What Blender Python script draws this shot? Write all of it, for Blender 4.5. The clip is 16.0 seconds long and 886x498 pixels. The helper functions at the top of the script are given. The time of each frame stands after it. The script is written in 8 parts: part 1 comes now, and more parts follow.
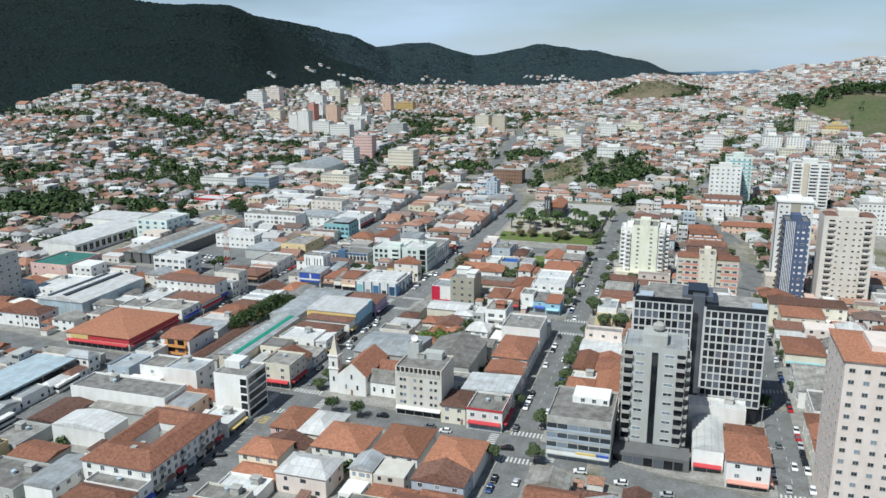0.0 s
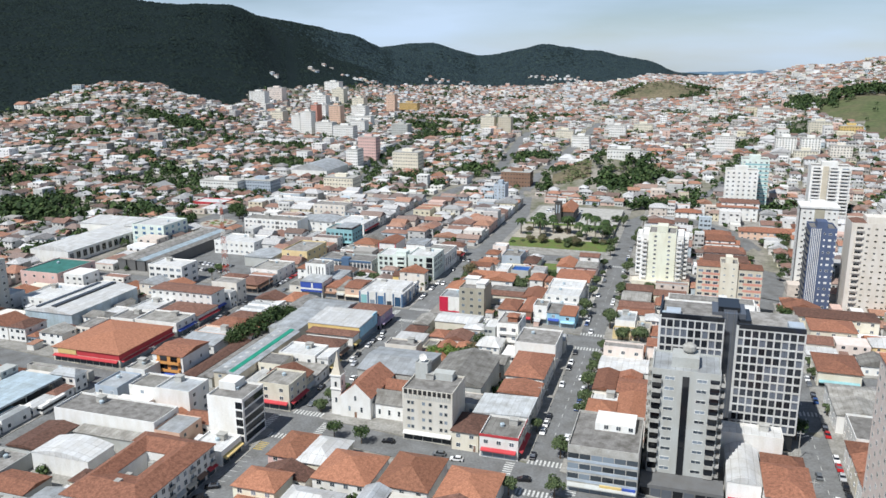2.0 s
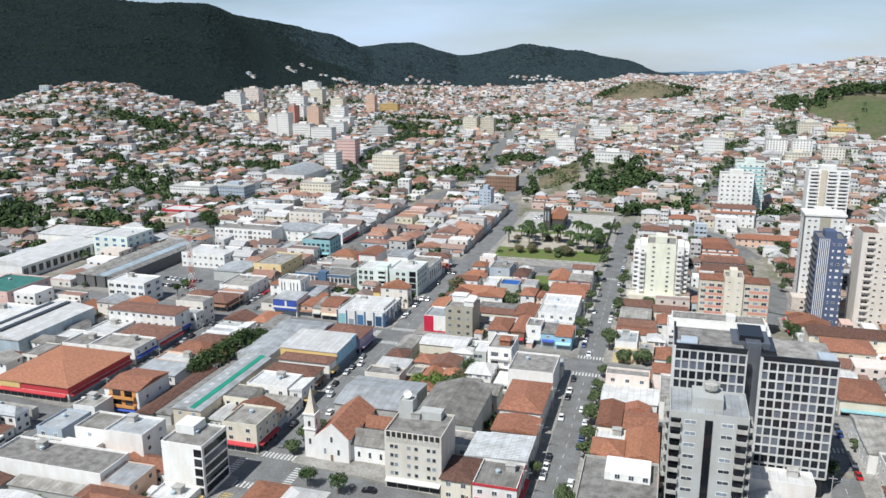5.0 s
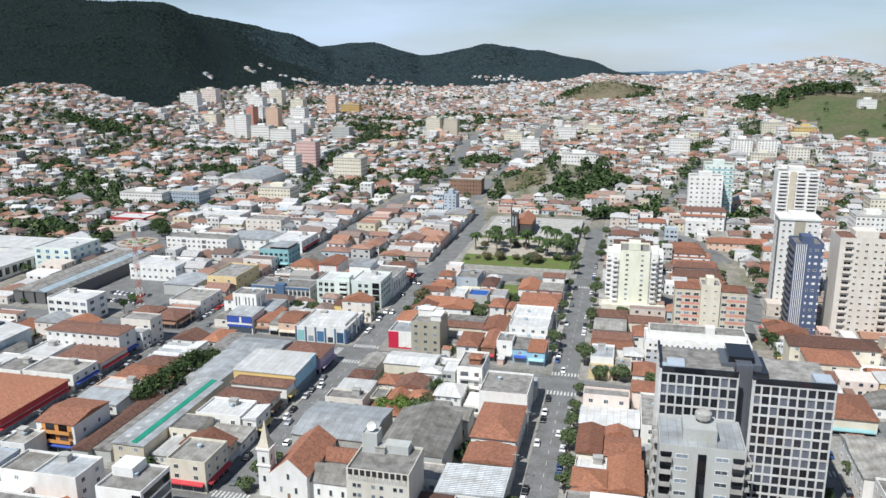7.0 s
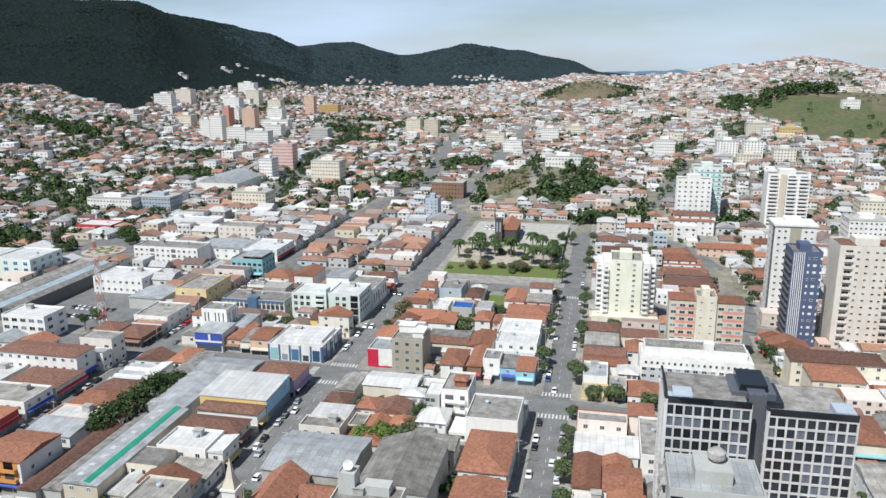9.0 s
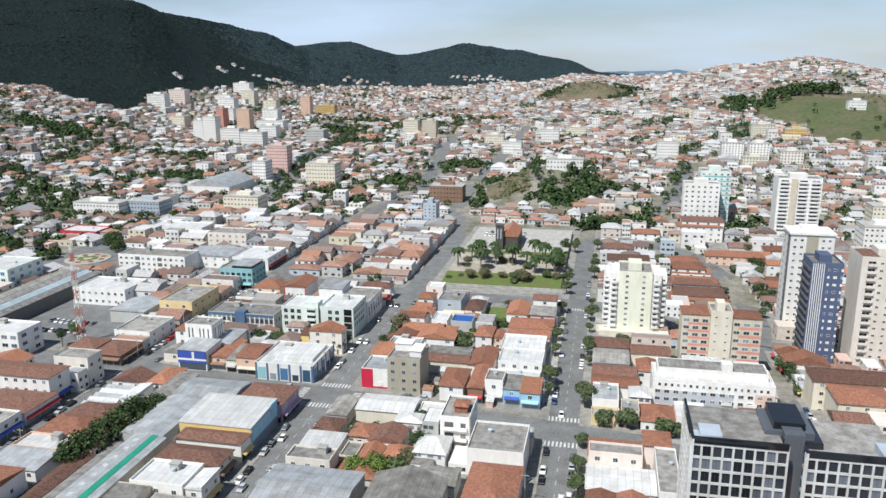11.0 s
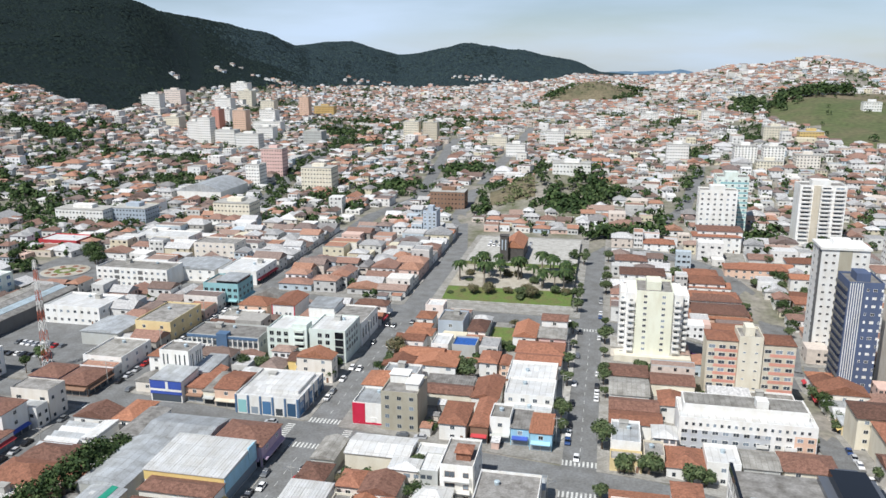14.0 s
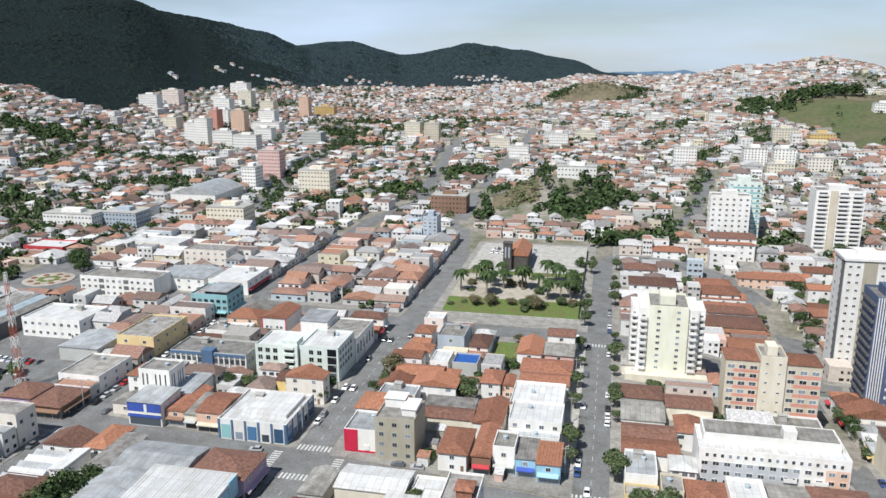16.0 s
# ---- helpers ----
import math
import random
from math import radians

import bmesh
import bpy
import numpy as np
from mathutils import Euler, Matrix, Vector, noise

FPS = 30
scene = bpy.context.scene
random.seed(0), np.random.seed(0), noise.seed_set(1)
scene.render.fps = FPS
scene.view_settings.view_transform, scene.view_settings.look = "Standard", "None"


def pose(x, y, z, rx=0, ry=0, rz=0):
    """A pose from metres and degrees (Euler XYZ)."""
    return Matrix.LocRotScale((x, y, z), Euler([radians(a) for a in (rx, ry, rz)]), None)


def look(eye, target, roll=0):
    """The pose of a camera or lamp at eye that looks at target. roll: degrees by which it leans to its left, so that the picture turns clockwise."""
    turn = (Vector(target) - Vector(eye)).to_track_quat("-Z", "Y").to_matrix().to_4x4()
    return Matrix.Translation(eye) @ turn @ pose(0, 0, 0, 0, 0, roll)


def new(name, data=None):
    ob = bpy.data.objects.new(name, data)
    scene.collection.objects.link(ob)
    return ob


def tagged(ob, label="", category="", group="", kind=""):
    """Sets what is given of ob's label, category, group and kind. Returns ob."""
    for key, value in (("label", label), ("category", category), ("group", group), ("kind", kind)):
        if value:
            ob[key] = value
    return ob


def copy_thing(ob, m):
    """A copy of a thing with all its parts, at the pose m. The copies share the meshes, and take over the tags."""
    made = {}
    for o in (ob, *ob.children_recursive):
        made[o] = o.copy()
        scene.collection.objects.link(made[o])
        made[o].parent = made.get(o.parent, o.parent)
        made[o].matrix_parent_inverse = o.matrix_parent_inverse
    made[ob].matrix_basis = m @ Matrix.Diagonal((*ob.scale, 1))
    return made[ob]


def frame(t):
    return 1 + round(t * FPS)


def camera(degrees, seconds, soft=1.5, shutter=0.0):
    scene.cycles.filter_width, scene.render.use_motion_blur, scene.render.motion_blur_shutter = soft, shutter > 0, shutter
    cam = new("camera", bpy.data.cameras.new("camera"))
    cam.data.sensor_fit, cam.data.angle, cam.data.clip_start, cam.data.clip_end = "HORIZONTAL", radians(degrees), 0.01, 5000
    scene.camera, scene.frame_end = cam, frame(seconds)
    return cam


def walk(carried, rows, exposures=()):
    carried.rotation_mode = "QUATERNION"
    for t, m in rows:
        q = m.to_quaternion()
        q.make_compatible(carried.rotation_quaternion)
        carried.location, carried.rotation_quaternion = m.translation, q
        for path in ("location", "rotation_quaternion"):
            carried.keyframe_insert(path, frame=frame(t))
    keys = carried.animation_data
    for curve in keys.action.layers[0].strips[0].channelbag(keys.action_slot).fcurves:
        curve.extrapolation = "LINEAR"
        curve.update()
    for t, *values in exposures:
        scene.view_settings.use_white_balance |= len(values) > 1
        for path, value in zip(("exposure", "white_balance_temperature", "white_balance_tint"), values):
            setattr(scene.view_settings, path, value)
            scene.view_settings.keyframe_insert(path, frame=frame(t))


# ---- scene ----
cam = camera(58.95, 16.0, soft=1.5)
PATH = [
    (0.0, 3.86, 2.19, 121.51, 17.34, -14.10, -0.27),
    (0.5, 1.71, 6.66, 121.30, 17.43, -14.09, -0.27),
    (1.0, -0.37, 11.15, 121.10, 17.51, -14.09, -0.28),
    (1.5, -2.38, 15.66, 120.93, 17.53, -14.08, -0.28),
    (2.0, -4.32, 20.20, 120.78, 17.58, -14.08, -0.28),
    (2.5, -6.20, 24.76, 120.65, 17.64, -14.08, -0.28),
    (3.0, -8.01, 29.35, 120.53, 17.68, -14.08, -0.28),
    (3.5, -9.77, 33.96, 120.43, 17.65, -14.08, -0.28),
    (6.0, -17.71, 57.40, 120.09, 14.61, -14.09, -0.27),
    (6.5, -19.14, 62.16, 120.05, 13.96, -14.09, -0.27),
    (7.0, -20.53, 66.93, 120.01, 13.42, -14.10, -0.26),
    (7.5, -21.88, 71.73, 119.97, 13.02, -14.10, -0.26),
    (8.0, -23.19, 76.55, 119.94, 12.57, -14.11, -0.26),
    (8.5, -24.45, 81.39, 119.91, 12.16, -14.11, -0.25),
    (9.0, -25.68, 86.24, 119.88, 11.97, -14.12, -0.25),
    (11.5, -31.25, 110.70, 119.63, 11.80, -14.13, -0.21),
    (12.0, -32.26, 115.62, 119.56, 11.80, -14.13, -0.20),
    (12.5, -33.24, 120.54, 119.48, 11.80, -14.14, -0.20),
    (13.0, -34.18, 125.46, 119.38, 11.83, -14.14, -0.19),
    (13.5, -35.10, 130.37, 119.27, 11.87, -14.14, -0.18),
    (14.0, -35.98, 135.29, 119.14, 11.92, -14.14, -0.17),
    (14.5, -36.84, 140.19, 118.99, 11.95, -14.13, -0.16),
    (15.0, -37.66, 145.09, 118.83, 11.96, -14.13, -0.14),
    (15.5, -38.46, 149.97, 118.64, 12.02, -14.13, -0.13),
    (16.0, -39.22, 154.83, 118.43, 12.08, -14.12, -0.12),
]
walk(cam, [(t, pose(x, y, z, 90 + pitch, 0, yaw) @ pose(0, 0, 0, 0, 0, roll)) for t, x, y, z, yaw, pitch, roll in PATH], [(0.0, -0.1, 6050, 4), (0.2, 0.0, 6150, 7), (0.5, 0.05, 6220, 9), (3.5, 0.06, 6220, 9), (9.0, 0.07, 6250, 9), (16.0, 0.09, 6330, 10)])

# ---- light ----
SUN_ELEVATION, SUN_FROM = 55.0, (-0.45, -0.89)
world = bpy.data.worlds.new("sky")
scene.world = world
world.use_nodes = True
wn, wl = world.node_tree.nodes, world.node_tree.links
wbg = wn["Background"]
wsky = wn.new("ShaderNodeTexSky")
wsky.sky_type, wsky.sun_disc = "NISHITA", False
wsky.sun_elevation = radians(SUN_ELEVATION)
wsky.sun_rotation = math.atan2(SUN_FROM[0], SUN_FROM[1])
wsky.altitude, wsky.air_density, wsky.dust_density, wsky.ozone_density = 1200, 1.0, 0.35, 3.0
# thin high cloud and haze towards the horizon
wco = wn.new("ShaderNodeTexCoord")
wmap = wn.new("ShaderNodeMapping")
wmap.inputs["Scale"].default_value = (1.2, 1.2, 7.0)
wno = wn.new("ShaderNodeTexNoise")
wno.inputs["Scale"].default_value, wno.inputs["Detail"].default_value = 2.2, 7
wramp = wn.new("ShaderNodeMapRange")
wramp.inputs["From Min"].default_value, wramp.inputs["From Max"].default_value = 0.35, 0.7
wramp.inputs["To Min"].default_value, wramp.inputs["To Max"].default_value = 0.3, 1.0
wsep = wn.new("ShaderNodeSeparateXYZ")
whaze = wn.new("ShaderNodeMapRange")
whaze.inputs["From Min"].default_value, whaze.inputs["From Max"].default_value = 0.02, 0.5
whaze.inputs["To Min"].default_value, whaze.inputs["To Max"].default_value = 1.0, 0.12
wmul = wn.new("ShaderNodeMath")
wmul.operation = "MULTIPLY"
wmix = wn.new("ShaderNodeMixRGB")
wmix.inputs[2].default_value = (9.0, 11.0, 13.6, 1)
wl.new(wco.outputs["Generated"], wmap.inputs[0])
wl.new(wmap.outputs[0], wno.inputs["Vector"])
wl.new(wno.outputs["Fac"], wramp.inputs["Value"])
wl.new(wco.outputs["Generated"], wsep.inputs[0])
wl.new(wsep.outputs["Z"], whaze.inputs["Value"])
wl.new(wramp.outputs[0], wmul.inputs[0])
wl.new(whaze.outputs[0], wmul.inputs[1])
wl.new(wmul.outputs[0], wmix.inputs[0])
wl.new(wsky.outputs[0], wmix.inputs[1])
wl.new(wmix.outputs[0], wbg.inputs[0])
wbg.inputs["Strength"].default_value = 0.066
sun = new("sun", bpy.data.lights.new("sun", "SUN"))
sun.data.energy, sun.data.angle, sun.data.color = 5.0, radians(0.6), (1.0, 0.98, 0.935)
_k = math.hypot(*SUN_FROM)
_se = radians(SUN_ELEVATION)
sun.matrix_world = look((SUN_FROM[0] / _k * math.cos(_se) * 500, SUN_FROM[1] / _k * math.cos(_se) * 500, math.sin(_se) * 500), (0, 0, 0))
scene.view_settings.exposure = 0.0


# ---- materials ----
def base_material(name, rough=0.8, metal=0.0):
    m = bpy.data.materials.new(name)
    m.use_nodes = True
    n, l = m.node_tree.nodes, m.node_tree.links
    b = n["Principled BSDF"]
    b.inputs["Roughness"].default_value, b.inputs["Metallic"].default_value = rough, metal
    return m, n, l, b


def surface(name, rgb, rough=0.8, metal=0.0, stain=0.35, grain=0.15, stain_size=3.0, grain_size=0.5, vary=0.2, bump=0.15, second=None, streak=1.0, sheets=0.0):
    """A weathered surface: stains at one scale, grain at another, and a shade of its own for each thing."""
    m, n, l, b = base_material(name, rough, metal)
    co = n.new("ShaderNodeNewGeometry")
    mp = n.new("ShaderNodeMapping")
    mp.inputs["Scale"].default_value = (1, 1, 1 / streak)
    l.new(co.outputs["Position"], mp.inputs[0])
    n1, n2 = n.new("ShaderNodeTexNoise"), n.new("ShaderNodeTexNoise")
    n1.inputs["Scale"].default_value, n1.inputs["Detail"].default_value = 1 / stain_size, 5
    n2.inputs["Scale"].default_value, n2.inputs["Detail"].default_value = 1 / grain_size, 3
    l.new(mp.outputs[0], n1.inputs["Vector"])
    l.new(co.outputs["Position"], n2.inputs["Vector"])
    r1 = n.new("ShaderNodeValToRGB")
    r1.color_ramp.elements[0].position, r1.color_ramp.elements[1].position = 0.3, 0.62
    l.new(n1.outputs["Fac"], r1.inputs[0])
    mix = n.new("ShaderNodeMixRGB")
    dark = second or tuple(c * (1 - stain) * f for c, f in zip(rgb, (1, 0.97, 0.92)))
    mix.inputs[1].default_value, mix.inputs[2].default_value = (*dark, 1), (*rgb, 1)
    l.new(r1.outputs[0], mix.inputs[0])
    g = n.new("ShaderNodeMapRange")
    g.inputs["From Min"].default_value, g.inputs["From Max"].default_value = 0.3, 0.7
    g.inputs["To Min"].default_value, g.inputs["To Max"].default_value = 1 - grain, 1 + grain
    l.new(n2.outputs["Fac"], g.inputs["Value"])
    info = n.new("ShaderNodeObjectInfo")
    rv = n.new("ShaderNodeMapRange")
    rv.inputs["To Min"].default_value, rv.inputs["To Max"].default_value = 1 - vary, 1 + vary * 0.6
    l.new(info.outputs["Random"], rv.inputs["Value"])
    mul = n.new("ShaderNodeMath")
    mul.operation = "MULTIPLY"
    l.new(g.outputs[0], mul.inputs[0])
    l.new(rv.outputs[0], mul.inputs[1])
    hsv = n.new("ShaderNodeHueSaturation")
    l.new(mul.outputs[0], hsv.inputs["Value"])
    l.new(mix.outputs[0], hsv.inputs["Color"])
    if sheets:
        br = n.new("ShaderNodeTexBrick")
        br.offset = 0.0
        br.inputs["Scale"].default_value, br.inputs["Mortar Size"].default_value = 1.0, 0.07
        br.inputs["Brick Width"].default_value, br.inputs["Row Height"].default_value = sheets, 5.2
        br.inputs["Color1"].default_value, br.inputs["Color2"].default_value, br.inputs["Mortar"].default_value = (1, 1, 1, 1), (0.84, 0.84, 0.84, 1), (0.62, 0.6, 0.58, 1)
        l.new(co.outputs["Position"], br.inputs["Vector"])
        mm = n.new("ShaderNodeMixRGB")
        mm.blend_type = "MULTIPLY"
        mm.inputs[0].default_value = 1.0
        l.new(hsv.outputs[0], mm.inputs[1])
        l.new(br.outputs["Color"], mm.inputs[2])
        l.new(mm.outputs[0], b.inputs["Base Color"])
    else:
        l.new(hsv.outputs[0], b.inputs["Base Color"])
    if bump:
        bp = n.new("ShaderNodeBump")
        bp.inputs["Strength"].default_value, bp.inputs["Distance"].default_value = bump, 0.1
        l.new(n2.outputs["Fac"], bp.inputs["Height"])
        l.new(bp.outputs[0], b.inputs["Normal"])
    return m


def island_surface(name, shades, rough=0.85, grain=0.2, grain_size=1.5):
    """For joined stuff: each loose piece takes one of the shades."""
    m, n, l, b = base_material(name, rough)
    geo = n.new("ShaderNodeNewGeometry")
    ramp = n.new("ShaderNodeValToRGB")
    ramp.color_ramp.interpolation = "CONSTANT"
    e = ramp.color_ramp.elements
    while len(e) < len(shades):
        e.new(0.5)
    for i, s in enumerate(shades):
        e[i].position, e[i].color = i / len(shades), (*s, 1)
    l.new(geo.outputs["Random Per Island"], ramp.inputs[0])
    no = n.new("ShaderNodeTexNoise")
    no.inputs["Scale"].default_value, no.inputs["Detail"].default_value = 1 / grain_size, 4
    l.new(geo.outputs["Position"], no.inputs["Vector"])
    g = n.new("ShaderNodeMapRange")
    g.inputs["From Min"].default_value, g.inputs["From Max"].default_value = 0.3, 0.7
    g.inputs["To Min"].default_value, g.inputs["To Max"].default_value = 1 - grain, 1 + grain
    l.new(no.outputs["Fac"], g.inputs["Value"])
    hsv = n.new("ShaderNodeHueSaturation")
    l.new(g.outputs[0], hsv.inputs["Value"])
    l.new(ramp.outputs[0], hsv.inputs["Color"])
    l.new(hsv.outputs[0], b.inputs["Base Color"])
    return m


MAT = {}
for _n, _c in dict(white=(0.82, 0.81, 0.78), ivory=(0.76, 0.71, 0.64), stucco=(0.66, 0.63, 0.56), cream=(0.74, 0.69, 0.57), beige=(0.62, 0.56, 0.45), grey=(0.47, 0.48, 0.46), bluegrey=(0.42, 0.48, 0.55),
                   peach=(0.72, 0.5, 0.38), pink=(0.68, 0.47, 0.43), yellow=(0.72, 0.54, 0.22), ochre=(0.55, 0.38, 0.15), teal=(0.28, 0.5, 0.53), red=(0.5, 0.05, 0.06),
                   skyblue=(0.35, 0.6, 0.75), blue=(0.05, 0.1, 0.42), green=(0.3, 0.5, 0.38), taupe=(0.42, 0.39, 0.31), salmon=(0.66, 0.32, 0.25), lilac=(0.5, 0.38, 0.5), rose=(0.8, 0.7, 0.64),
                   darkgrey=(0.15, 0.15, 0.15), brown=(0.25, 0.15, 0.1), navy=(0.085, 0.115, 0.2), lemon=(0.78, 0.78, 0.64), mint=(0.68, 0.75, 0.7), orange=(0.7, 0.33, 0.1)).items():
    MAT[_n] = surface("paint_" + _n, _c, 0.75, stain=0.11, grain=0.05, stain_size=2.5, grain_size=0.4, vary=0.08, bump=0.05, streak=3.0)
MAT["terracotta"] = surface("roof_tile_terracotta", (0.32, 0.14, 0.085), 0.85, stain=0.42, grain=0.3, stain_size=0.9, grain_size=0.3, vary=0.4, bump=0.5)
MAT["terracotta_old"] = surface("roof_tile_weathered", (0.205, 0.105, 0.075), 0.9, stain=0.5, grain=0.3, stain_size=0.9, grain_size=0.3, vary=0.35, bump=0.5)
MAT["terracotta_new"] = surface("roof_tile_fresh", (0.375, 0.165, 0.095), 0.85, stain=0.36, grain=0.28, stain_size=0.8, grain_size=0.3, vary=0.3, bump=0.5)
MAT["fibre"] = surface("roof_fibre_cement", (0.36, 0.345, 0.315), 0.9, stain=0.45, grain=0.15, stain_size=3.5, vary=0.35, bump=0.3, sheets=1.6)
MAT["zinc"] = surface("roof_zinc_sheet", (0.55, 0.57, 0.58), 0.5, metal=0.25, stain=0.3, grain=0.1, stain_size=4.0, vary=0.2, bump=0.2, sheets=2.1)
MAT["whitesheet"] = surface("roof_white_sheet", (0.69, 0.69, 0.68), 0.55, stain=0.14, grain=0.08, stain_size=4.0, vary=0.12, bump=0.2, sheets=2.1)
MAT["bluesheet"] = surface("roof_pale_blue_sheet", (0.5, 0.6, 0.66), 0.5, stain=0.2, grain=0.08, stain_size=4.0, vary=0.1, bump=0.2, sheets=2.1)
MAT["slab"] = surface("roof_concrete_slab", (0.31, 0.295, 0.275), 0.9, stain=0.5, grain=0.2, stain_size=2.5, vary=0.3, bump=0.3)
MAT["concrete"] = surface("concrete", (0.45, 0.44, 0.41), 0.85, stain=0.3, grain=0.12, stain_size=3.0, vary=0.1, bump=0.2)
MAT["asphalt"] = surface("asphalt", (0.195, 0.197, 0.195), 0.9, stain=0.3, grain=0.2, stain_size=6.0, grain_size=0.8, vary=0.08, bump=0.2)
MAT["pavement"] = surface("pavement_concrete", (0.31, 0.298, 0.272), 0.9, stain=0.35, grain=0.2, stain_size=4.0, grain_size=0.8, vary=0.1, bump=0.2)
MAT["paving_pale"] = surface("paving_pale", (0.47, 0.455, 0.42), 0.9, stain=0.3, grain=0.15, stain_size=3.0, grain_size=0.8, vary=0.05, bump=0.2)
MAT["stripe"] = surface("road_paint_white", (0.66, 0.66, 0.63), 0.8, stain=0.4, grain=0.2, stain_size=0.8, vary=0.05, bump=0)
MAT["stripe_yellow"] = surface("road_paint_yellow", (0.7, 0.5, 0.08), 0.8, stain=0.35, grain=0.2, stain_size=0.8, vary=0.05, bump=0)
MAT["grass"] = surface("grass_turf", (0.11, 0.17, 0.035), 0.95, stain=0.4, grain=0.3, stain_size=5.0, grain_size=0.6, vary=0.1, bump=0.4, second=(0.14, 0.13, 0.05))
MAT["meadow"] = surface("hill_meadow", (0.082, 0.103, 0.036), 0.95, stain=0.4, grain=0.3, stain_size=40.0, grain_size=5.0, vary=0.0, bump=0.4, second=(0.12, 0.112, 0.055))
MAT["soil"] = surface("town_soil", (0.27, 0.245, 0.21), 0.95, stain=0.5, grain=0.25, stain_size=18.0, grain_size=2.5, vary=0.0, bump=0.3, second=(0.12, 0.125, 0.07))
MAT["scrub"] = surface("dry_scrub", (0.17, 0.14, 0.085), 0.95, stain=0.4, grain=0.35, stain_size=30.0, grain_size=4.0, vary=0.0, bump=0.4, second=(0.1, 0.095, 0.05))
# forest ground, darkened in its colour to carry the cloud shade
MAT["woodland"] = surface("woodland_floor_shaded", (0.0095, 0.0168, 0.0168), 0.95, stain=0.3, grain=0.15, stain_size=60.0, grain_size=12.0, vary=0.0, bump=0.2, second=(0.0084, 0.0152, 0.0158))
MAT["sand"] = surface("park_gravel", (0.44, 0.4, 0.33), 0.95, stain=0.3, grain=0.2, stain_size=5.0, vary=0.05, bump=0.3)
MAT["bark"] = surface("bark", (0.16, 0.12, 0.085), 0.95, stain=0.4, grain=0.3, stain_size=0.8, grain_size=0.15, vary=0.2, bump=0.5)
MAT["palmbark"] = surface("palm_bark", (0.3, 0.26, 0.21), 0.95, stain=0.3, grain=0.2, stain_size=0.8, grain_size=0.15, vary=0.1, bump=0.4)
MAT["steel"] = surface("galvanised_steel", (0.45, 0.46, 0.47), 0.45, metal=0.7, stain=0.2, grain=0.08, stain_size=1.0, vary=0.1, bump=0)
MAT["stone"] = surface("dark_stone", (0.1, 0.09, 0.085), 0.9, stain=0.35, grain=0.3, stain_size=1.5, grain_size=0.4, vary=0.1, bump=0.5)
MAT["tyre"] = surface("tyre_rubber", (0.02, 0.02, 0.02), 0.85, stain=0.2, grain=0.1, vary=0, bump=0)


def glass_dark(name, rgb, rough=0.08):
    m, n, l, b = base_material(name, rough)
    info = n.new("ShaderNodeObjectInfo")
    ramp = n.new("ShaderNodeValToRGB")
    e = ramp.color_ramp.elements
    e[0].color, e[1].color = (*[c * 0.5 for c in rgb], 1), (*[min(1, c * 1.8) for c in rgb], 1)
    e[1].position = 0.7
    e.new(0.85).color = (*[min(0.5, c * 4.5 + 0.04) for c in rgb], 1)
    l.new(info.outputs["Random"], ramp.inputs[0])
    l.new(ramp.outputs[0], b.inputs["Base Color"])
    b.inputs["IOR"].default_value = 1.5
    return m


MAT["glass"] = glass_dark("window_glass", (0.045, 0.055, 0.065))
MAT["glass_black"] = glass_dark("black_curtain_glass", (0.014, 0.016, 0.02), 0.05)
MAT["glass_blue"] = glass_dark("blue_shop_glass", (0.05, 0.12, 0.22), 0.08)
GREENS = [(0.042, 0.072, 0.024), (0.03, 0.054, 0.02), (0.058, 0.092, 0.03), (0.04, 0.066, 0.026), (0.074, 0.104, 0.04), (0.025, 0.045, 0.018), (0.09, 0.125, 0.048), (0.034, 0.054, 0.024)]
MAT["leaf"] = island_surface("leaves", GREENS, 0.7, 0.25, 0.7)
MAT["leaf_street"] = island_surface("leaves_street", [(0.075, 0.105, 0.038), (0.055, 0.085, 0.028), (0.095, 0.125, 0.045), (0.065, 0.095, 0.036), (0.11, 0.14, 0.055), (0.045, 0.07, 0.025)], 0.75, 0.25, 0.7)
MAT["leaf_lime"] = island_surface("leaves_bright", [(0.12, 0.19, 0.03), (0.1, 0.16, 0.025), (0.15, 0.22, 0.04), (0.085, 0.14, 0.022)], 0.7, 0.2, 0.7)
MAT["leaf_dry"] = island_surface("leaves_brownish", [(0.12, 0.11, 0.05), (0.16, 0.12, 0.06), (0.09, 0.1, 0.04), (0.14, 0.13, 0.07)], 0.8, 0.25, 0.7)
MAT["leaf_purple"] = island_surface("leaves_purple", [(0.16, 0.05, 0.2), (0.1, 0.03, 0.14), (0.2, 0.07, 0.22)], 0.8, 0.25, 0.7)
# near slopes: cloud shade and a little blue haze mixed into the greens
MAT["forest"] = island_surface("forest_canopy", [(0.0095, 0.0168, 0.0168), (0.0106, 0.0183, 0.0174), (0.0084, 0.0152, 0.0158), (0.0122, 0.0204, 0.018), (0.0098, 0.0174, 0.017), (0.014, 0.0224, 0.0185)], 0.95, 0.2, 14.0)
# the same forest coloured as sunlit, with distance haze tinted in
MAT["forest_far"] = island_surface("forest_canopy_lit", [(0.021, 0.034, 0.04), (0.0235, 0.038, 0.0425), (0.0185, 0.0305, 0.037), (0.027, 0.042, 0.044), (0.022, 0.0355, 0.0415), (0.03, 0.046, 0.045)], 0.95, 0.2, 14.0)
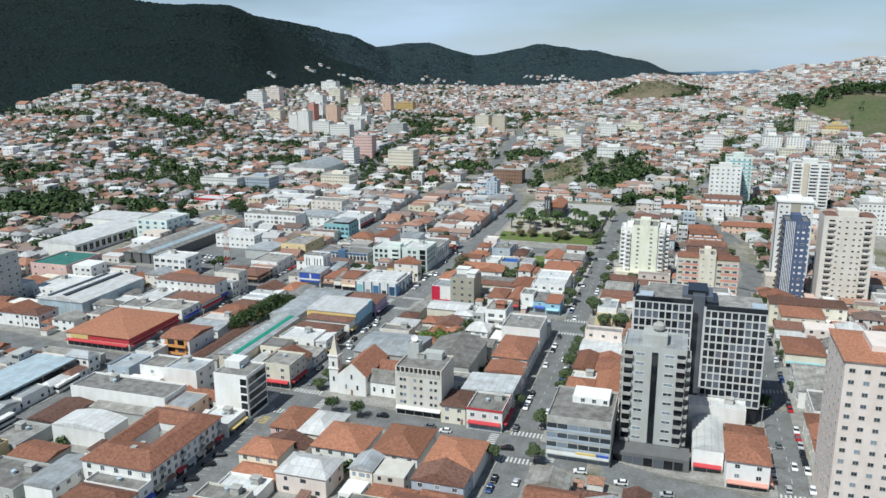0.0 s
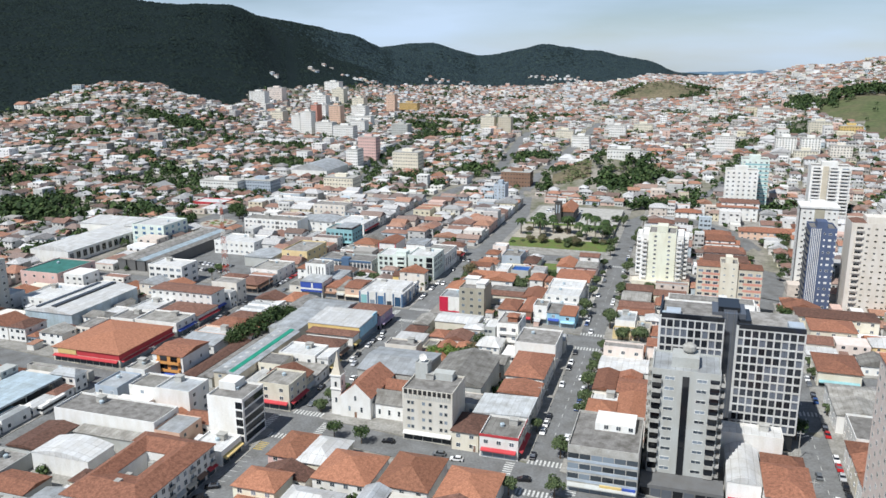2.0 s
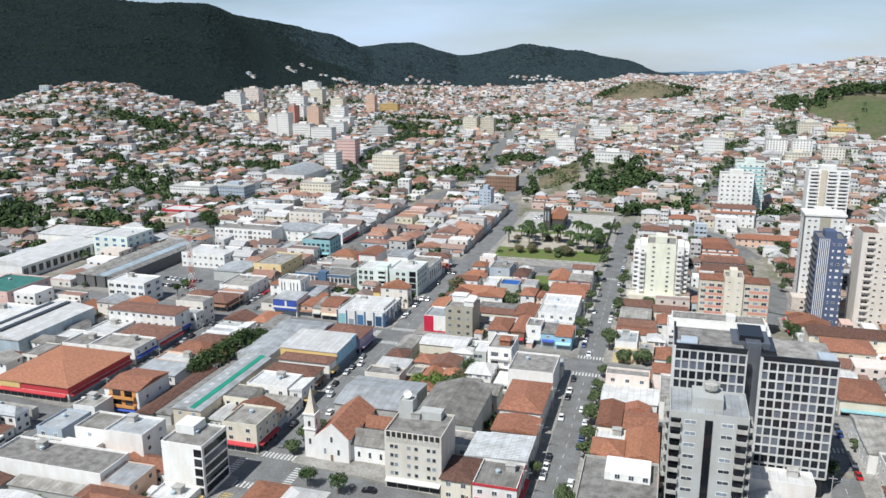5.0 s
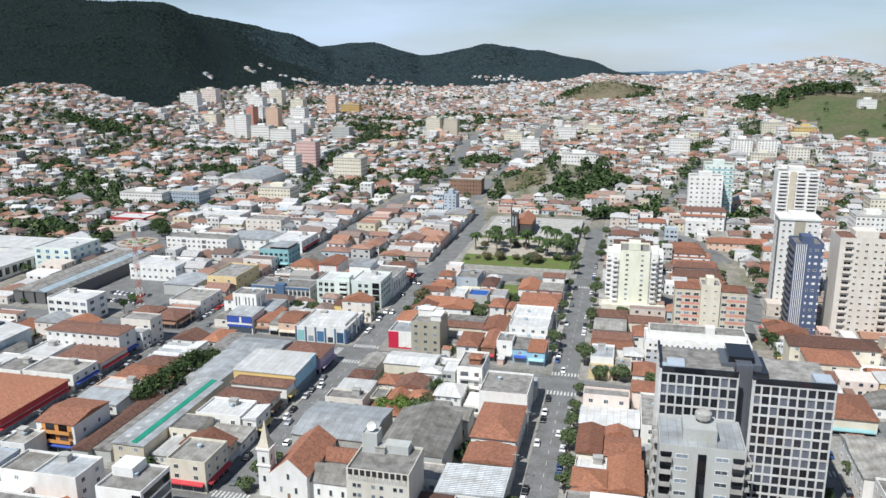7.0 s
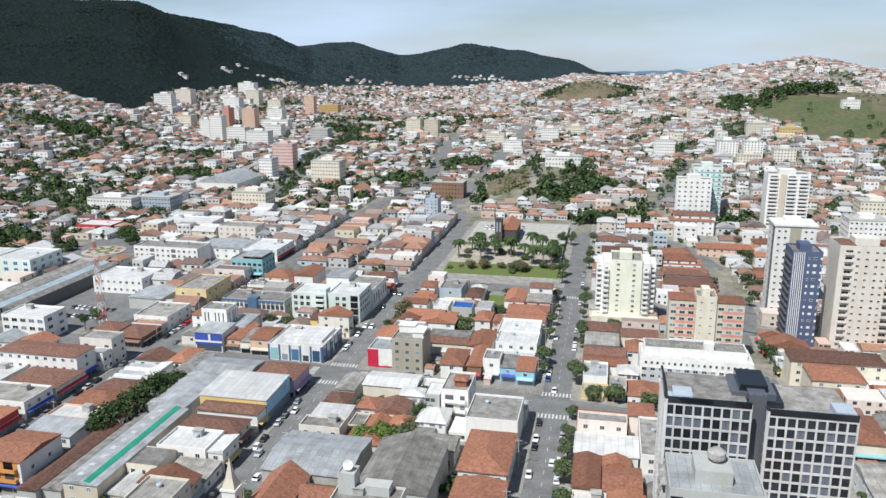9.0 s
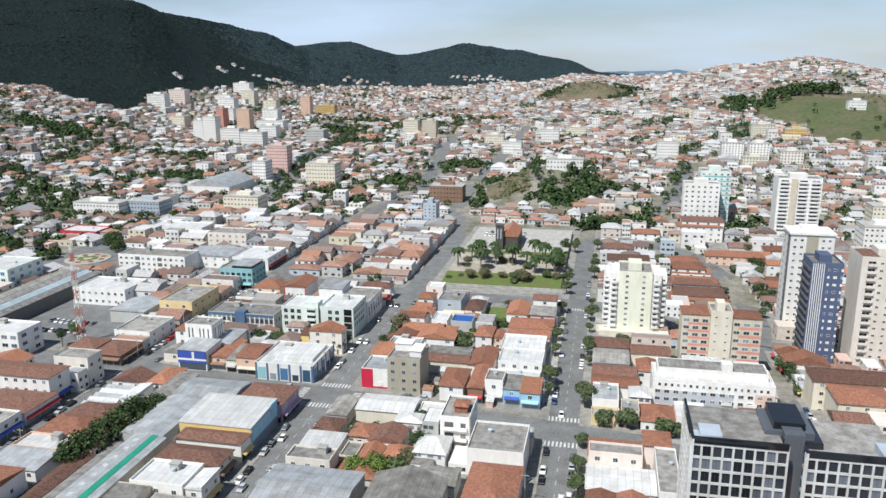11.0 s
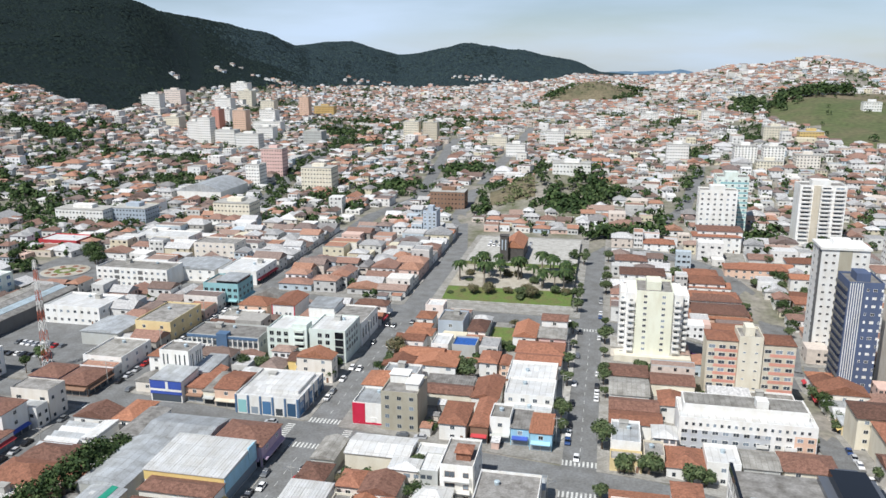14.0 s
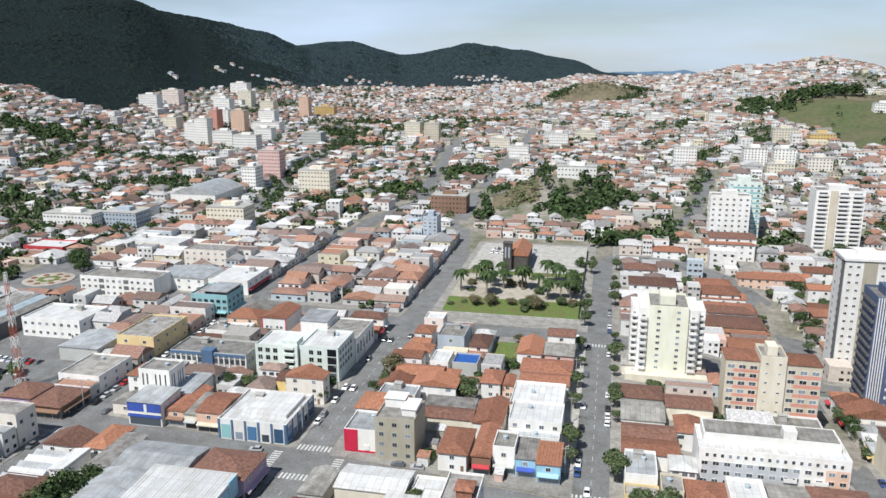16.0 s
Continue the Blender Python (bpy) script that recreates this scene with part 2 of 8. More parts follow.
MAT["far_wall"] = island_surface("far_house_walls", [(0.7, 0.68, 0.65), (0.66, 0.63, 0.58), (0.55, 0.54, 0.51), (0.68, 0.66, 0.63), (0.6, 0.52, 0.45), (0.5, 0.49, 0.47), (0.76, 0.75, 0.73), (0.77, 0.76, 0.75), (0.66, 0.65, 0.62), (0.62, 0.56, 0.42), (0.46, 0.52, 0.56), (0.62, 0.44, 0.37), (0.7, 0.68, 0.63), (0.36, 0.34, 0.31)], 0.85, 0.12, 1.2)
# tile tones greyed here to stand in for haze over the valley
MAT["far_roof"] = island_surface("far_house_roofs", [(0.35, 0.18, 0.12), (0.26, 0.155, 0.118), (0.22, 0.13, 0.1), (0.36, 0.205, 0.145), (0.42, 0.41, 0.4), (0.3, 0.21, 0.17), (0.18, 0.135, 0.12), (0.46, 0.45, 0.44), (0.28, 0.16, 0.12), (0.22, 0.21, 0.205), (0.56, 0.55, 0.54), (0.33, 0.175, 0.115), (0.32, 0.315, 0.31), (0.23, 0.17, 0.145), (0.48, 0.47, 0.46), (0.16, 0.11, 0.09)], 0.9, 0.3, 0.8)
MAT["far_glass"] = island_surface("far_windows", [(0.03, 0.035, 0.04), (0.06, 0.065, 0.07), (0.09, 0.09, 0.09), (0.02, 0.02, 0.025)], 0.25, 0.1, 1.0)
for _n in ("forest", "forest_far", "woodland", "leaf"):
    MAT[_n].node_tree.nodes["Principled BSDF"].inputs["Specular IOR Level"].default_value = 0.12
for _n, _c in dict(car_white=(0.8, 0.8, 0.8), car_silver=(0.45, 0.46, 0.48), car_black=(0.015, 0.015, 0.018), car_red=(0.4, 0.02, 0.02), car_grey=(0.14, 0.15, 0.16), car_blue=(0.03, 0.07, 0.2)).items():
    MAT[_n] = surface(_n, _c, 0.25, stain=0.08, grain=0.02, vary=0.0, bump=0)


# ---- mesh helpers ----
class Shape:
    """Vertices and faces of one mesh, gathered piece by piece, each face with a material slot."""

    def __init__(self):
        self.v, self.f, self.s = [], [], []

    def face(self, pts, slot=0):
        k = len(self.v)
        self.v.extend(pts)
        self.f.append(tuple(range(k, k + len(pts))))
        self.s.append(slot)

    def solid(self, pts, faces, slot=0):
        k = len(self.v)
        self.v.extend(pts)
        for f in faces:
            self.f.append(tuple(k + i for i in f))
            self.s.append(slot)

    def box(self, x0, y0, z0, x1, y1, z1, slot=0, bottom=True):
        p = [(x0, y0, z0), (x1, y0, z0), (x1, y1, z0), (x0, y1, z0), (x0, y0, z1), (x1, y0, z1), (x1, y1, z1), (x0, y1, z1)]
        fs = [(4, 5, 6, 7), (0, 1, 5, 4), (1, 2, 6, 5), (2, 3, 7, 6), (3, 0, 4, 7)]
        self.solid(p, fs + ([(3, 2, 1, 0)] if bottom else []), slot)

    def tube(self, p, q, r0, r1, n=8, slot=0, cap=True):
        p, q = Vector(p), Vector(q)
        d = (q - p).normalized()
        a = d.orthogonal().normalized()
        b = d.cross(a)
        ring = [(math.cos(2 * math.pi * i / n), math.sin(2 * math.pi * i / n)) for i in range(n)]
        pts = [tuple(p + a * c * r0 + b * s * r0) for c, s in ring] + [tuple(q + a * c * r1 + b * s * r1) for c, s in ring]
        fs = [(i, (i + 1) % n, n + (i + 1) % n, n + i) for i in range(n)]
        if cap:
            fs += [tuple(range(n, 2 * n)), tuple(range(n - 1, -1, -1))]
        self.solid(pts, fs, slot)

    def mesh(self, name, mats):
        me = bpy.data.meshes.new(name)
        me.from_pydata(self.v, [], self.f)
        for m in mats:
            me.materials.append(MAT[m] if isinstance(m, str) else m)
        if len(mats) > 1:
            me.polygons.foreach_set("material_index", self.s)
        me.update()
        return me


def part(name, shape, mats, parent=None, label="", at=None):
    me = shape if isinstance(shape, bpy.types.Mesh) else shape.mesh(name, mats if isinstance(mats, (list, tuple)) else [mats])
    ob = new(name, me)
    if parent:
        ob.parent = parent
    if at is not None:
        ob.matrix_local = at
    if label:
        ob["label"] = label
    return ob


def thing(name, x, y, z, label, category, group="", turn=0.0):
    ob = new(name)
    ob.empty_display_size = 0.5
    ob.matrix_world = pose(x, y, z, 0, 0, turn)
    return tagged(ob, label, category, group)


# ---- the lie of the land ----
CENTRE = (-20.0, 75.0)
RADII = (0, 450, 700, 950, 1250, 1550, 1900, 2300, 2700, 3200, 3800, 4850)
LAND = {}


def profile(az, *heights):
    LAND[az] = heights


profile(-60, 0, 0, 2, 8, 30, 60, 80, 70, 60, 40, 30, 20)
profile(-25, 0, 0, 0, 24, 62, 78, 84, 70, 50, 30, 20, 10)
profile(-17, 0, -2, 0, 34, 60, 72, 72, 60, 50, 30, 20, 10)
profile(-12, 0, -5, 4, 34, 66, 92, 98, 76, 50, 30, 20, 14)
profile(-8, 0, -5, 7, 24, 50, 71, 83, 72, 50, 30, 10, -10)
profile(-4, 0, -3, 7, 15, 30, 46, 54, 50, 40, 26, 10, -10)
profile(-1, 0, 0, 4, 10, 20, 30, 38, 40, 38, 30, 10, -10)
profile(1, 0, 0, 2, 8, 16, 25, 34, 40, 42, 38, 20, 0)
profile(3, 0, 0, 0, 5, 12, 20, 30, 44, 62, 84, 60, 20)
profile(7, 0, 0, 0, 2, 6, 12, 18, 26, 60, 124, 90, 20)
profile(10.5, 0, 0, 0, 1, 4, 8, 14, 20, 50, 150, 110, 20)
profile(15, 0, 0, 0, 0, 2, 5, 10, 20, 45, 101, 60, 20)
profile(18.3, 0, 0, 0, 0, 2, 6, 12, 30, 80, 157, 90, 20)
profile(21, 0, 0, 0, 0, 4, 12, 26, 50, 116, 135, 80, 20)
profile(24.5, 0, 0, 0, 2, 8, 26, 52, 90, 182, 150, 80, 20)
profile(28.5, 0, 0, 0, 3, 12, 36, 70, 150, 228, 190, 120, 60)
profile(32.5, 0, 0, 0, 6, 30, 70, 150, 254, 240, 190, 140, 80)
profile(36.5, 0, 0, 2, 14, 56, 96, 180, 262, 250, 200, 140, 80)
profile(41, 0, 0, 4, 26, 66, 100, 190, 262, 260, 200, 140, 80)
profile(46, 0, 0, 5, 22, 50, 100, 190, 268, 260, 200, 140, 80)
profile(55, 0, 0, 5, 20, 50, 110, 200, 280, 260, 200, 140, 80)
profile(90, 0, 0, 4, 10, 30, 60, 100, 120, 120, 100, 60, 30)
AZ_KEYS = sorted(LAND)
LAND_GRID = np.array([LAND[a] for a in AZ_KEYS], float)


def smooth(t):
    t = min(1.0, max(0.0, t))
    return t * t * (3 - 2 * t)


def polar(x, y):
    dx, dy = x - CENTRE[0], y - CENTRE[1]
    return math.degrees(math.atan2(-dx, dy)), math.hypot(dx, dy)


def land(x, y):
    """Height of the ground."""
    az, r = polar(x, y)
    az = min(89.9, max(-59.9, az))
    i = max(k for k in range(len(AZ_KEYS) - 1) if AZ_KEYS[k] <= az)
    j = max(k for k in range(len(RADII) - 1) if RADII[k] <= min(r, 4849))
    f = (az - AZ_KEYS[i]) / (AZ_KEYS[i + 1] - AZ_KEYS[i])
    f = 0.5 * f + 0.5 * smooth(f)
    g = min(1.0, (r - RADII[j]) / (RADII[j + 1] - RADII[j]))
    g = 0.5 * g + 0.5 * smooth(g)
    z = (LAND_GRID[i, j] * (1 - f) + LAND_GRID[i + 1, j] * f) * (1 - g) + (LAND_GRID[i, j + 1] * (1 - f) + LAND_GRID[i + 1, j + 1] * f) * g
    z += 36 * math.exp(-((x + 75) / 75) ** 2 - ((y - 1735) / 60) ** 2) + 26 * math.exp(-((x + 75) / 46) ** 2 - ((y - 772) / 46) ** 2)
    rough = min(1.0, max(0.0, (z - 30) / 120)) * 22
    if rough > 0:
        z += rough * (noise.noise((x / 260, y / 260, 3.1)) + 0.5 * noise.noise((x / 110, y / 110, 7.7)))
    z -= 9.0 * smooth((x + 45) / 110) * smooth((y - 345) / 110) * (1 - smooth((y - 515) / 95))
    return z


WOOD_AZ = (-60, -8, -4, -1, 1, 4, 8, 12, 16, 19, 21, 23, 25, 27, 29, 30.3, 31.6, 33.5, 36, 37.5, 39, 41, 43, 44.6, 46.4, 48, 50, 90)
WOOD_R = (3700, 3600, 3200, 2900, 2600, 2350, 2330, 2320, 2280, 2190, 2040, 1930, 1740, 1720, 1650, 1600, 1380, 1240, 1240, 1330, 1360, 1340, 1330, 1300, 1240, 1165, 1120, 1120)


def wooded(x, y):
    az, r = polar(x, y)
    return r > float(np.interp(az, WOOD_AZ, WOOD_R)) + 45 * noise.noise((x / 120, y / 120, 1.3))


def meadow(x, y):
    """The bare grassy shoulders on the hillside."""
    az, r = polar(x, y)
    edge = 18 * noise.noise((x / 60, y / 60, 5.0))
    a = 948 + edge * 0.4 < y < 1262 and float(np.interp(y, (950, 985, 1034, 1112, 1168, 1271), (203, 186, 178, 166, 150, 158))) + edge * 0.5 < x < 335
    a = a or 1255 < y < 1400 and 136 < x - 0.02 * (y - 1255) < 172 + edge
    b = ((x + 60) / 90) ** 2 + ((y - 1720) / 75) ** 2 < 1 + edge / 60
    c = ((x - 345) / 120) ** 2 + ((y - 1200) / 120) ** 2 < 1
    c = c or ((x + 110) / 20) ** 2 + ((y - 752) / 46) ** 2 < 1 + edge / 60 or ((x + 45) / 32) ** 2 + ((y - 788) / 26) ** 2 < 1
    return a or b or c


def make_ground():
    azs = [a for a in range(-180, -60, 12)] + [-60 + 1.0 * i for i in range(151)] + [a for a in range(96, 180, 12)]
    rs = [60, 140, 220, 300, 380, 450, 520, 590, 660] + [700 + 40 * i for i in range(70)] + [3550, 3700, 3900, 4100, 4300, 4550, 4800]
    s = Shape()
    s.v.append((CENTRE[0], CENTRE[1], land(*CENTRE) - 0.1))
    for r in rs:
        for a in azs:
            x, y = CENTRE[0] - r * math.sin(radians(a)), CENTRE[1] + r * math.cos(radians(a))
            s.v.append((x, y, land(x, y) - 0.1))
    n = len(azs)

    def slot(f):
        x = sum(s.v[i][0] for i in f) / len(f)
        y = sum(s.v[i][1] for i in f) / len(f)
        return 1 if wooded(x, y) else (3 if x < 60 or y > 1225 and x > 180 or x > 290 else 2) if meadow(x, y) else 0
    for i in range(n):
        f = (0, 1 + (i + 1) % n, 1 + i)
        s.f.append(f)
        s.s.append(0)
    for j in range(len(rs) - 1):
        for i in range(n):
            a, b = 1 + j * n + i, 1 + j * n + (i + 1) % n
            f = (a, b, b + n, a + n)
            s.f.append(f)
            s.s.append(slot(f))
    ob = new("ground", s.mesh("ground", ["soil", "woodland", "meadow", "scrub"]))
    for p in ob.data.polygons:
        p.use_smooth = True
    tagged(ob, "town ground of bare soil and grass rising to wooded hills", "ground", kind="structure")


make_ground()


def draped(name, outline, dz, mat, label, category, skirt=0.0, step=10.0, kind="structure"):
    """A sheet laid over the land between four corners, with a skirt of that depth round its rim."""
    a, b, c, d = [Vector(p) for p in outline]
    nu = max(1, int(max((b - a).length, (c - d).length) / step))
    nv = max(1, int(max((d - a).length, (c - b).length) / step))
    s = Shape()
    for j in range(nv + 1):
        for i in range(nu + 1):
            p = a.lerp(b, i / nu).lerp(d.lerp(c, i / nu), j / nv)
            s.v.append((p.x, p.y, land(p.x, p.y) + dz))
    for j in range(nv):
        for i in range(nu):
            k = j * (nu + 1) + i
            s.f.append((k, k + 1, k + nu + 2, k + nu + 1))
            s.s.append(0)
    if skirt:
        rim = [i for i in range(nu + 1)] + [j * (nu + 1) + nu for j in range(1, nv + 1)] + [nv * (nu + 1) + i for i in range(nu - 1, -1, -1)] + [j * (nu + 1) for j in range(nv - 1, 0, -1)]
        for p, q in zip(rim, rim[1:] + rim[:1]):
            P, Q = s.v[p], s.v[q]
            s.face([(P[0], P[1], P[2] - skirt), (Q[0], Q[1], Q[2] - skirt), Q, P])
    return tagged(new(name, s.mesh(name, [mat])), label, category, kind=kind)


# ---- streets and blocks ----
def cross1(u):
    return float(np.interp(u, (-420, -206, -124, -40, 40, 200), (272, 247, 235, 225, 208, 178)))


def cross2(u):
    return float(np.interp(u, (-420, -206, -124, -40, 40, 200), (372, 362, 352, 340, 330, 320)))


def cross3(u):
    return float(np.interp(u, (-420, -206, -124, -40, 40, 200), (505, 490, 478, 475, 470, 465)))


LANES = [("c", -206.0, 6.0), ("a", -124.0, 6.6), ("b", -40.0, 5.2), ("d", 39.5, 6.5)]
for _n, _u, _w in LANES:
    top = {"a": 600, "b": 604, "c": 640, "d": 470}[_n]
    draped("road_" + _n, [(_u - _w, 90), (_u + _w, 90), (_u + _w + (3 if _n == "d" else 0), top), (_u - _w + (3 if _n == "d" else 0), top)], 0.02, "asphalt", "grey asphalt town street running uphill between houses", "road")
for _n, _f in (("north", cross1), ("middle", cross2), ("park", cross3)):
    for i, (a, b) in enumerate(((-330, -206), (-206, -124), (-124, -40), (-40, 39.5), (39.5, 140))):
        draped("road_%s_%d" % (_n, i + 1), [(a, _f(a) - 6.5), (b, _f(b) - 6.5), (b, _f(b) + 6.5), (a, _f(a) + 6.5)], 0.026 + 0.004 * (i % 2), "asphalt", "grey asphalt cross street between blocks of shops", "road")

LONG_A = [(-124, 598), (-142, 700), (-147, 779), (-149, 1000), (-150, 1330)]
LONG_C = [(-206, 638), (-206, 690), (-189, 765), (-208, 910), (-234, 1115), (-240, 1200)]
for _name, _line in (("upper", LONG_A), ("far", LONG_C)):
    for i, (p, q) in enumerate(zip(_line, _line[1:])):
        draped("road_%s_%d" % (_name, i + 1), [(p[0] - 6, p[1] - 1), (p[0] + 6, p[1] - 1), (q[0] + 6, q[1] + 1), (q[0] - 6, q[1] + 1)], 0.06 + 0.005 * (i % 2), "asphalt", "grey asphalt street climbing between packed houses", "road")
BEND = [(-40, 602), (-25, 632), (4, 688), (21, 730), (33, 800), (42, 850), (50, 910)]
for i, (p, q) in enumerate(zip(BEND, BEND[1:])):
    draped("road_hill_%d" % (i + 1), [(p[0] - 5, p[1] - 1), (p[0] + 5, p[1] - 1), (q[0] + 5, q[1] + 1), (q[0] - 5, q[1] + 1)], 0.06 + 0.005 * (i % 2), "asphalt", "grey asphalt road bending uphill past a wooded knoll", "road")
CURVE = [(42.5, 468), (47.5, 498), (47, 530), (42, 556), (33.5, 573), (23, 588), (8, 600), (-14, 608), (-34, 612)]
for i, (p, q) in enumerate(zip(CURVE, CURVE[1:])):
    n = Vector((q[1] - p[1], p[0] - q[0])).normalized() * 6.0
    draped("road_curve_%d" % (i + 1), [(p[0] - n.x, p[1] - n.y), (p[0] + n.x, p[1] + n.y), (q[0] + n.x, q[1] + n.y), (q[0] - n.x, q[1] - n.y)], 0.5 + 0.006 * (i % 2), "asphalt", "grey asphalt street curving between villas", "road", step=5.0)
BOULEVARD = [(-300, 700), (-341, 842), (-368, 1000), (-378, 1140), (-434, 1265), (-480, 1400)]
for i, (p, q) in enumerate(zip(BOULEVARD, BOULEVARD[1:])):
    draped("road_valley_%d" % (i + 1), [(p[0] - 8, p[1] - 1), (p[0] + 8, p[1] - 1), (q[0] + 8, q[1] + 1), (q[0] - 8, q[1] + 1)], 0.06 + 0.005 * (i % 2), "asphalt", "wide grey avenue through the valley", "road")

EDGES = (-330, -213, -199.5, -131.5, -116.5, -48, -31.5, 33, 46, 135)
k = 0
for i in range(0, len(EDGES), 2):
    a, b = EDGES[i], EDGES[i + 1]
    rows = [(lambda u: 100.0, lambda u: cross1(u) - 7), (lambda u: cross1(u) + 7, lambda u: cross2(u) - 7), (lambda u: cross2(u) + 7, lambda u: cross3(u) - 7), (lambda u: cross3(u) + 7, lambda u: 640.0)]
    for lo, hi in rows:
        k += 1
        # the walkway reaches two metres past the house fronts, up to the kerb
        e0, e1 = a - (3.4 if a == -31.5 else 2), b + (2.9 if b == -48 else 11 if b == 33 and lo(0) > 470 else 2)
        draped("pavement_%d" % k, [(e0, lo(a)), (e1, lo(b)), (e1, hi(b)), (e0, hi(a))], 0.15, "pavement", "worn concrete pavement and yards with a kerb round the block", "pavement", skirt=0.3)

draped("pavement_west", [(-50, 362), (-45.2, 362), (-45.2, 466), (-50, 466)], 0.19, "paving_pale", "wide pale concrete walkway beside the street", "pavement", skirt=0.3)
# ---- windows and small fittings, each made once and shared ----
SHARED = {}


def window_mesh(w, h, frame="white", glass="glass"):
    """A window standing 6 cm proud of a wall in the plane y = 0, its foot at z = 0; the glass sits back in the frame."""
    key = ("window", round(w, 1), round(h, 1), frame, glass)
    if key not in SHARED:
        s, t = Shape(), 0.09
        s.face([(-w / 2, -0.025, 0), (w / 2, -0.025, 0), (w / 2, -0.025, h), (-w / 2, -0.025, h)], 1)
        s.box(-w / 2 - t, -0.09, -t, w / 2 + t, 0.02, 0, 0)
        s.box(-w / 2 - t, -0.07, h, w / 2 + t, 0.02, h + t, 0)
        s.box(-w / 2 - t, -0.07, 0, -w / 2, 0.02, h, 0)
        s.box(w / 2, -0.07, 0, w / 2 + t, 0.02, h, 0)
        if w > 0.9:
            s.box(-0.03, -0.06, 0, 0.03, -0.02, h, 0)
        SHARED[key] = s.mesh("window", [frame, glass])
    return SHARED[key]


def shopfront_mesh(w, h, awning, glass="glass"):
    key = ("shop", round(w), awning, glass)
    if key not in SHARED:
        w = round(w)
        s = Shape()
        s.face([(-w / 2, -0.03, 0.1), (w / 2, -0.03, 0.1), (w / 2, -0.03, h), (-w / 2, -0.03, h)], 1)
        n = max(1, int(w / 3))
        for i in range(n + 1):
            x = -w / 2 + w * i / n
            s.box(x - 0.12, -0.08, 0.1, x + 0.12, 0.02, h, 2)
        # sloping awning with a hanging lip
        s.solid([(-w / 2, 0, h + 0.5), (w / 2, 0, h + 0.5), (w / 2, -1.3, h), (-w / 2, -1.3, h), (-w / 2, 0, h + 0.42), (w / 2, 0, h + 0.42), (w / 2, -1.3, h - 0.3), (-w / 2, -1.3, h - 0.3)],
                [(0, 3, 2, 1), (3, 7, 6, 2), (4, 5, 6, 7), (0, 4, 7, 3), (1, 2, 6, 5)], 0)
        SHARED[key] = s.mesh("shopfront", [awning, glass, "concrete"])
    return SHARED[key]


def door_mesh(mat="brown"):
    key = ("door", mat)
    if key not in SHARED:
        s = Shape()
        s.box(-0.45, -0.05, 0, 0.45, 0.02, 2.1, 0)
        s.box(-0.55, -0.07, 0, -0.45, 0.02, 2.2, 1)
        s.box(0.45, -0.07, 0, 0.55, 0.02, 2.2, 1)
        s.box(-0.45, -0.07, 2.1, 0.45, 0.02, 2.2, 1)
        SHARED[key] = s.mesh("door", [mat, "white"])
    return SHARED[key]


def trough(s, w, d, z0, z1, z2, t):
    """Four walls and a deck in one piece, with a parapet of thickness t from the deck z1 up to z2."""
    a, b = w / 2, d / 2
    ring = [(-1, -1), (1, -1), (1, 1), (-1, 1)]
    pts = [(x * a, y * b, z0) for x, y in ring] + [(x * a, y * b, z2) for x, y in ring] + [(x * (a - t), y * (b - t), z2) for x, y in ring] + [(x * (a - t), y * (b - t), z1) for x, y in ring]
    fs = [(12, 13, 14, 15)]
    for i in range(4):
        j = (i + 1) % 4
        fs += [(i, j, j + 4, i + 4), (i + 4, j + 4, j + 8, i + 8), (i + 8, j + 8, j + 12, i + 12)]
    s.solid(pts, fs)


FACE = {"s": 0, "e": 90, "n": 180, "w": 270}


def balcony_mesh(w, out, mat):
    key = ("balcony", round(w, 1), round(out, 1), mat)
    if key not in SHARED:
        s = Shape()
        a, b, t = w / 2, out, 0.12
        s.solid([(-a, 0, -0.15), (a, 0, -0.15), (a, -b, -0.15), (-a, -b, -0.15), (-a, 0, 1.0), (a, 0, 1.0), (a, -b, 1.0), (-a, -b, 1.0),
                 (-a + t, 0, 1.0), (a - t, 0, 1.0), (a - t, -b + t, 1.0), (-a + t, -b + t, 1.0), (-a + t, 0, 0.0), (a - t, 0, 0.0), (a - t, -b + t, 0.0), (-a + t, -b + t, 0.0)],
                [(0, 1, 2, 3), (3, 2, 6, 7), (0, 3, 7, 4), (2, 1, 5, 6), (4, 7, 11, 8), (7, 6, 10, 11), (6, 5, 9, 10), (8, 11, 15, 12), (11, 10, 14, 15), (10, 9, 13, 14), (12, 15, 14, 13)])
        SHARED[key] = s.mesh("balcony", [mat])
    return SHARED[key]


def on_face(face, w, d, along, z):
    """Pose of a fitting on one face of a block w by d about the origin, that far from the face's middle."""
    turn = FACE[face]
    off = d / 2 if face in "sn" else w / 2
    return pose(0, 0, z, 0, 0, turn) @ pose(along, -off, 0)


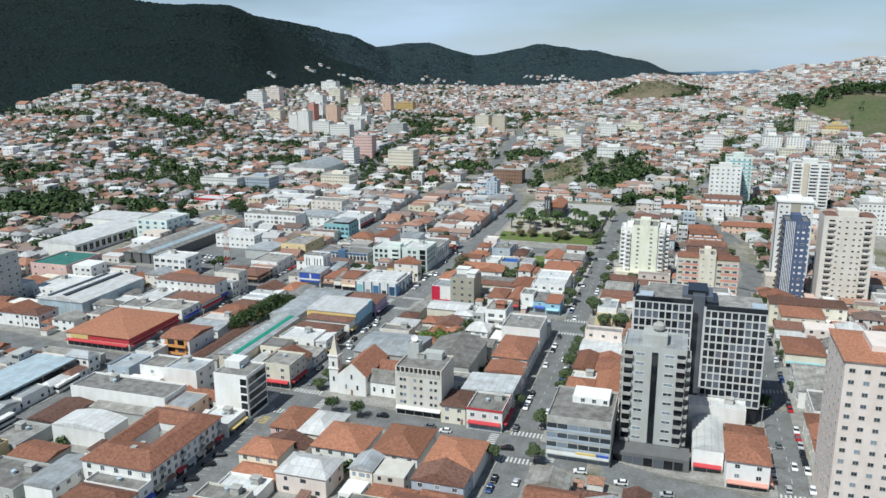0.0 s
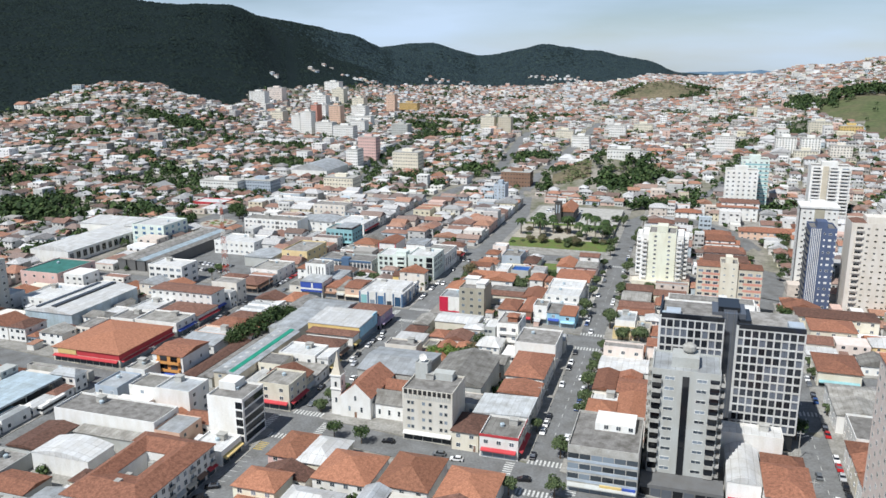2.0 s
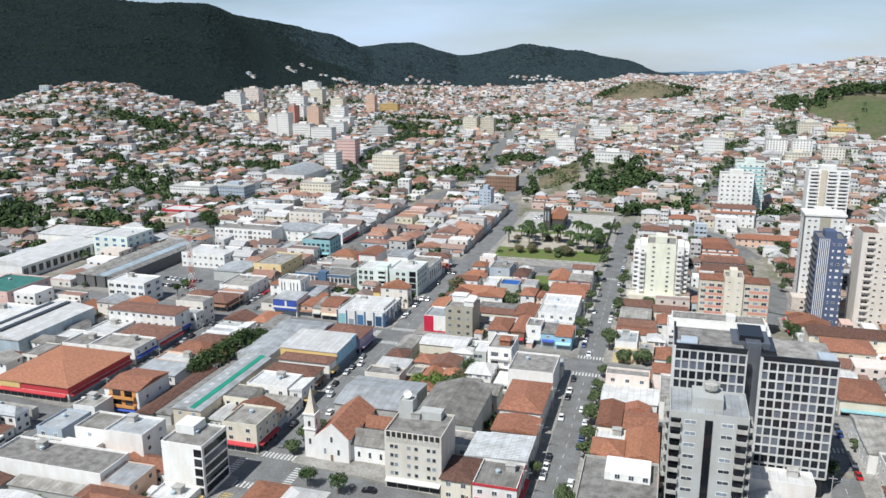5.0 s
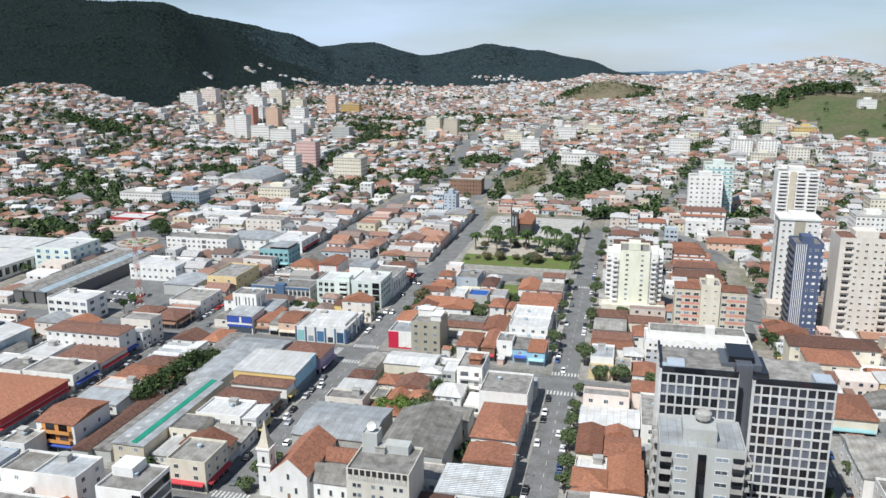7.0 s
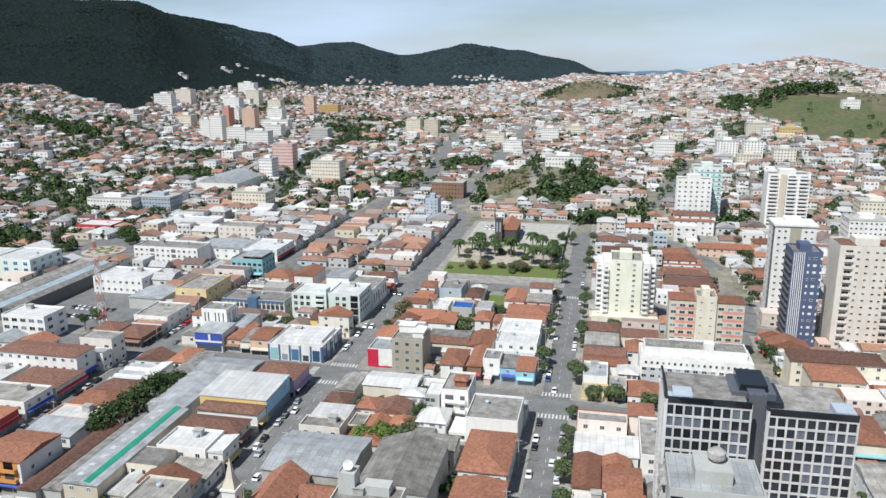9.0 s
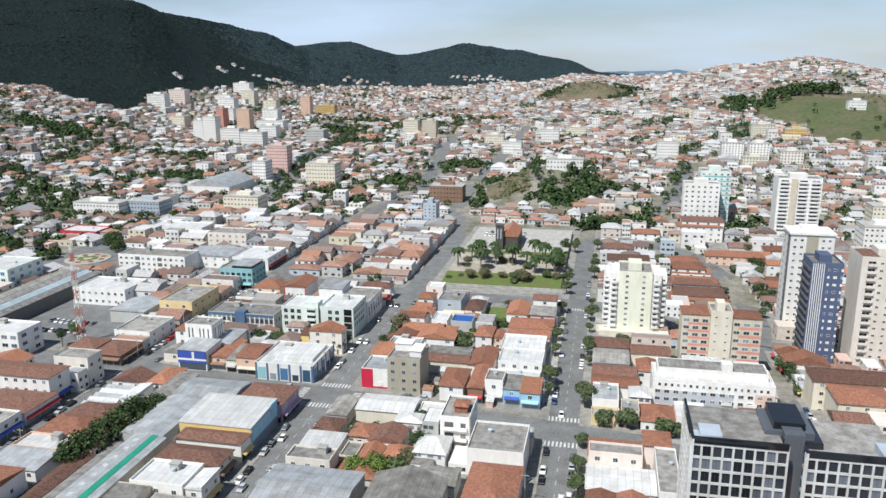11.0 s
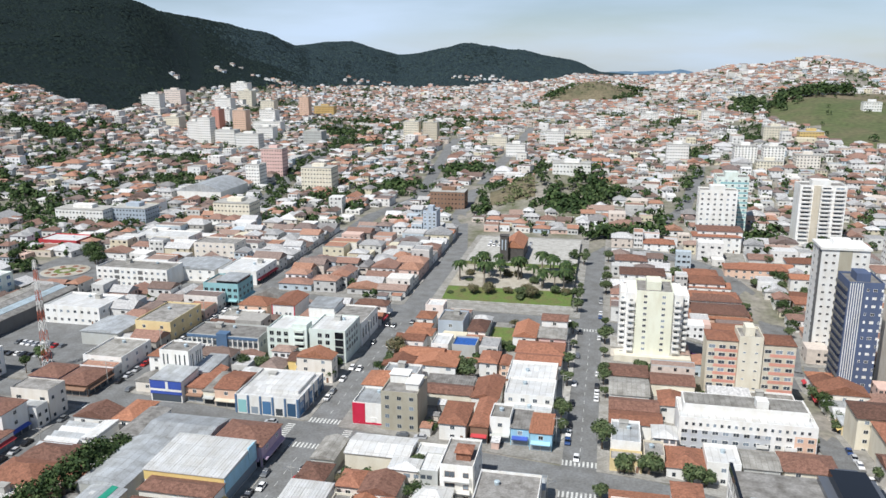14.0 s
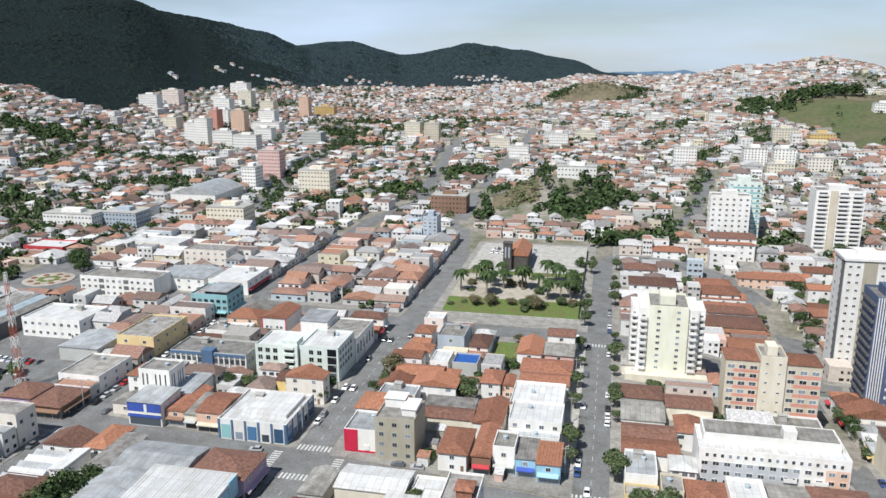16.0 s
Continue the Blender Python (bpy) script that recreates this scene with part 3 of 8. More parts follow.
def hip_roof(s, w, d, z, rise, over=0.5, thick=0.18, gable=None):
    """Hipped roof, or gabled along 'u' or 'v', with eaves and a thickness."""
    a, b = w / 2 + over, d / 2 + over
    lowest = [(-a, -b), (a, -b), (a, b), (-a, b)]
    if gable == "u":
        ridge = [(-a, 0), (a, 0)]
    elif gable == "v":
        ridge = [(0, -b), (0, b)]
    elif w >= d:
        ridge = [(-(a - b), 0), (a - b, 0)] if a > b else [(-0.01, 0), (0.01, 0)]
    else:
        ridge = [(0, -(b - a)), (0, b - a)]
    lo = [(x, y, z) for x, y in lowest]
    hi = [(x, y, z + rise) for x, y in ridge]
    p = lo + hi
    if gable == "v" or (gable is None and w < d):
        fs = [(0, 1, 4), (1, 2, 5, 4), (2, 3, 5), (3, 0, 4, 5)]
    else:
        fs = [(0, 1, 5, 4), (1, 2, 5), (2, 3, 4, 5), (3, 0, 4)]
    m = [(x, y, z - thick) for x, y in lowest]
    k = len(p)
    s.solid(p + m, fs + [(k + i, k + (i + 1) % 4, (i + 1) % 4, i) for i in range(4)] + [(k + 3, k + 2, k + 1, k)], 0)


WORDS = dict(terracotta="terracotta tile", terracotta_old="weathered brown tile", terracotta_new="bright orange tile", fibre="grey fibre-cement", zinc="zinc sheet", whitesheet="white sheet",
             bluesheet="pale blue sheet", slab="grey concrete")
STOREYS = {1: "one-storey", 2: "two-storey", 3: "three-storey", 4: "four-storey", 5: "five-storey", 6: "six-storey"}
TAKEN = []


def building(u0, v0, u1, v1, h, roof="flat", wall="white", cover="slab", faces="", cols=0, shop="", awning="blue", name="house", label="", category="", win=(1.3, 1.2), frame="white",
             glass="glass", floors=0, rise=0.0, skip=0, group="", base=3.3, gap=0.0, trim=""):
    """One building on the land: walls, roof, windows on the faces named, shopfronts on others."""
    TAKEN.append((u0, v0, u1, v1))
    cx, cy, w, d = (u0 + u1) / 2, (v0 + v1) / 2, u1 - u0, v1 - v0
    z0 = min(land(u0, v0), land(u1, v0), land(u0, v1), land(u1, v1), land(cx, cy)) + 0.1
    h = h - z0
    floors = floors or max(1, round(h / 3.2))
    label = label or "%s %s building with a %s roof" % (wall, STOREYS.get(floors, "tall"), WORDS[cover])
    b = thing(name, cx, cy, z0, label, category or ("house" if floors < 3 else "building"), group)
    s = Shape()
    if roof == "flat":
        trough(s, w, d, -0.6, h - 0.2, h + 0.65, 0.22)
    else:
        s.box(-w / 2, -d / 2, -0.6, w / 2, d / 2, h - 0.05)
    part("wall", s, wall, b)
    r = Shape()
    if roof == "flat":
        r.box(-w / 2 + 0.22, -d / 2 + 0.22, h - 0.25, w / 2 - 0.22, d / 2 - 0.22, h)
    elif roof == "inner":
        r.box(-w / 2 + 0.22, -d / 2 + 0.22, h - 0.25, w / 2 - 0.22, d / 2 - 0.22, h)
    elif roof == "hip":
        hip_roof(r, w, d, h, rise or 0.27 * min(w, d))
    elif roof in ("gable_u", "gable_v"):
        g = roof[-1]
        hip_roof(r, w, d, h, rise or 0.2 * (d if g == "u" else w), 0.35, gable=g)
        k = rise or 0.2 * (d if g == "u" else w)
        for sg in (-1, 1):
            e = Shape()
            if g == "u":
                e.solid([(sg * (w / 2 - j), y, zz) for j in (0, 0.2) for y, zz in ((-d / 2, h - 0.1), (d / 2, h - 0.1), (0, h + k * 0.86))], [(0, 1, 2), (5, 4, 3), (0, 2, 5, 3), (2, 1, 4, 5)])
            else:
                e.solid([(x, sg * (d / 2 - j), zz) for j in (0, 0.2) for x, zz in ((-w / 2, h - 0.1), (w / 2, h - 0.1), (0, h + k * 0.86))], [(0, 1, 2), (5, 4, 3), (0, 2, 5, 3), (2, 1, 4, 5)])
            part("gable", e, wall, b)
    elif roof in ("shed_u", "shed_v"):
        k = rise or 0.8
        a, c = w / 2 + 0.3, d / 2 + 0.3
        zz = (lambda x, y: h + 0.15 + k * (x / a + 1) / 2) if roof[-1] == "u" else (lambda x, y: h + 0.15 + k * (y / c + 1) / 2)
        run = "v" if roof[-1] == "v" else "u"
        L = a if run == "v" else c
        n = max(4, int(2 * L / 0.9))
        cut = []
        for i in range(n):
            q = -L + 2 * L * i / n
            cut += [(q, 0.0), (q + 2 * L / n * 0.62, 0.0), (q + 2 * L / n * 0.75, 0.09), (q + 2 * L / n * 0.88, 0.09)]
        cut.append((L, 0.0))
        rows = []
        for e in (-1, 1):
            rows.append([(q, e * c, zz(q, e * c) + dz) if run == "v" else (e * a, q, zz(e * a, q) + dz) for q, dz in cut])
        m = len(cut)
        low = [(x, y, h - 0.1) for x, y, _ in rows[0]], [(x, y, h - 0.1) for x, y, _ in rows[1]]
        fs = [(i, i + 1, m + i + 1, m + i) for i in range(m - 1)] + [(2 * m + i, 2 * m + i + 1, i + 1, i) for i in range(m - 1)] + [(m + i, m + i + 1, 3 * m + i + 1, 3 * m + i) for i in range(m - 1)]
        fs += [(0, m, 3 * m, 2 * m), (m - 1, 3 * m - 1, 4 * m - 1, 2 * m - 1)]
        r.solid(rows[0] + rows[1] + list(low[0]) + list(low[1]), fs, 0)
    elif roof == "barrel":
        n, k = 9, rise or 0.16 * w
        prof = [(-w / 2 - 0.2 + (w + 0.4) * i / n, h + k * math.sin(math.pi * i / n)) for i in range(n + 1)]
        m = n + 1
        r.solid([(x, -d / 2 - 0.1, zz) for x, zz in prof] + [(x, d / 2 + 0.1, zz) for x, zz in prof], [(i, i + 1, m + i + 1, m + i) for i in range(n)] + [tuple(range(m)), tuple(range(2 * m - 1, m - 1, -1))], 0)
    if r.f:
        part("roof", r, cover, b)
    if roof == "flat" and min(w, d) > 7 and int(u0 * 7 + v0 * 3) % 5 < 3:
        k = Shape()
        x, y = w * (-0.28 + 0.07 * (int(v0) % 9)), d * 0.24
        k.box(x - 1.3, y - 1.1, h, x + 1.3, y + 1.1, h + 1.9)
        k.box(x - 1.5, y - 1.3, h + 1.9, x + 1.5, y + 1.3, h + 2.05)
        part("roof_room", k, "concrete", b)
    if trim:
        t = Shape()
        t.box(-w / 2 - 0.12, -d / 2 - 0.12, h - 0.1, w / 2 + 0.12, -d / 2, h + 0.75)
        t.box(w / 2, -d / 2, h - 0.1, w / 2 + 0.12, d / 2, h + 0.75)
        part("parapet_band", t, trim, b)
    fh = (h - (0.2 if shop else 0)) / floors
    for f in faces:
        span = w if f in "sn" else d
        n = cols if cols and f == "s" else max(1, int((span - 1.0) / (3.7 if v0 < 320 else 5.2)))
        me = window_mesh(win[0], win[1], frame, glass)
        for j in range(floors):
            if j < skip or (shop and f in shop and j == 0):
                continue
            for i in range(n):
                x = (i + 0.5) * span / n - span / 2
                part("window", me, None, b, at=on_face(f, w, d, x, j * fh + max(0.5, (fh - win[1]) * 0.55)))
    for f in shop:
        span = w if f in "sn" else d
        part("shopfront", shopfront_mesh(span - 0.8, 2.7, awning), None, b, label="glazed shopfront with a %s awning" % awning, at=on_face(f, w, d, 0, 0))
    if not shop and faces and floors < 4:
        f = faces[0]
        span = w if f in "sn" else d
        part("door", door_mesh(), None, b, at=on_face(f, w, d, span * 0.36, 0))
    return b, w, d, h


MAT["straw"] = surface("paint_straw", (0.72, 0.58, 0.32), 0.75, stain=0.12, grain=0.05, vary=0, bump=0)
B = building
MAT["greendeck"] = surface("green_roof_coating", (0.05, 0.19, 0.16), 0.6, stain=0.3, grain=0.1, vary=0, bump=0.1)
MAT["black_letter"] = surface("black_letter", (0.03, 0.03, 0.03), 0.6, stain=0.1, grain=0.05, vary=0, bump=0)
# -- beside the wide street, towards the station --
B(-250, 325, -216, 336, 10.5, "hip", "white", "terracotta_old", faces="se", cols=9, floors=3, shop="e", awning="blue", rise=1.0)
B(-199.5, 298, -183.5, 310, 6, "hip", "cream", "terracotta", faces="s", rise=2.5)
B(-199.5, 311, -184, 322, 5, "hip", "cream", "terracotta_old", faces="s", rise=2)
B(-184, 227, -173.3, 238, 9.5, "flat", "white", "fibre", faces="s", cols=1, label="plain white block with few windows", category="building")
B(-172.9, 226.5, -159.5, 238, 10, "flat", "white", "zinc", faces="e", label="white block with a pale sheet roof", category="building")
B(-199.5, 228, -190, 241, 7, "flat", "bluegrey", "zinc", faces="s")
B(-198.5, 208, -159.5, 220.5, 7.6, "flat", "white", "slab", faces="e", label="long white hall with a dark grey flat roof", category="hall")
B(-186, 202.5, -162, 207, 4, "shed_v", "grey", "fibre", rise=0.4, label="low grey shed along a white hall", category="shed")
B(-166, 154, -156.4, 170.5, 6, "gable_v", "white", "zinc", faces="e", rise=0.9, label="white building with a grey sheet roof", category="building")
B(-185.4, 185, -165, 196, 6, "barrel", "white", "whitesheet", label="small white arched shed in a yard", category="shed", rise=1.6)


def courtyard_block():
    """Three-storey block round a small light court, with one tiled roof sloping both ways."""
    u0, v0, u1, v1, h = -155.5, 165, -132.4, 200, 9.0
    TAKEN.append((u0, v0, u1, v1))
    w, d = u1 - u0, v1 - v0
    b = thing("courtyard_building", (u0 + u1) / 2, (v0 + v1) / 2, 0.1, "white three-storey block with tiled roof round a small court", "building")
    outer = [(-w / 2, -d / 2), (w / 2, -d / 2), (w / 2, d / 2), (-w / 2, d / 2)]
    inner = [(-4.6, -4.5), (1.9, -4.5), (1.9, 8.0), (-4.6, 8.0)]
    s = Shape()
    for ring in (outer, inner):
        s.solid([(x, y, -0.5) for x, y in ring] + [(x, y, h) for x, y in ring], [(i, (i + 1) % 4, 4 + (i + 1) % 4, 4 + i) for i in range(4)])
    part("wall", s, "white", b)
    s = Shape()
    grow = [(x * (1 + 1.0 / w), y * (1 + 1.0 / d)) for x, y in outer]
    mid = [((a[0] + c[0]) / 2, (a[1] + c[1]) / 2) for a, c in zip(outer, inner)]
    rings = [[(x, y, h - 0.1) for x, y in grow], [(x, y, h + 0.1) for x, y in grow], [(x, y, h + 2.3) for x, y in mid], [(x, y, h + 0.2) for x, y in inner]]
    s.solid(sum(rings, []), [(4 * k + i, 4 * k + (i + 1) % 4, 4 * k + 4 + (i + 1) % 4, 4 * k + 4 + i) for k in range(3) for i in range(4)])
    part("roof", s, "terracotta", b)
    s = Shape()
    s.box(-4.5, -4.4, 0, 1.8, 7.9, 3.0)
    part("court_roof", s, "fibre", b, "stained grey roof in the court")
    for x, y in ((-1.0, 5.5), (-3.0, -2.0), (1.0, -10.5)):
        s = Shape()
        s.box(x - 0.9, y - 0.8, 3.0 if y > -5 else h + 0.6, x + 0.9, y + 0.8, 7.8 if y > -5 else h + 2.4)
        part("roof_shaft", s, "concrete", b)
    me = window_mesh(1.3, 1.5)
    for j in range(2):
        for i in range(11):
            part("window", me, None, b, at=on_face("e", w, d, -d / 2 + (i + 0.5) * d / 11, 3.9 + 2.7 * j))
            if i % 3 == 1:
                part("balcony", balcony_mesh(2.2, 0.7, "concrete"), None, b, at=on_face("e", w, d, -d / 2 + (i + 0.5) * d / 11, 3.5 + 2.7 * j))
        for i in range(5):
            part("window", me, None, b, at=on_face("s", w, d, -w / 2 + (i + 0.5) * w / 5, 3.9 + 2.7 * j))
    for i in range(7):
        part("shopfront", shopfront_mesh(d / 7 - 0.5, 2.8, ("beige", "brown", "red", "grey")[i % 4]), None, b, at=on_face("e", w, d, -d / 2 + (i + 0.5) * d / 7, 0.1))


B(-143.5, 203, -132.2, 214, 4.5, "flat", "white", "whitesheet", shop="e", awning="yellow")
B(-143, 243, -131, 256, 9, "flat", "cream", "fibre", faces="se", shop="se", awning="red")
B(-152.7, 275, -137, 287, 7, "flat", "white", "whitesheet", faces="se", shop="e", awning="bluegrey")
B(-153.9, 289, -134, 298.5, 6, "hip", "cream", "terracotta_old", faces="e", shop="e", awning="brown", rise=1.6)
B(-154.2, 301.4, -133, 308, 6.5, "hip", "white", "terracotta_old", faces="", shop="e", awning="yellow", rise=1.2)
B(-147.5, 328.6, -131.4, 343, 7, "hip", "lilac", "terracotta_old", faces="e", shop="se", awning="lilac", rise=2.4)
B(-172, 300, -158, 326, 7, "barrel", "grey", "zinc", rise=1.6, label="warehouse with a pale blue vaulted sheet roof", category="warehouse")
B(-170.4, 326.5, -149, 343, 7, "gable_u", "white", "zinc", rise=1.4, label="warehouse with zinc sheet roof", category="warehouse")
B(-178, 324, -170.9, 346, 7, "gable_v", "white", "slab", faces="e", rise=0.7)
B(-186, 337, -178.4, 351, 6.5, "hip", "white", "terracotta_new", faces="s", rise=1.6)
B(-199.5, 244, -191, 253, 7, "flat", "white", "fibre", faces="s")
B(-180, 250, -174.2, 290, 4.5, "gable_v", "grey", "terracotta_old", rise=1.0)
B(-173.9, 252, -168, 298, 4.2, "gable_v", "grey", "slab", rise=0.8)
B(-199.2, 189, -187.4, 206, 4.2, "gable_v", "grey", "terracotta_old", rise=1.0, label="low shed with a rusty brown tile roof", category="shed")
B(-199.2, 172, -187, 186.5, 4.2, "flat", "grey", "slab", faces="s", label="low grey block with a dark stained roof", category="building")
B(-186, 168, -172, 178, 4.0, "gable_u", "grey", "terracotta", rise=1.0, label="low shed with a red tile roof", category="shed")
B(-186.5, 152, -168, 166.5, 4.0, "flat", "grey", "slab", faces="s", label="low grey block with a dark stained roof", category="building")
# -- the church corner and the old centre --
B(-118, 186.6, -105.2, 197, 6, "hip", "lemon", "terracotta_new", faces="s", rise=2.6)
B(-99, 196.8, -82.6, 213.3, 6, "hip", "white", "terracotta_new", faces="s", rise=3.4)
B(-80.2, 198.7, -65.8, 217.3, 6, "hip", "white", "terracotta_new", faces="s", rise=3.4)
B(-63, 196, -48, 214, 6, "hip", "white", "terracotta_new", faces="s", rise=3.0)
B(-116, 267.6, -91, 290.5, 8, "gable_u", "concrete", "zinc", faces="", rise=1.6, label="concrete hall with grey sheet roof behind the church", category="hall")
B(-87, 262, -67.6, 289.7, 9, "gable_v", "grey", "fibre", faces="", rise=3.2, label="large hall with weathered grey gabled roof", category="hall")
B(-69.5, 234, -61, 247, 6.5, "hip", "cream", "terracotta_old", faces="s", rise=1.2)
B(-60.1, 232.3, -48, 246, 7, "flat", "white", "fibre", faces="se", shop="se", awning="red", trim="red")
B(-66, 247, -48, 262, 7, "shed_u", "grey", "zinc", faces="e", rise=0.8)
B(-62, 264, -48.2, 275, 7.5, "gable_v", "white", "terracotta", faces="e", rise=1.2)
B(-62.5, 278, -49, 302, 8, "hip", "white", "terracotta", faces="se", rise=2.6)
B(-65.2, 304.8, -49, 322.6, 10, "flat", "white", "slab", faces="", label="white three-storey block with blank walls", category="building")
_b, _w, _d, _h = B(-76.3, 321, -67.2, 336.5, 11.2, "flat", "white", "slab", faces="e", floors=3, label="tall white three-storey house with front balconies", category="house")
for _j in range(3):
    panel_z = 0.8 + 3.5 * _j
    part("window", window_mesh(2.6, 1.6, "brown"), None, _b, at=on_face("s", _w, _d, -1.8, panel_z + 0.3))
    part("window", window_mesh(1.4, 1.3, "brown"), None, _b, at=on_face("s", _w, _d, 2.6, panel_z + 0.5))
    if _j:
        part("balcony", balcony_mesh(7.6, 1.2, "white"), None, _b, at=on_face("s", _w, _d, 0, panel_z - 0.2))
_t = Shape()
hip_roof(_t, 4.4, 5.0, _h + 2.4, 1.0, 0.3)
_t.box(-2.0, -2.3, _h, 2.0, 2.3, _h + 2.35)
_t.v = [(x + 1.2, y - 1.5, z) for x, y, z in _t.v]
part("roof_room", _t, "terracotta", _b, "small tiled roof room")
B(-116.5, 303, -104.5, 315.5, 5, "shed_v", "white", "whitesheet", faces="s", rise=0.6)
B(-103.5, 305, -98.5, 314, 3.6, "flat", "cream", "slab", faces="s")
B(-116.5, 317.5, -108.5, 327, 4.6, "hip", "cream", "terracotta_old", faces="s", rise=1.8)
B(-104.5, 317.5, -98, 326, 4.2, "hip", "rose", "terracotta", faces="s", rise=1.5)
B(-97.3, 314.5, -87, 324.5, 4.8, "gable_v", "white", "terracotta_old", faces="s", rise=1.8)
B(-116.5, 329.5, -109.5, 342.5, 4.6, "gable_v", "grey", "fibre", faces="s", rise=1.2)
B(-87.2, 337.5, -76.8, 344.5, 4.2, "flat", "white", "whitesheet", faces="s")
B(-77.5, 292.5, -66.4, 302.5, 5.2, "gable_u", "grey", "fibre", faces="s", rise=1.4)
B(-107, 332, -88, 344, 6, "gable_u", "cream", "whitesheet", rise=1.0, label="white canopy-roofed shed on the corner", category="shed")
# -- by the towers --
B(-31, 258, -22.2, 267.5, 7.5, "hip", "white", "terracotta_new", faces="sw", rise=1.8)
B(-21.8, 258, -12.3, 276, 7, "gable_v", "white", "terracotta_new", faces="s", rise=1.4)
B(-31, 268, -22.2, 276, 6, "flat", "ivory", "whitesheet", faces="w")
B(-31.2, 277, -24, 295, 7, "gable_v", "cream", "terracotta", faces="w", rise=1.2)
B(-23, 277, -13, 290, 7, "gable_u", "white", "terracotta", faces="", rise=1.2)
B(-31.4, 296.2, -13.3, 309, 7, "gable_u", "white", "whitesheet", faces="w", rise=0.8)
B(-12.7, 295.4, -6.8, 320, 8, "flat", "white", "slab", faces="s")
B(10, 250, 27.5, 257.5, 9.6, "flat", "white", "whitesheet", label="blank white annex below the towers", category="annex")
B(11.5, 228, 20.4, 249.4, 6, "barrel", "white", "whitesheet", shop="s", awning="red", rise=1.9, label="white vaulted shop hall below the towers", category="shop")
B(20.8, 220, 32.5, 238, 8, "hip", "white", "terracotta", faces="s", shop="se", awning="salmon", rise=2.2)
B(-31.3, 316, -16.2, 327, 6, "gable_u", "white", "terracotta_new", faces="w", rise=1.4)
B(-15.4, 321, -8, 330, 8.5, "hip", "rose", "terracotta", faces="sw", rise=0.8)
B(-4, 349, 5.4, 360.5, 4.5, "flat", "white", "whitesheet", faces="s")
B(6.2, 349.5, 16, 360.5, 4.2, "gable_u", "grey", "fibre", faces="s", rise=1.2)
B(17, 349.5, 31.5, 360.5, 4.5, "hip", "cream", "terracotta_old", faces="s", rise=1.8)
# -- across the eastern street --
B(47, 282, 62, 295, 6, "gable_v", "white", "fibre", faces="w", rise=1.6)
B(47, 296, 62, 308, 6, "gable_u", "white", "fibre", faces="w", rise=1.4)
B(47, 324, 62, 344, 4.2, "hip", "cream", "terracotta", faces="w", rise=2.2, shop="s", awning="teal")
B(46.5, 388, 80, 401, 5, "hip", "cream", "terracotta_old", faces="s", rise=2.0)
B(50, 370, 68, 386, 5, "hip", "cream", "terracotta", faces="s", rise=2.4)
B(49, 262, 66, 280, 7, "flat", "white", "slab", faces="w")
# -- villas along the curving street --
B(31, 580, 64, 591, 1.4, "hip", "peach", "terracotta", faces="s", rise=2.2, cols=8, label="long peach villa with a broad terracotta roof", category="villa")
B(17, 621, 45, 634, 10, "hip", "white", "terracotta", faces="sw", rise=1.6, cols=6, label="white three-storey villa with loggias and tile roof", category="villa")
B(8, 563, 25, 574, 1.6, "hip", "cream", "terracotta", faces="s", rise=2.0)
B(9, 548.5, 30, 559, -1.2, "gable_u", "white", "terracotta", faces="s", rise=1.8)
B(7, 532, 33, 544, -3.2, "hip", "white", "terracotta_old", faces="s", rise=2.0)
B(6, 512, 35, 526, -5.8, "hip", "peach", "terracotta_new", faces="s", rise=2.0)
B(66, 592, 86, 604, 3.2, "hip", "white", "terracotta", faces="sw", rise=2.0)
B(63, 568, 80, 578, 0.5, "gable_u", "white", "terracotta_new", faces="sw", rise=1.6)
B(60, 540, 74, 553, -4.6, "hip", "peach", "terracotta", faces="sw", rise=1.8)
B(-12, 614, 6, 626, 5.6, "hip", "white", "terracotta", faces="s", rise=2.0)
B(-29, 570, -12, 582, 5.8, "hip", "white", "terracotta_old", faces="sw", rise=2.2)
# -- north of the middle cross street --
B(-165, 364, -156.5, 379, 7, "gable_u", "peach", "terracotta", faces="s", shop="s", awning="beige", rise=1.2)
B(-170, 365, -165.5, 380, 5, "shed_v", "cream", "fibre", shop="s", awning="grey")
B(-177, 366, -170.5, 385, 5.5, "gable_v", "peach", "terracotta", faces="s", shop="s", awning="brown", rise=1.0)
B(-152, 397, -136, 406, 5, "gable_u", "yellow", "terracotta_old", faces="s", rise=1.6)
B(-283, 429, -255, 449, 8, "flat", "white", "whitesheet", faces="se", cols=8, floors=2)
B(-249, 408, -232, 427, 6, "gable_v", "grey", "zinc", rise=1.2)
B(-230, 418, -213.5, 444, 8, "flat", "straw", "slab", faces="se")
B(-230, 383, -213.5, 403, 6, "flat", "white", "fibre", faces="se")
B(-226, 362, -213.5, 377, 4.5, "hip", "brown", "terracotta_old", shop="se", awning="brown", rise=1.8)
B(-240, 366, -228, 378, 4.5, "hip", "lilac", "terracotta_old", faces="s", rise=1.8)
tb, tw, td, th = B(-103.8, 359, -91.7, 373, 13, "flat", "taupe", "slab", faces="s", cols=3, floors=4, frame="grey")
for _x0, _y0, _x1, _y1, _z in ((-5.2, 1.5, 1.0, 6.4, 2.8), (1.4, -3.5, 5.6, 4.0, 2.2)):
    _s = Shape()
    _s.box(_x0, _y0, th, _x1, _y1, th + _z)
    _s.box(_x0 - 0.3, _y0 - 0.3, th + _z, _x1 + 0.3, _y1 + 0.3, th + _z + 0.2)
    part("top_floor", _s, "white", tb, "white set-back top floor")
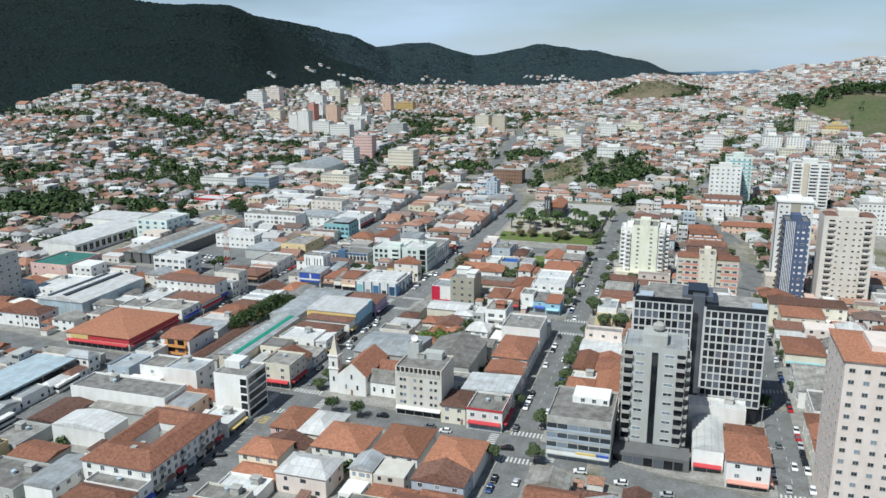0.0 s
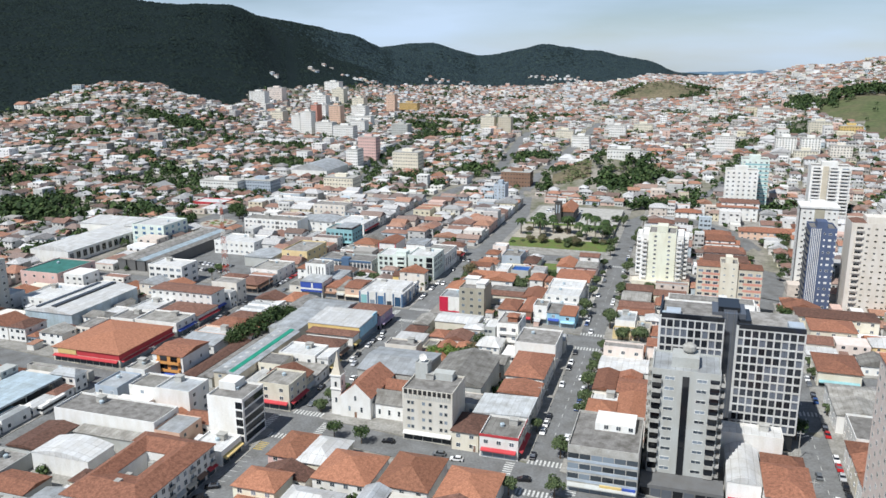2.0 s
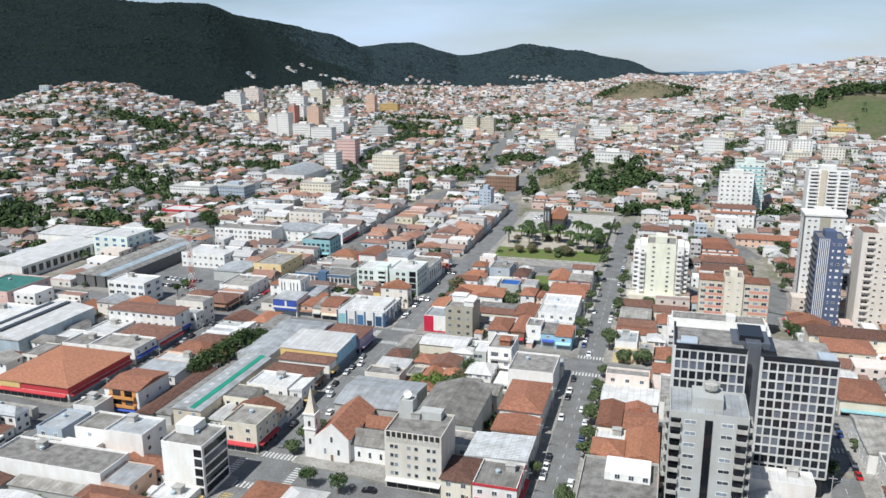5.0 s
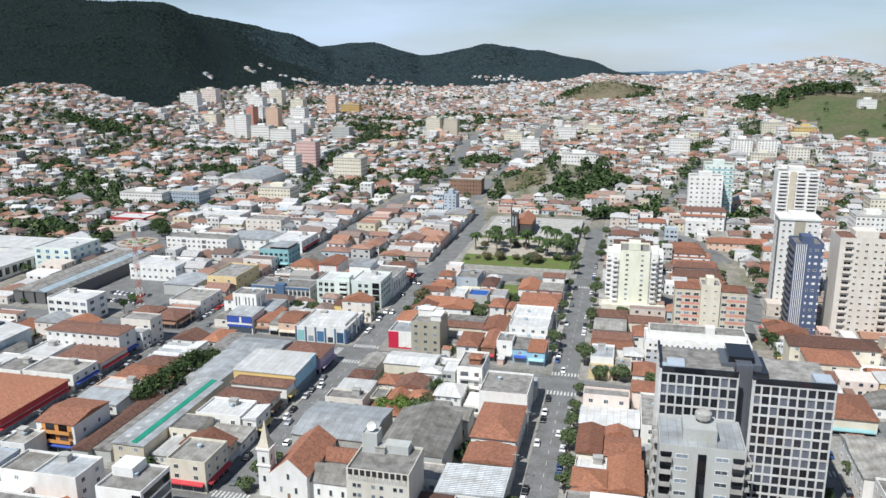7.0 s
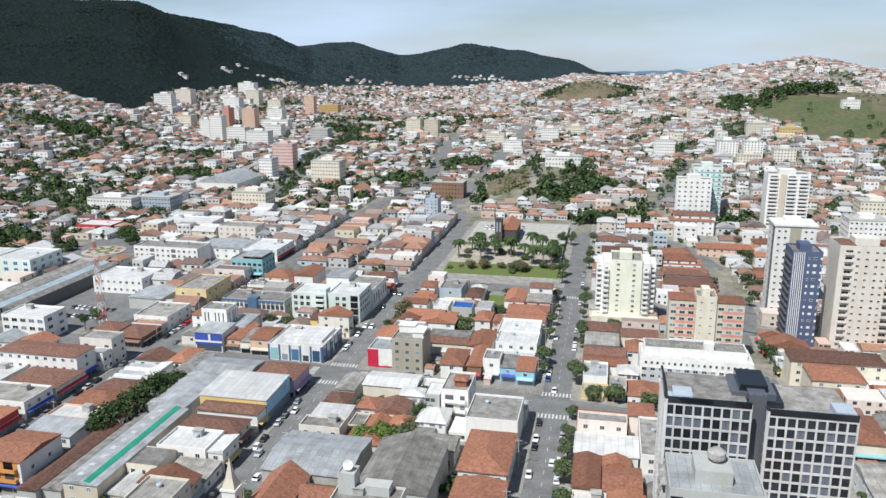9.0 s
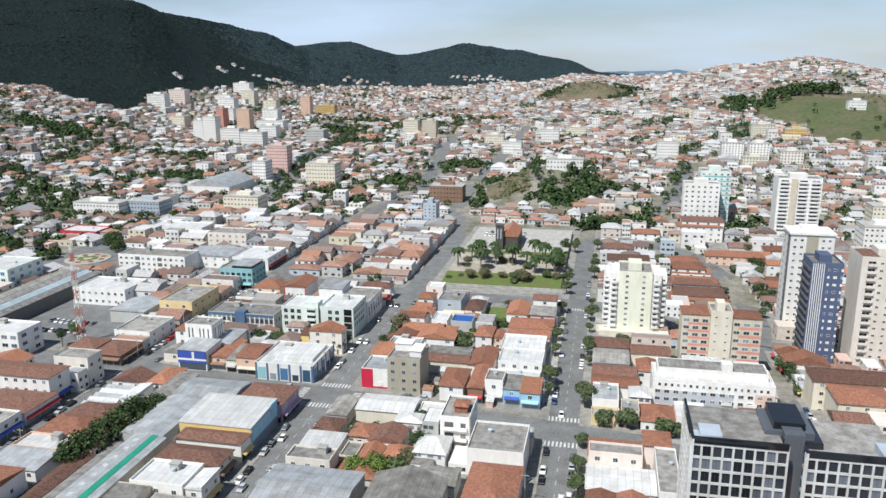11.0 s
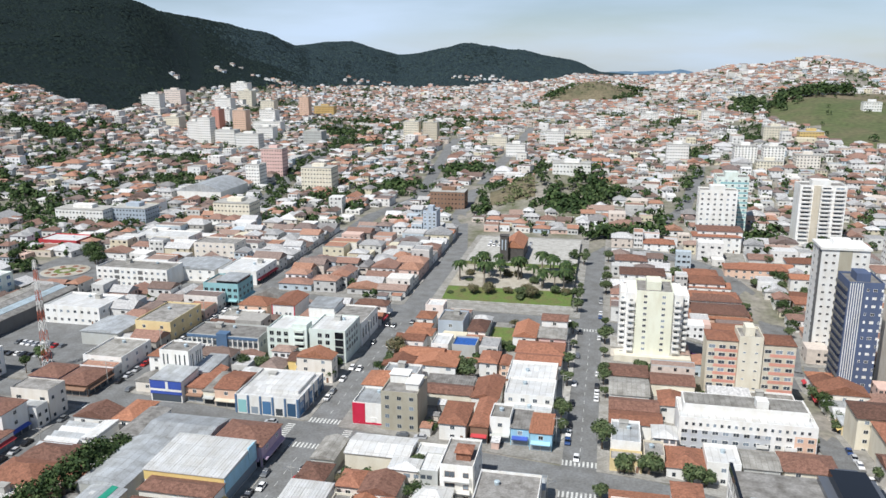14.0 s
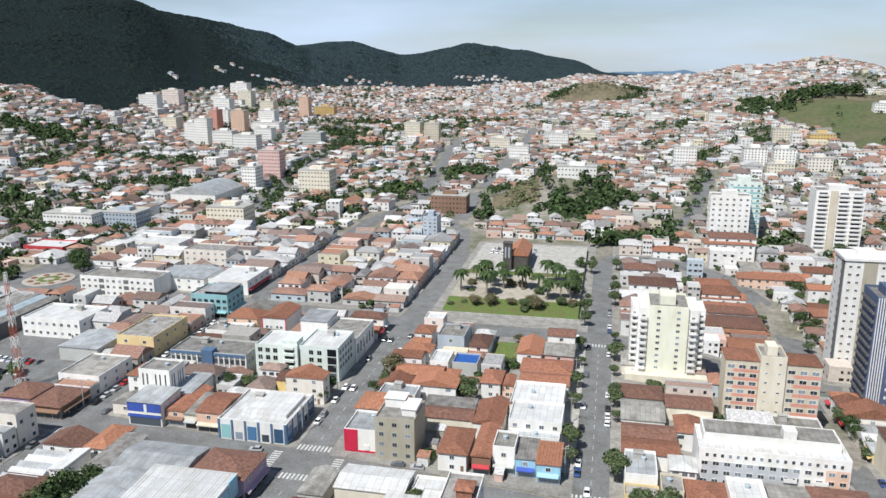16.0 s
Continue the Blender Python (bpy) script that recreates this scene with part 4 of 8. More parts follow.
B(-67.4, 390, -50.2, 408, 7, "flat", "white", "whitesheet", faces="", label="white-roofed house with brown front", category="house", trim="brown")
B(-68.2, 358, -61.8, 368, 8, "flat", "white", "fibre", faces="s", shop="s", awning="grey")
B(-61.5, 357, -55.7, 368, 6, "shed_v", "skyblue", "slab", faces="s", shop="s", awning="blue")
B(-55.4, 355, -48.6, 367, 6, "shed_v", "skyblue", "terracotta_new", faces="s", shop="s", awning="skyblue")
B(-74, 356, -68.6, 376, 6, "gable_v", "brown", "terracotta", shop="s", awning="red", rise=1.0)
B(-84, 356, -75.6, 372, 6, "hip", "white", "terracotta", faces="s", rise=1.6)
MAT["bluetarp"] = surface("blue_tarpaulin", (0.03, 0.12, 0.42), 0.5, stain=0.4, grain=0.2, stain_size=1.0, vary=0, bump=0.3)
B(-112.3, 390.7, -99.5, 399, 6, "flat", "white", "zinc", faces="s")
B(-96, 390, -79, 396.5, 4, "shed_v", "grey", "slab", rise=0.5)
B(-94, 379.5, -78, 387.5, 5, "gable_u", "cream", "terracotta_old", rise=1.3)
B(-77.5, 377.5, -68.3, 394, 5.5, "gable_v", "white", "terracotta", rise=1.6)
B(-79.7, 407.5, -73, 419, 6, "hip", "white", "terracotta", faces="s", rise=1.8)
B(-72.5, 409, -68.6, 418, 5, "gable_v", "peach", "terracotta", faces="s", rise=0.8)
B(-112, 411.5, -95, 421, 5, "gable_u", "pink", "terracotta_new", faces="s", rise=1.5)
B(-94.8, 412.5, -89.3, 420, 4.6, "hip", "pink", "terracotta_new", faces="s", rise=1.2)
B(-114.2, 430, -103.2, 438.5, 6.5, "hip", "white", "terracotta_new", faces="s", rise=1.7)
B(-114, 449.5, -107, 458.5, 7, "hip", "white", "terracotta_new", faces="s", rise=1.5)
B(-113.5, 440.5, -106, 447.5, 5.5, "gable_u", "rose", "terracotta_new", faces="s", rise=1.0)
B(-104, 446.5, -93, 461, 7, "flat", "bluegrey", "fibre", faces="s")
B(-93.5, 424.5, -84, 434.5, 5, "flat", "grey", "bluetarp", label="low grey yard building roofed with blue tarpaulin", category="building")
B(-102, 424, -95, 436, 5, "flat", "white", "whitesheet", faces="s")
B(-90.4, 443.5, -82.9, 457, 5, "hip", "white", "terracotta_old", faces="s", rise=2.0)
B(-70.6, 437.5, -61.4, 454, 6, "gable_v", "white", "terracotta_new", faces="s", rise=2.2)
B(-60, 451, -49.3, 460, 9, "gable_u", "white", "terracotta_old", faces="s", rise=1.2)
B(-60, 437, -49.3, 449.5, 6.5, "hip", "pink", "fibre", faces="s", rise=1.6)
B(-67.5, 422, -49.3, 434.5, 5.5, "hip", "white", "terracotta", faces="s", rise=1.8)
B(-66.5, 410, -49.5, 420, 6, "gable_u", "white", "terracotta", faces="s", rise=1.4)
B(-113, 461.5, -104.8, 470, 8.5, "flat", "rose", "whitesheet", faces="s")
B(-65.9, 375, -49.6, 389, 8.5, "flat", "white", "whitesheet", faces="s", cols=4, label="white three-storey house with a set-back top floor", category="house")
B(-65.6, 370.2, -50, 374.6, 5.6, "flat", "white", "zinc", faces="s", cols=3, label="white lower wing of a terraced house", category="house")
B(-31.5, 410, -18, 421, 4, "hip", "cream", "terracotta_old", faces="w", rise=1.6)
B(-31.5, 393, -18.1, 408, 4, "gable_u", "white", "fibre", faces="w", rise=1.4)
B(-31.5, 379, -15.8, 388.3, 5, "gable_u", "white", "terracotta_old", rise=1.2)
B(-31.5, 369, -15.3, 378, 5, "gable_u", "white", "terracotta", rise=1.0)
B(-31, 354, -22.3, 368, 6, "flat", "white", "zinc", faces="w")
B(-21.5, 349, -15.7, 358, 5, "flat", "beige", "slab")
B(-17, 405, -2, 415, 4, "gable_u", "cream", "terracotta_old", rise=1.2)
B(-26.7, 541, -4, 556, 6, "hip", "white", "terracotta_old", faces="s", rise=1.8)
B(8.4, 549, 27, 564, land(18, 556) + 6.5, "hip", "white", "terracotta", faces="s", rise=2.2)
B(8.7, 535, 32, 547, land(20, 541) + 5, "hip", "white", "terracotta", faces="s", rise=1.6)
B(7.9, 514, 33.7, 531, land(20, 522) + 5, "hip", "cream", "terracotta_old", rise=1.8)
B(15, 488, 33.5, 503, land(24, 495) + 5, "hip", "cream", "terracotta_new", rise=1.4)
B(40, 585, 68, 594, land(54, 590) + 4.5, "gable_u", "white", "terracotta_new", faces="s", rise=1.6)
B(60, 546, 84, 562, land(70, 554) + 5, "hip", "cream", "terracotta", faces="s", rise=1.8)
B(20, 624, 46, 640, 13, "hip", "white", "terracotta_old", faces="s", rise=1.6)


# -- landmarks with fronts of their own --
def panel(b, w, d, f, x, z, pw, ph, mat, name="panel", out=0.06, label=""):
    """A flat piece standing a little proud of one face."""
    t = Shape()
    t.box(-pw / 2, -out, 0, pw / 2, 0.01, ph)
    return part(name, t, mat, b, label, at=on_face(f, w, d, x, z))


def market():
    b, w, d, h = B(-245.7, 257.4, -213.5, 291.2, 6, "hip", "cream", "terracotta_new", shop="se", awning="red", label="big corner market with orange tile roof and red front", category="market", rise=2.6)
    panel(b, w, d, "s", 3, 3.4, w - 6, 2.2, "red", "fascia")
    panel(b, w, d, "e", 0, 3.4, d, 2.2, "red", "fascia")
    panel(b, w, d, "s", -9, 3.5, 9, 2.4, "yellow", "sign", 0.3, "yellow sign board")


market()


def market_hall():
    b, w, d, h = B(-289, 287, -263, 331, 8, "gable_v", "bluesheet", "whitesheet", label="long market hall with white roof and dark skylight strips", category="market hall", rise=2.2)
    for x in (-7.5, 1.5):
        t = Shape()
        zz = h + 2.2 * (1 - abs(x) / (w / 2)) + 0.3
        t.box(x - 1.1, -d / 2 + 2, zz - 0.6, x + 1.1, d / 2 - 2, zz + 0.3)
        part("skylight", t, "glass_black", b, "dark glazed skylight strip")


market_hall()


def green_strip_hall():
    b, w, d, h = B(-166.9, 252, -156.5, 299.5, 7, "gable_v", "beige", "zinc", faces="s", label="long beige hall with a green strip along its roof", category="hall", rise=0.9)
    t = Shape()
    t.solid([(1.2, -d / 2, h + 0.85), (3.0, -d / 2, h + 0.55), (3.0, d / 2, h + 0.55), (1.2, d / 2, h + 0.85), (1.2, -d / 2, h + 0.5), (3.0, -d / 2, h + 0.3), (3.0, d / 2, h + 0.3), (1.2, d / 2, h + 0.5)], [(0, 1, 2, 3), (4, 5, 1, 0), (5, 6, 2, 1), (6, 7, 3, 2), (7, 4, 0, 3)])
    part("green_sheet", t, "greensheet", b, "bright green roof sheet")
    for i in range(9):
        t = Shape()
        t.box(-2.6, -d / 2 + 3 + i * 5, h + 0.45, -1.2, -d / 2 + 4.2 + i * 5, h + 0.8)
        part("rooflight", t, "whitesheet", b)


MAT["greensheet"] = surface("green_roof_sheet", (0.03, 0.3, 0.2), 0.5, stain=0.2, grain=0.08, vary=0, bump=0.1)
green_strip_hall()


def thin_office():
    b, w, d, h = B(-145.2, 216.3, -132.4, 229, 15.5, "flat", "white", "slab", label="narrow white office block with dark glazed side", category="office building", floors=5)
    for j in range(5):
        panel(b, w, d, "e", 0.3, 1.0 + 2.9 * j, d - 1.4, 2.2, "glass_black", "window", 0.05)
        panel(b, w, d, "s", 5.0, 1.0 + 2.9 * j, 2.4, 2.2, "glass_black", "window", 0.05)
    t = Shape()
    t.box(-w / 2 + 0.4, 0, h, 0, d / 2 - 0.4, h + 2.6)
    part("roof_room", t, "white", b)


thin_office()
B(-108.4, 205.3, -97.3, 221, 5, "hip", "cream", "whitesheet", faces="s", rise=2.4, label="low building with a white hipped roof", category="building")
B(-118.4, 206.3, -108.6, 221.5, 5, "hip", "pink", "terracotta_new", faces="s", rise=2.0, label="low pink building with a peach tile roof", category="building")


def lettered_block():
    b, w, d, h = B(-86.5, 236, -69.9, 250.5, 17, "flat", "stucco", "slab", faces="", floors=5, shop="s", awning="white", label="beige five-storey block with dark parapet lettering", category="building")
    for i in range(10):
        panel(b, w, d, "s", -7.2 + 1.6 * i, h - 0.95, 1.05, 1.45, "black_letter", "letter_bar", 0.16, "plain dark letter shape")
    for i in range(26):
        panel(b, w, d, "s", -7.5 + 0.6 * i, h - 2.6, 0.3, 1.5 if i % 3 else 1.0, "grey", "louvre", 0.08)
    me = window_mesh(0.9, 1.0, "grey")
    for j in range(4):
        for x in (-6.2, -4.9, -1.2, 1.0, 4.6, 6.2):
            part("window", me, None, b, at=on_face("s", w, d, x, 4.2 + j * 2.75))
    t = Shape()
    trough(t, 4.2, 4.2, h, h + 5.2, h + 5.6, 0.2)
    t.v = [(x - 5.2, y + 4.6, z) for x, y, z in t.v]
    rt_ = part("roof_tower", t, "grey", b)
    t = Shape()
    t.tube((-5.2, 4.6, h + 5.2), (-5.2, 4.5, h + 6.0), 0.12, 0.12, 6)
    rim = [(-5.2 + 1.3 * math.cos(q * math.pi / 6), 4.2 + 0.5 * math.sin(q * math.pi / 6), h + 6.9 + 1.15 * math.sin(q * math.pi / 6)) for q in range(12)]
    t.solid(rim + [(-5.2, 4.8, h + 6.6)], [(q, (q + 1) % 12, 12) for q in range(12)])
    part("dish", t, "white", rt_, "white satellite dish")
    t = Shape()
    t.box(-1.5, 3.2, h, 5.2, 6.9, h + 2.4)
    part("roof_room", t, "grey", b)


lettered_block()


def ribbon_office():
    b, w, d, h = B(-31.5, 221, -12.1, 244, 13.5, "flat", "concrete", "slab", floors=4, label="grey four-storey office with ribbon windows", category="office building", shop="s", awning="grey")
    panel(b, w, d, "s", 2.5, 2.8, 6.0, 0.9, "yellow", "sign", 0.5, "yellow sign board")
    panel(b, w, d, "s", 7.5, 2.6, 3.6, 1.1, "blue", "sign", 0.5, "blue sign board")
    for j in range(3):
        for i in range(6):
            panel(b, w, d, "s", -w / 2 + (i + 0.5) * w / 6, 4.6 + 3.1 * j, w / 6 - 0.25, 1.5, "glass", "window", 0.05)
        for i in range(6):
            panel(b, w, d, "w", -d / 2 + (i + 0.5) * d / 6, 4.6 + 3.1 * j, d / 6 - 0.25, 1.5, "glass", "window", 0.05)
        panel(b, w, d, "s", 0, 3.7 + 3.1 * j, w, 0.75, "bluegrey", "spandrel", 0.1)
    t = Shape()
    t.box(-w / 2 + 6, 1, h, w / 2 - 2, d / 2 - 2, h + 2.2)
    part("penthouse", t, "white", b)
    for x in (-2, 1.5, 5):
        part("window", window_mesh(1.2, 1.2), None, b, at=pose(x + 1.5, 1, h + 0.6))


ribbon_office()


def corner_store():
    b, w, d, h = B(-156, 361, -133, 384, 6.3, "flat", "white", "whitesheet", floors=2, label="white corner store with blue pilasters and glass", category="store")
    for f, n in (("s", 5), ("e", 5)):
        span = w if f == "s" else d
        for i in range(n + 1):
            panel(b, w, d, f, -span / 2 + 0.4 + i * (span - 0.8) / n, 0.2, 0.7, h + 0.3, "blue_trim", "pilaster", 0.22)
        for i in range(n):
            x = -span / 2 + 0.4 + (i + 0.5) * (span - 0.8) / n
            if i in (0, 2, 4):
                panel(b, w, d, f, x, 0.4, span / n - 1.6, 4.6, "glass_blue", "window", 0.08)
            else:
                panel(b, w, d, f, x, 0.3, span / n - 2.2, 2.4, "glass", "window", 0.06)
    t = Shape()
    t.box(-w / 2 + 6, -d / 2 + 5, h, w / 2 - 2, d / 2 - 2, h + 1.2)
    part("raised_roof", t, "whitesheet", b)


MAT["blue_trim"] = surface("blue_trim", (0.09, 0.16, 0.27), 0.6, stain=0.1, grain=0.05, vary=0, bump=0)
corner_store()


def sign_store():
    b, w, d, h = B(-189.5, 364, -177.5, 376, 8, "shed_v", "white", "zinc", rise=0.6, label="furniture store with a broad blue sign front", category="store")
    panel(b, w, d, "s", 0, 4.9, w, 3.1, "blue", "sign", 0.3, "deep blue sign board")
    panel(b, w, d, "s", 0, 4.0, w, 0.8, "white", "sign_band", 0.25)
    panel(b, w, d, "s", 0, 2.9, w, 1.0, "blue", "sign_band", 0.25)
    panel(b, w, d, "s", 0, 0.2, w - 1, 2.6, "glass", "shopfront", 0.1)
    panel(b, w, d, "s", 0.5, 4.0, 1.0, 3.6, "white", "sign_mark", 0.35, "plain pale sign shape")


sign_store()
B(-181, 377, -174, 392, 6.5, "shed_v", "white", "zinc", faces="s")


def slit_block():
    b, w, d, h = B(-193, 376.6, -181.4, 386.5, 13.5, "flat", "white", "slab", floors=4, label="white block with vertical slit windows", category="building")
    for x in (-4.2, -2.6, 0.6, 2.2, 4.2):
        panel(b, w, d, "s", x, 8.2, 0.5, 4.2, "glass", "slit_window", 0.05)
        panel(b, w, d, "e", x * 0.8, 3.0, 0.5, 9.0, "glass", "slit_window", 0.05)


slit_block()


def school():
    b, w, d, h = B(-199.2, 406.6, -168.3, 421, 8.5, "flat", "grey", "slab", faces="", floors=2, label="grey school building with a blue centre bay", category="school")
    for i in range(14):
        x = -w / 2 + (i + 0.5) * w / 14
        if i in (6, 7):
            continue
        for j in range(2):
            panel(b, w, d, "s", x, 1.0 + 3.8 * j, 1.5, 2.0, "glass", "window", 0.05)
        panel(b, w, d, "s", x + w / 28, 0.2, 0.45, h, "white", "pilaster", 0.35)
    t = Shape()
    t.box(-2.3, -d / 2 - 0.8, -0.5, 2.3, -d / 2 + 3, h + 1.6)
    part("entrance_bay", t, "blue_trim", b, "dull blue entrance bay")
    panel(b, w, d, "s", 0, h - 0.6, w, 1.0, "blue_trim", "fascia", 0.4)
    for i in range(4):
        panel(b, w, d, "e", -4.5 + 3 * i, 4.6, 1.6, 1.8, "glass", "window", 0.05)


school()


def stepped_office():
    b, w, d, h = B(-165.7, 409.5, -148.5, 425, 12.2, "flat", "mint", "whitesheet", floors=4, label="pale green office wing with square dark windows", category="office building")
    me = window_mesh(1.7, 1.7, "mint", "glass_black")
    for j in range(3):
        for x in (-6.6, -3.6, -0.6):
            part("window", me, None, b, at=on_face("s", w, d, x, 4.0 + 2.9 * j))
    c, w, d, h = B(-156, 408.2, -148.4, 409.2, 13, "flat", "mint", "whitesheet", floors=4, label="projecting stair bay with rounded dark window bands", category="office building")
    for j in range(5):
        panel(c, w, d, "s", 0.6, 0.8 + 2.5 * j, 3.6, 1.3, "glass_black", "window", 0.1)
        panel(c, w, d, "s", 0.6, 2.1 + 2.5 * j, 3.8, 0.9, "mint", "spandrel", 0.6)
    t = Shape()
    t.box(-2.6, 0.6, h - 1, 3.4, 6.5, h + 2.0)
    part("stair_head", t, "mint", c)
    e, w, d, h = B(-148, 409.5, -133, 428, 13, "flat", "mint", "whitesheet", floors=4, label="pale green office wing with square dark windows", category="office building")
    for j in range(3):
        for x in (-3.0, 0.2):
            part("window", me, None, e, at=on_face("s", w, d, x, 4.4 + 2.9 * j))
        for x in (-7, -4, -1, 2, 5):
            part("window", me, None, e, at=on_face("e", w, d, x, 4.4 + 2.9 * j))
    for j in range(4):
        panel(e, w, d, "s", 5.0, 0.8 + 3.1 * j, 3.4, 2.6, "glass_black", "window", 0.15)
    g, w, d, h = B(-148, 428.4, -132.5, 452, 9.5, "flat", "white", "slab", floors=3, label="white annex with arched windows along the street", category="building")
    for i in range(6):
        panel(g, w, d, "e", -9.5 + 3.8 * i, 3.2, 1.6, 4.2, "glass", "arched_window", 0.06)
    k, w, d, h = B(-160, 440, -148.4, 452, 12, "shed_v", "white", "zinc", label="white block with a blank upper wall", category="building")


stepped_office()


def red_corner_block():
    b, w, d, h = B(-114.1, 361, -104.3, 374, 7.3, "flat", "white", "zinc", label="low white block with a red corner panel", category="building")
    panel(b, w, d, "s", -2.8, 1.0, 4.2, 6.6, "crimson", "panel", 0.15, "bright red panel")
    panel(b, w, d, "s", 2.2, 1.2, 1.6, 1.6, "white", "panel", 0.2)
    panel(b, w, d, "w", 4.0, 1.0, 5.0, 6.6, "crimson", "panel", 0.15, "bright red panel")
    panel(b, w, d, "s", 0, 0.3, w, 0.6, "crimson", "base_band", 0.12)


MAT["crimson"] = surface("crimson_panel", (0.55, 0.02, 0.06), 0.5, stain=0.1, grain=0.05, vary=0, bump=0)
red_corner_block()


def long_flats():
    b, w, d, h = B(-11, 363.4, 28.4, 378, 11, "flat", "white", "whitesheet", floors=4, label="long white and grey four-storey apartment block", category="apartment building")
    panel(b, w, d, "s", -6.0, 0.3, w - 14, h - 3.6, "bluegrey_pale", "wall_panel", 0.05, "pale grey wall panel")
    panel(b, w, d, "s", 16.5, 0.3, 6.0, h - 3.0, "peach", "wall_panel", 0.05, "pale pink wall panel")
    me, sm = window_mesh(1.6, 1.1, "white"), window_mesh(0.8, 1.0, "white")
    for i in range(18):
        part("window", sm, None, b, at=on_face("s", w, d, -17.5 + 2.05 * i, h - 1.9))
    for j in range(4):
        for i in range(13):
            part("window", me, None, b, at=on_face("s", w - 0.0, d + 0.12, -18 + 3.0 * i, h - 4.4 - 2.7 * j))
        for x in (4.5, 12.5):
            part("balcony", balcony_mesh(3.4, 1.0, "white"), None, b, at=on_face("s", w, d, x, 0.6 + 2.8 * j))
    t = Shape()
    trough(t, w - 3, 9, h - 0.2, h + 2.6, h + 2.9, 0.2)
    t.v = [(x, y + 2.2, z) for x, y, z in t.v]
    part("setback_storey", t, "white", b)
    t = Shape()
    t.box(-w / 2 + 2, -1.8, h + 2.65, w / 2 - 2, 6.2, h + 2.85)
    part("sheet_roof", t, "fibre", b)
    t = Shape()
    t.box(3.0, -2.0, h + 2.9, 6.5, 2.0, h + 5.2)
    part("tank_house", t, "white", b)


MAT["bluegrey_pale"] = surface("pale_grey_panel", (0.52, 0.54, 0.57), 0.75, stain=0.1, grain=0.05, vary=0, bump=0)
long_flats()


def teal_block():
    b, w, d, h = B(-225, 467.6, -206.8, 484, 10.5, "flat", "teal", "slab", floors=3, shop="se", awning="teal", label="teal three-storey block with square dark windows", category="building")
    me = window_mesh(1.8, 1.5, "teal", "glass_black")
    for j in range(2):
        for i in range(6):
            part("window", me, None, b, at=on_face("s", w, d, -w / 2 + (i + 0.5) * w / 6, 4.0 + 3.1 * j))
        for i in range(4):
            part("window", me, None, b, at=on_face("e", w, d, -d / 2 + (i + 0.5) * d / 4, 4.0 + 3.1 * j))
    t = Shape()
    t.box(-2, -d / 2 + 0.3, h, w / 2 - 0.3, d / 2 - 2, h + 1.8)
    part("top_storey", t, "glass_black", b)
    t = Shape()
    t.box(-2.4, -d / 2 + 0.1, h + 1.8, w / 2, d / 2 - 1.6, h + 2.2)
    part("top_roof", t, "zinc", b)


teal_block()


def gable_hall():
    b, w, d, h = B(-180, 446, -169, 463, 10, "gable_v", "white", "terracotta", faces="", rise=1.8, label="white gabled house with red-edged corners", category="house")
    for x in (-w / 2 + 0.25, w / 2 - 0.25):
        panel(b, w, d, "s", x, 0.2, 0.45, h, "crimson", "corner_strip", 0.1)
    for x in (-3.2, -1.4, 1.4, 3.2):
        for j in range(2):
            part("window", window_mesh(1.0, 1.1), None, b, at=on_face("s", w, d, x, 1.2 + 4.0 * j))
    t = Shape()
    t.tube((0, -d / 2 - 0.1, h + 0.4), (0, -d / 2 + 0.1, h + 0.4), 0.5, 0.5, 12)
    part("round_window", t, "glass_black", b)


gable_hall()


def flats_row():
    b, w, d, h = B(-297, 487, -256, 503, 9.5, "flat", "white", "fibre", floors=3, label="white three-storey flats with shaded balconies painted as dark panels", category="apartment building")
    me = window_mesh(1.4, 1.2)
    for j in range(3):
        for i in range(12):
            if i in (3, 7):
                # flat dark panel painted in for the shade of a balcony recess
                panel(b, w, d, "s", -w / 2 + (i + 0.5) * w / 12, 0.6 + 3.1 * j, 2.8, 2.0, "darkgrey", "recess", 0.04)
            else:
                part("window", me, None, b, at=on_face("s", w, d, -w / 2 + (i + 0.5) * w / 12, 1.0 + 3.1 * j))


flats_row()


def sawtooth():
    b, w, d, h = B(-199.5, 317, -188.1, 334, 4.6, "none", "white", "whitesheet", label="shed with white and grey sawtooth roof", category="shed")
    for i in range(5):
        y0, y1 = -d / 2 + i * d / 5, -d / 2 + (i + 1) * d / 5
        t = Shape()
        t.solid([(-w / 2, y0, h), (w / 2, y0, h), (w / 2, y1, h + 1.3), (-w / 2, y1, h + 1.3), (-w / 2, y1, h), (w / 2, y1, h)], [(0, 1, 2, 3), (3, 2, 5, 4), (0, 3, 4), (1, 5, 2)])
        part("roof_bay", t, "whitesheet" if i % 2 else "zinc", b)


sawtooth()
def yellow_warehouse():
    b, w, d, h = B(-157, 308.5, -133, 328, 8, "shed_v", "white", "whitesheet", rise=0.8, label="warehouse shop with yellow side and blue street front", category="warehouse")
    panel(b, w, d, "s", 0, h - 3.0, w, 2.9, "yellow", "side_panel", 0.08, "deep yellow side wall")
    panel(b, w, d, "e", 0, 3.2, d, 4.4, "skyblue", "front_panel", 0.25, "sky blue shop front")
    panel(b, w, d, "e", 0, 0.3, d - 1, 2.7, "glass", "shopfront", 0.1)
    panel(b, w, d, "e", 6.5, 5.5, 4.0, 3.6, "skyblue", "sign", 0.5)


yellow_warehouse()


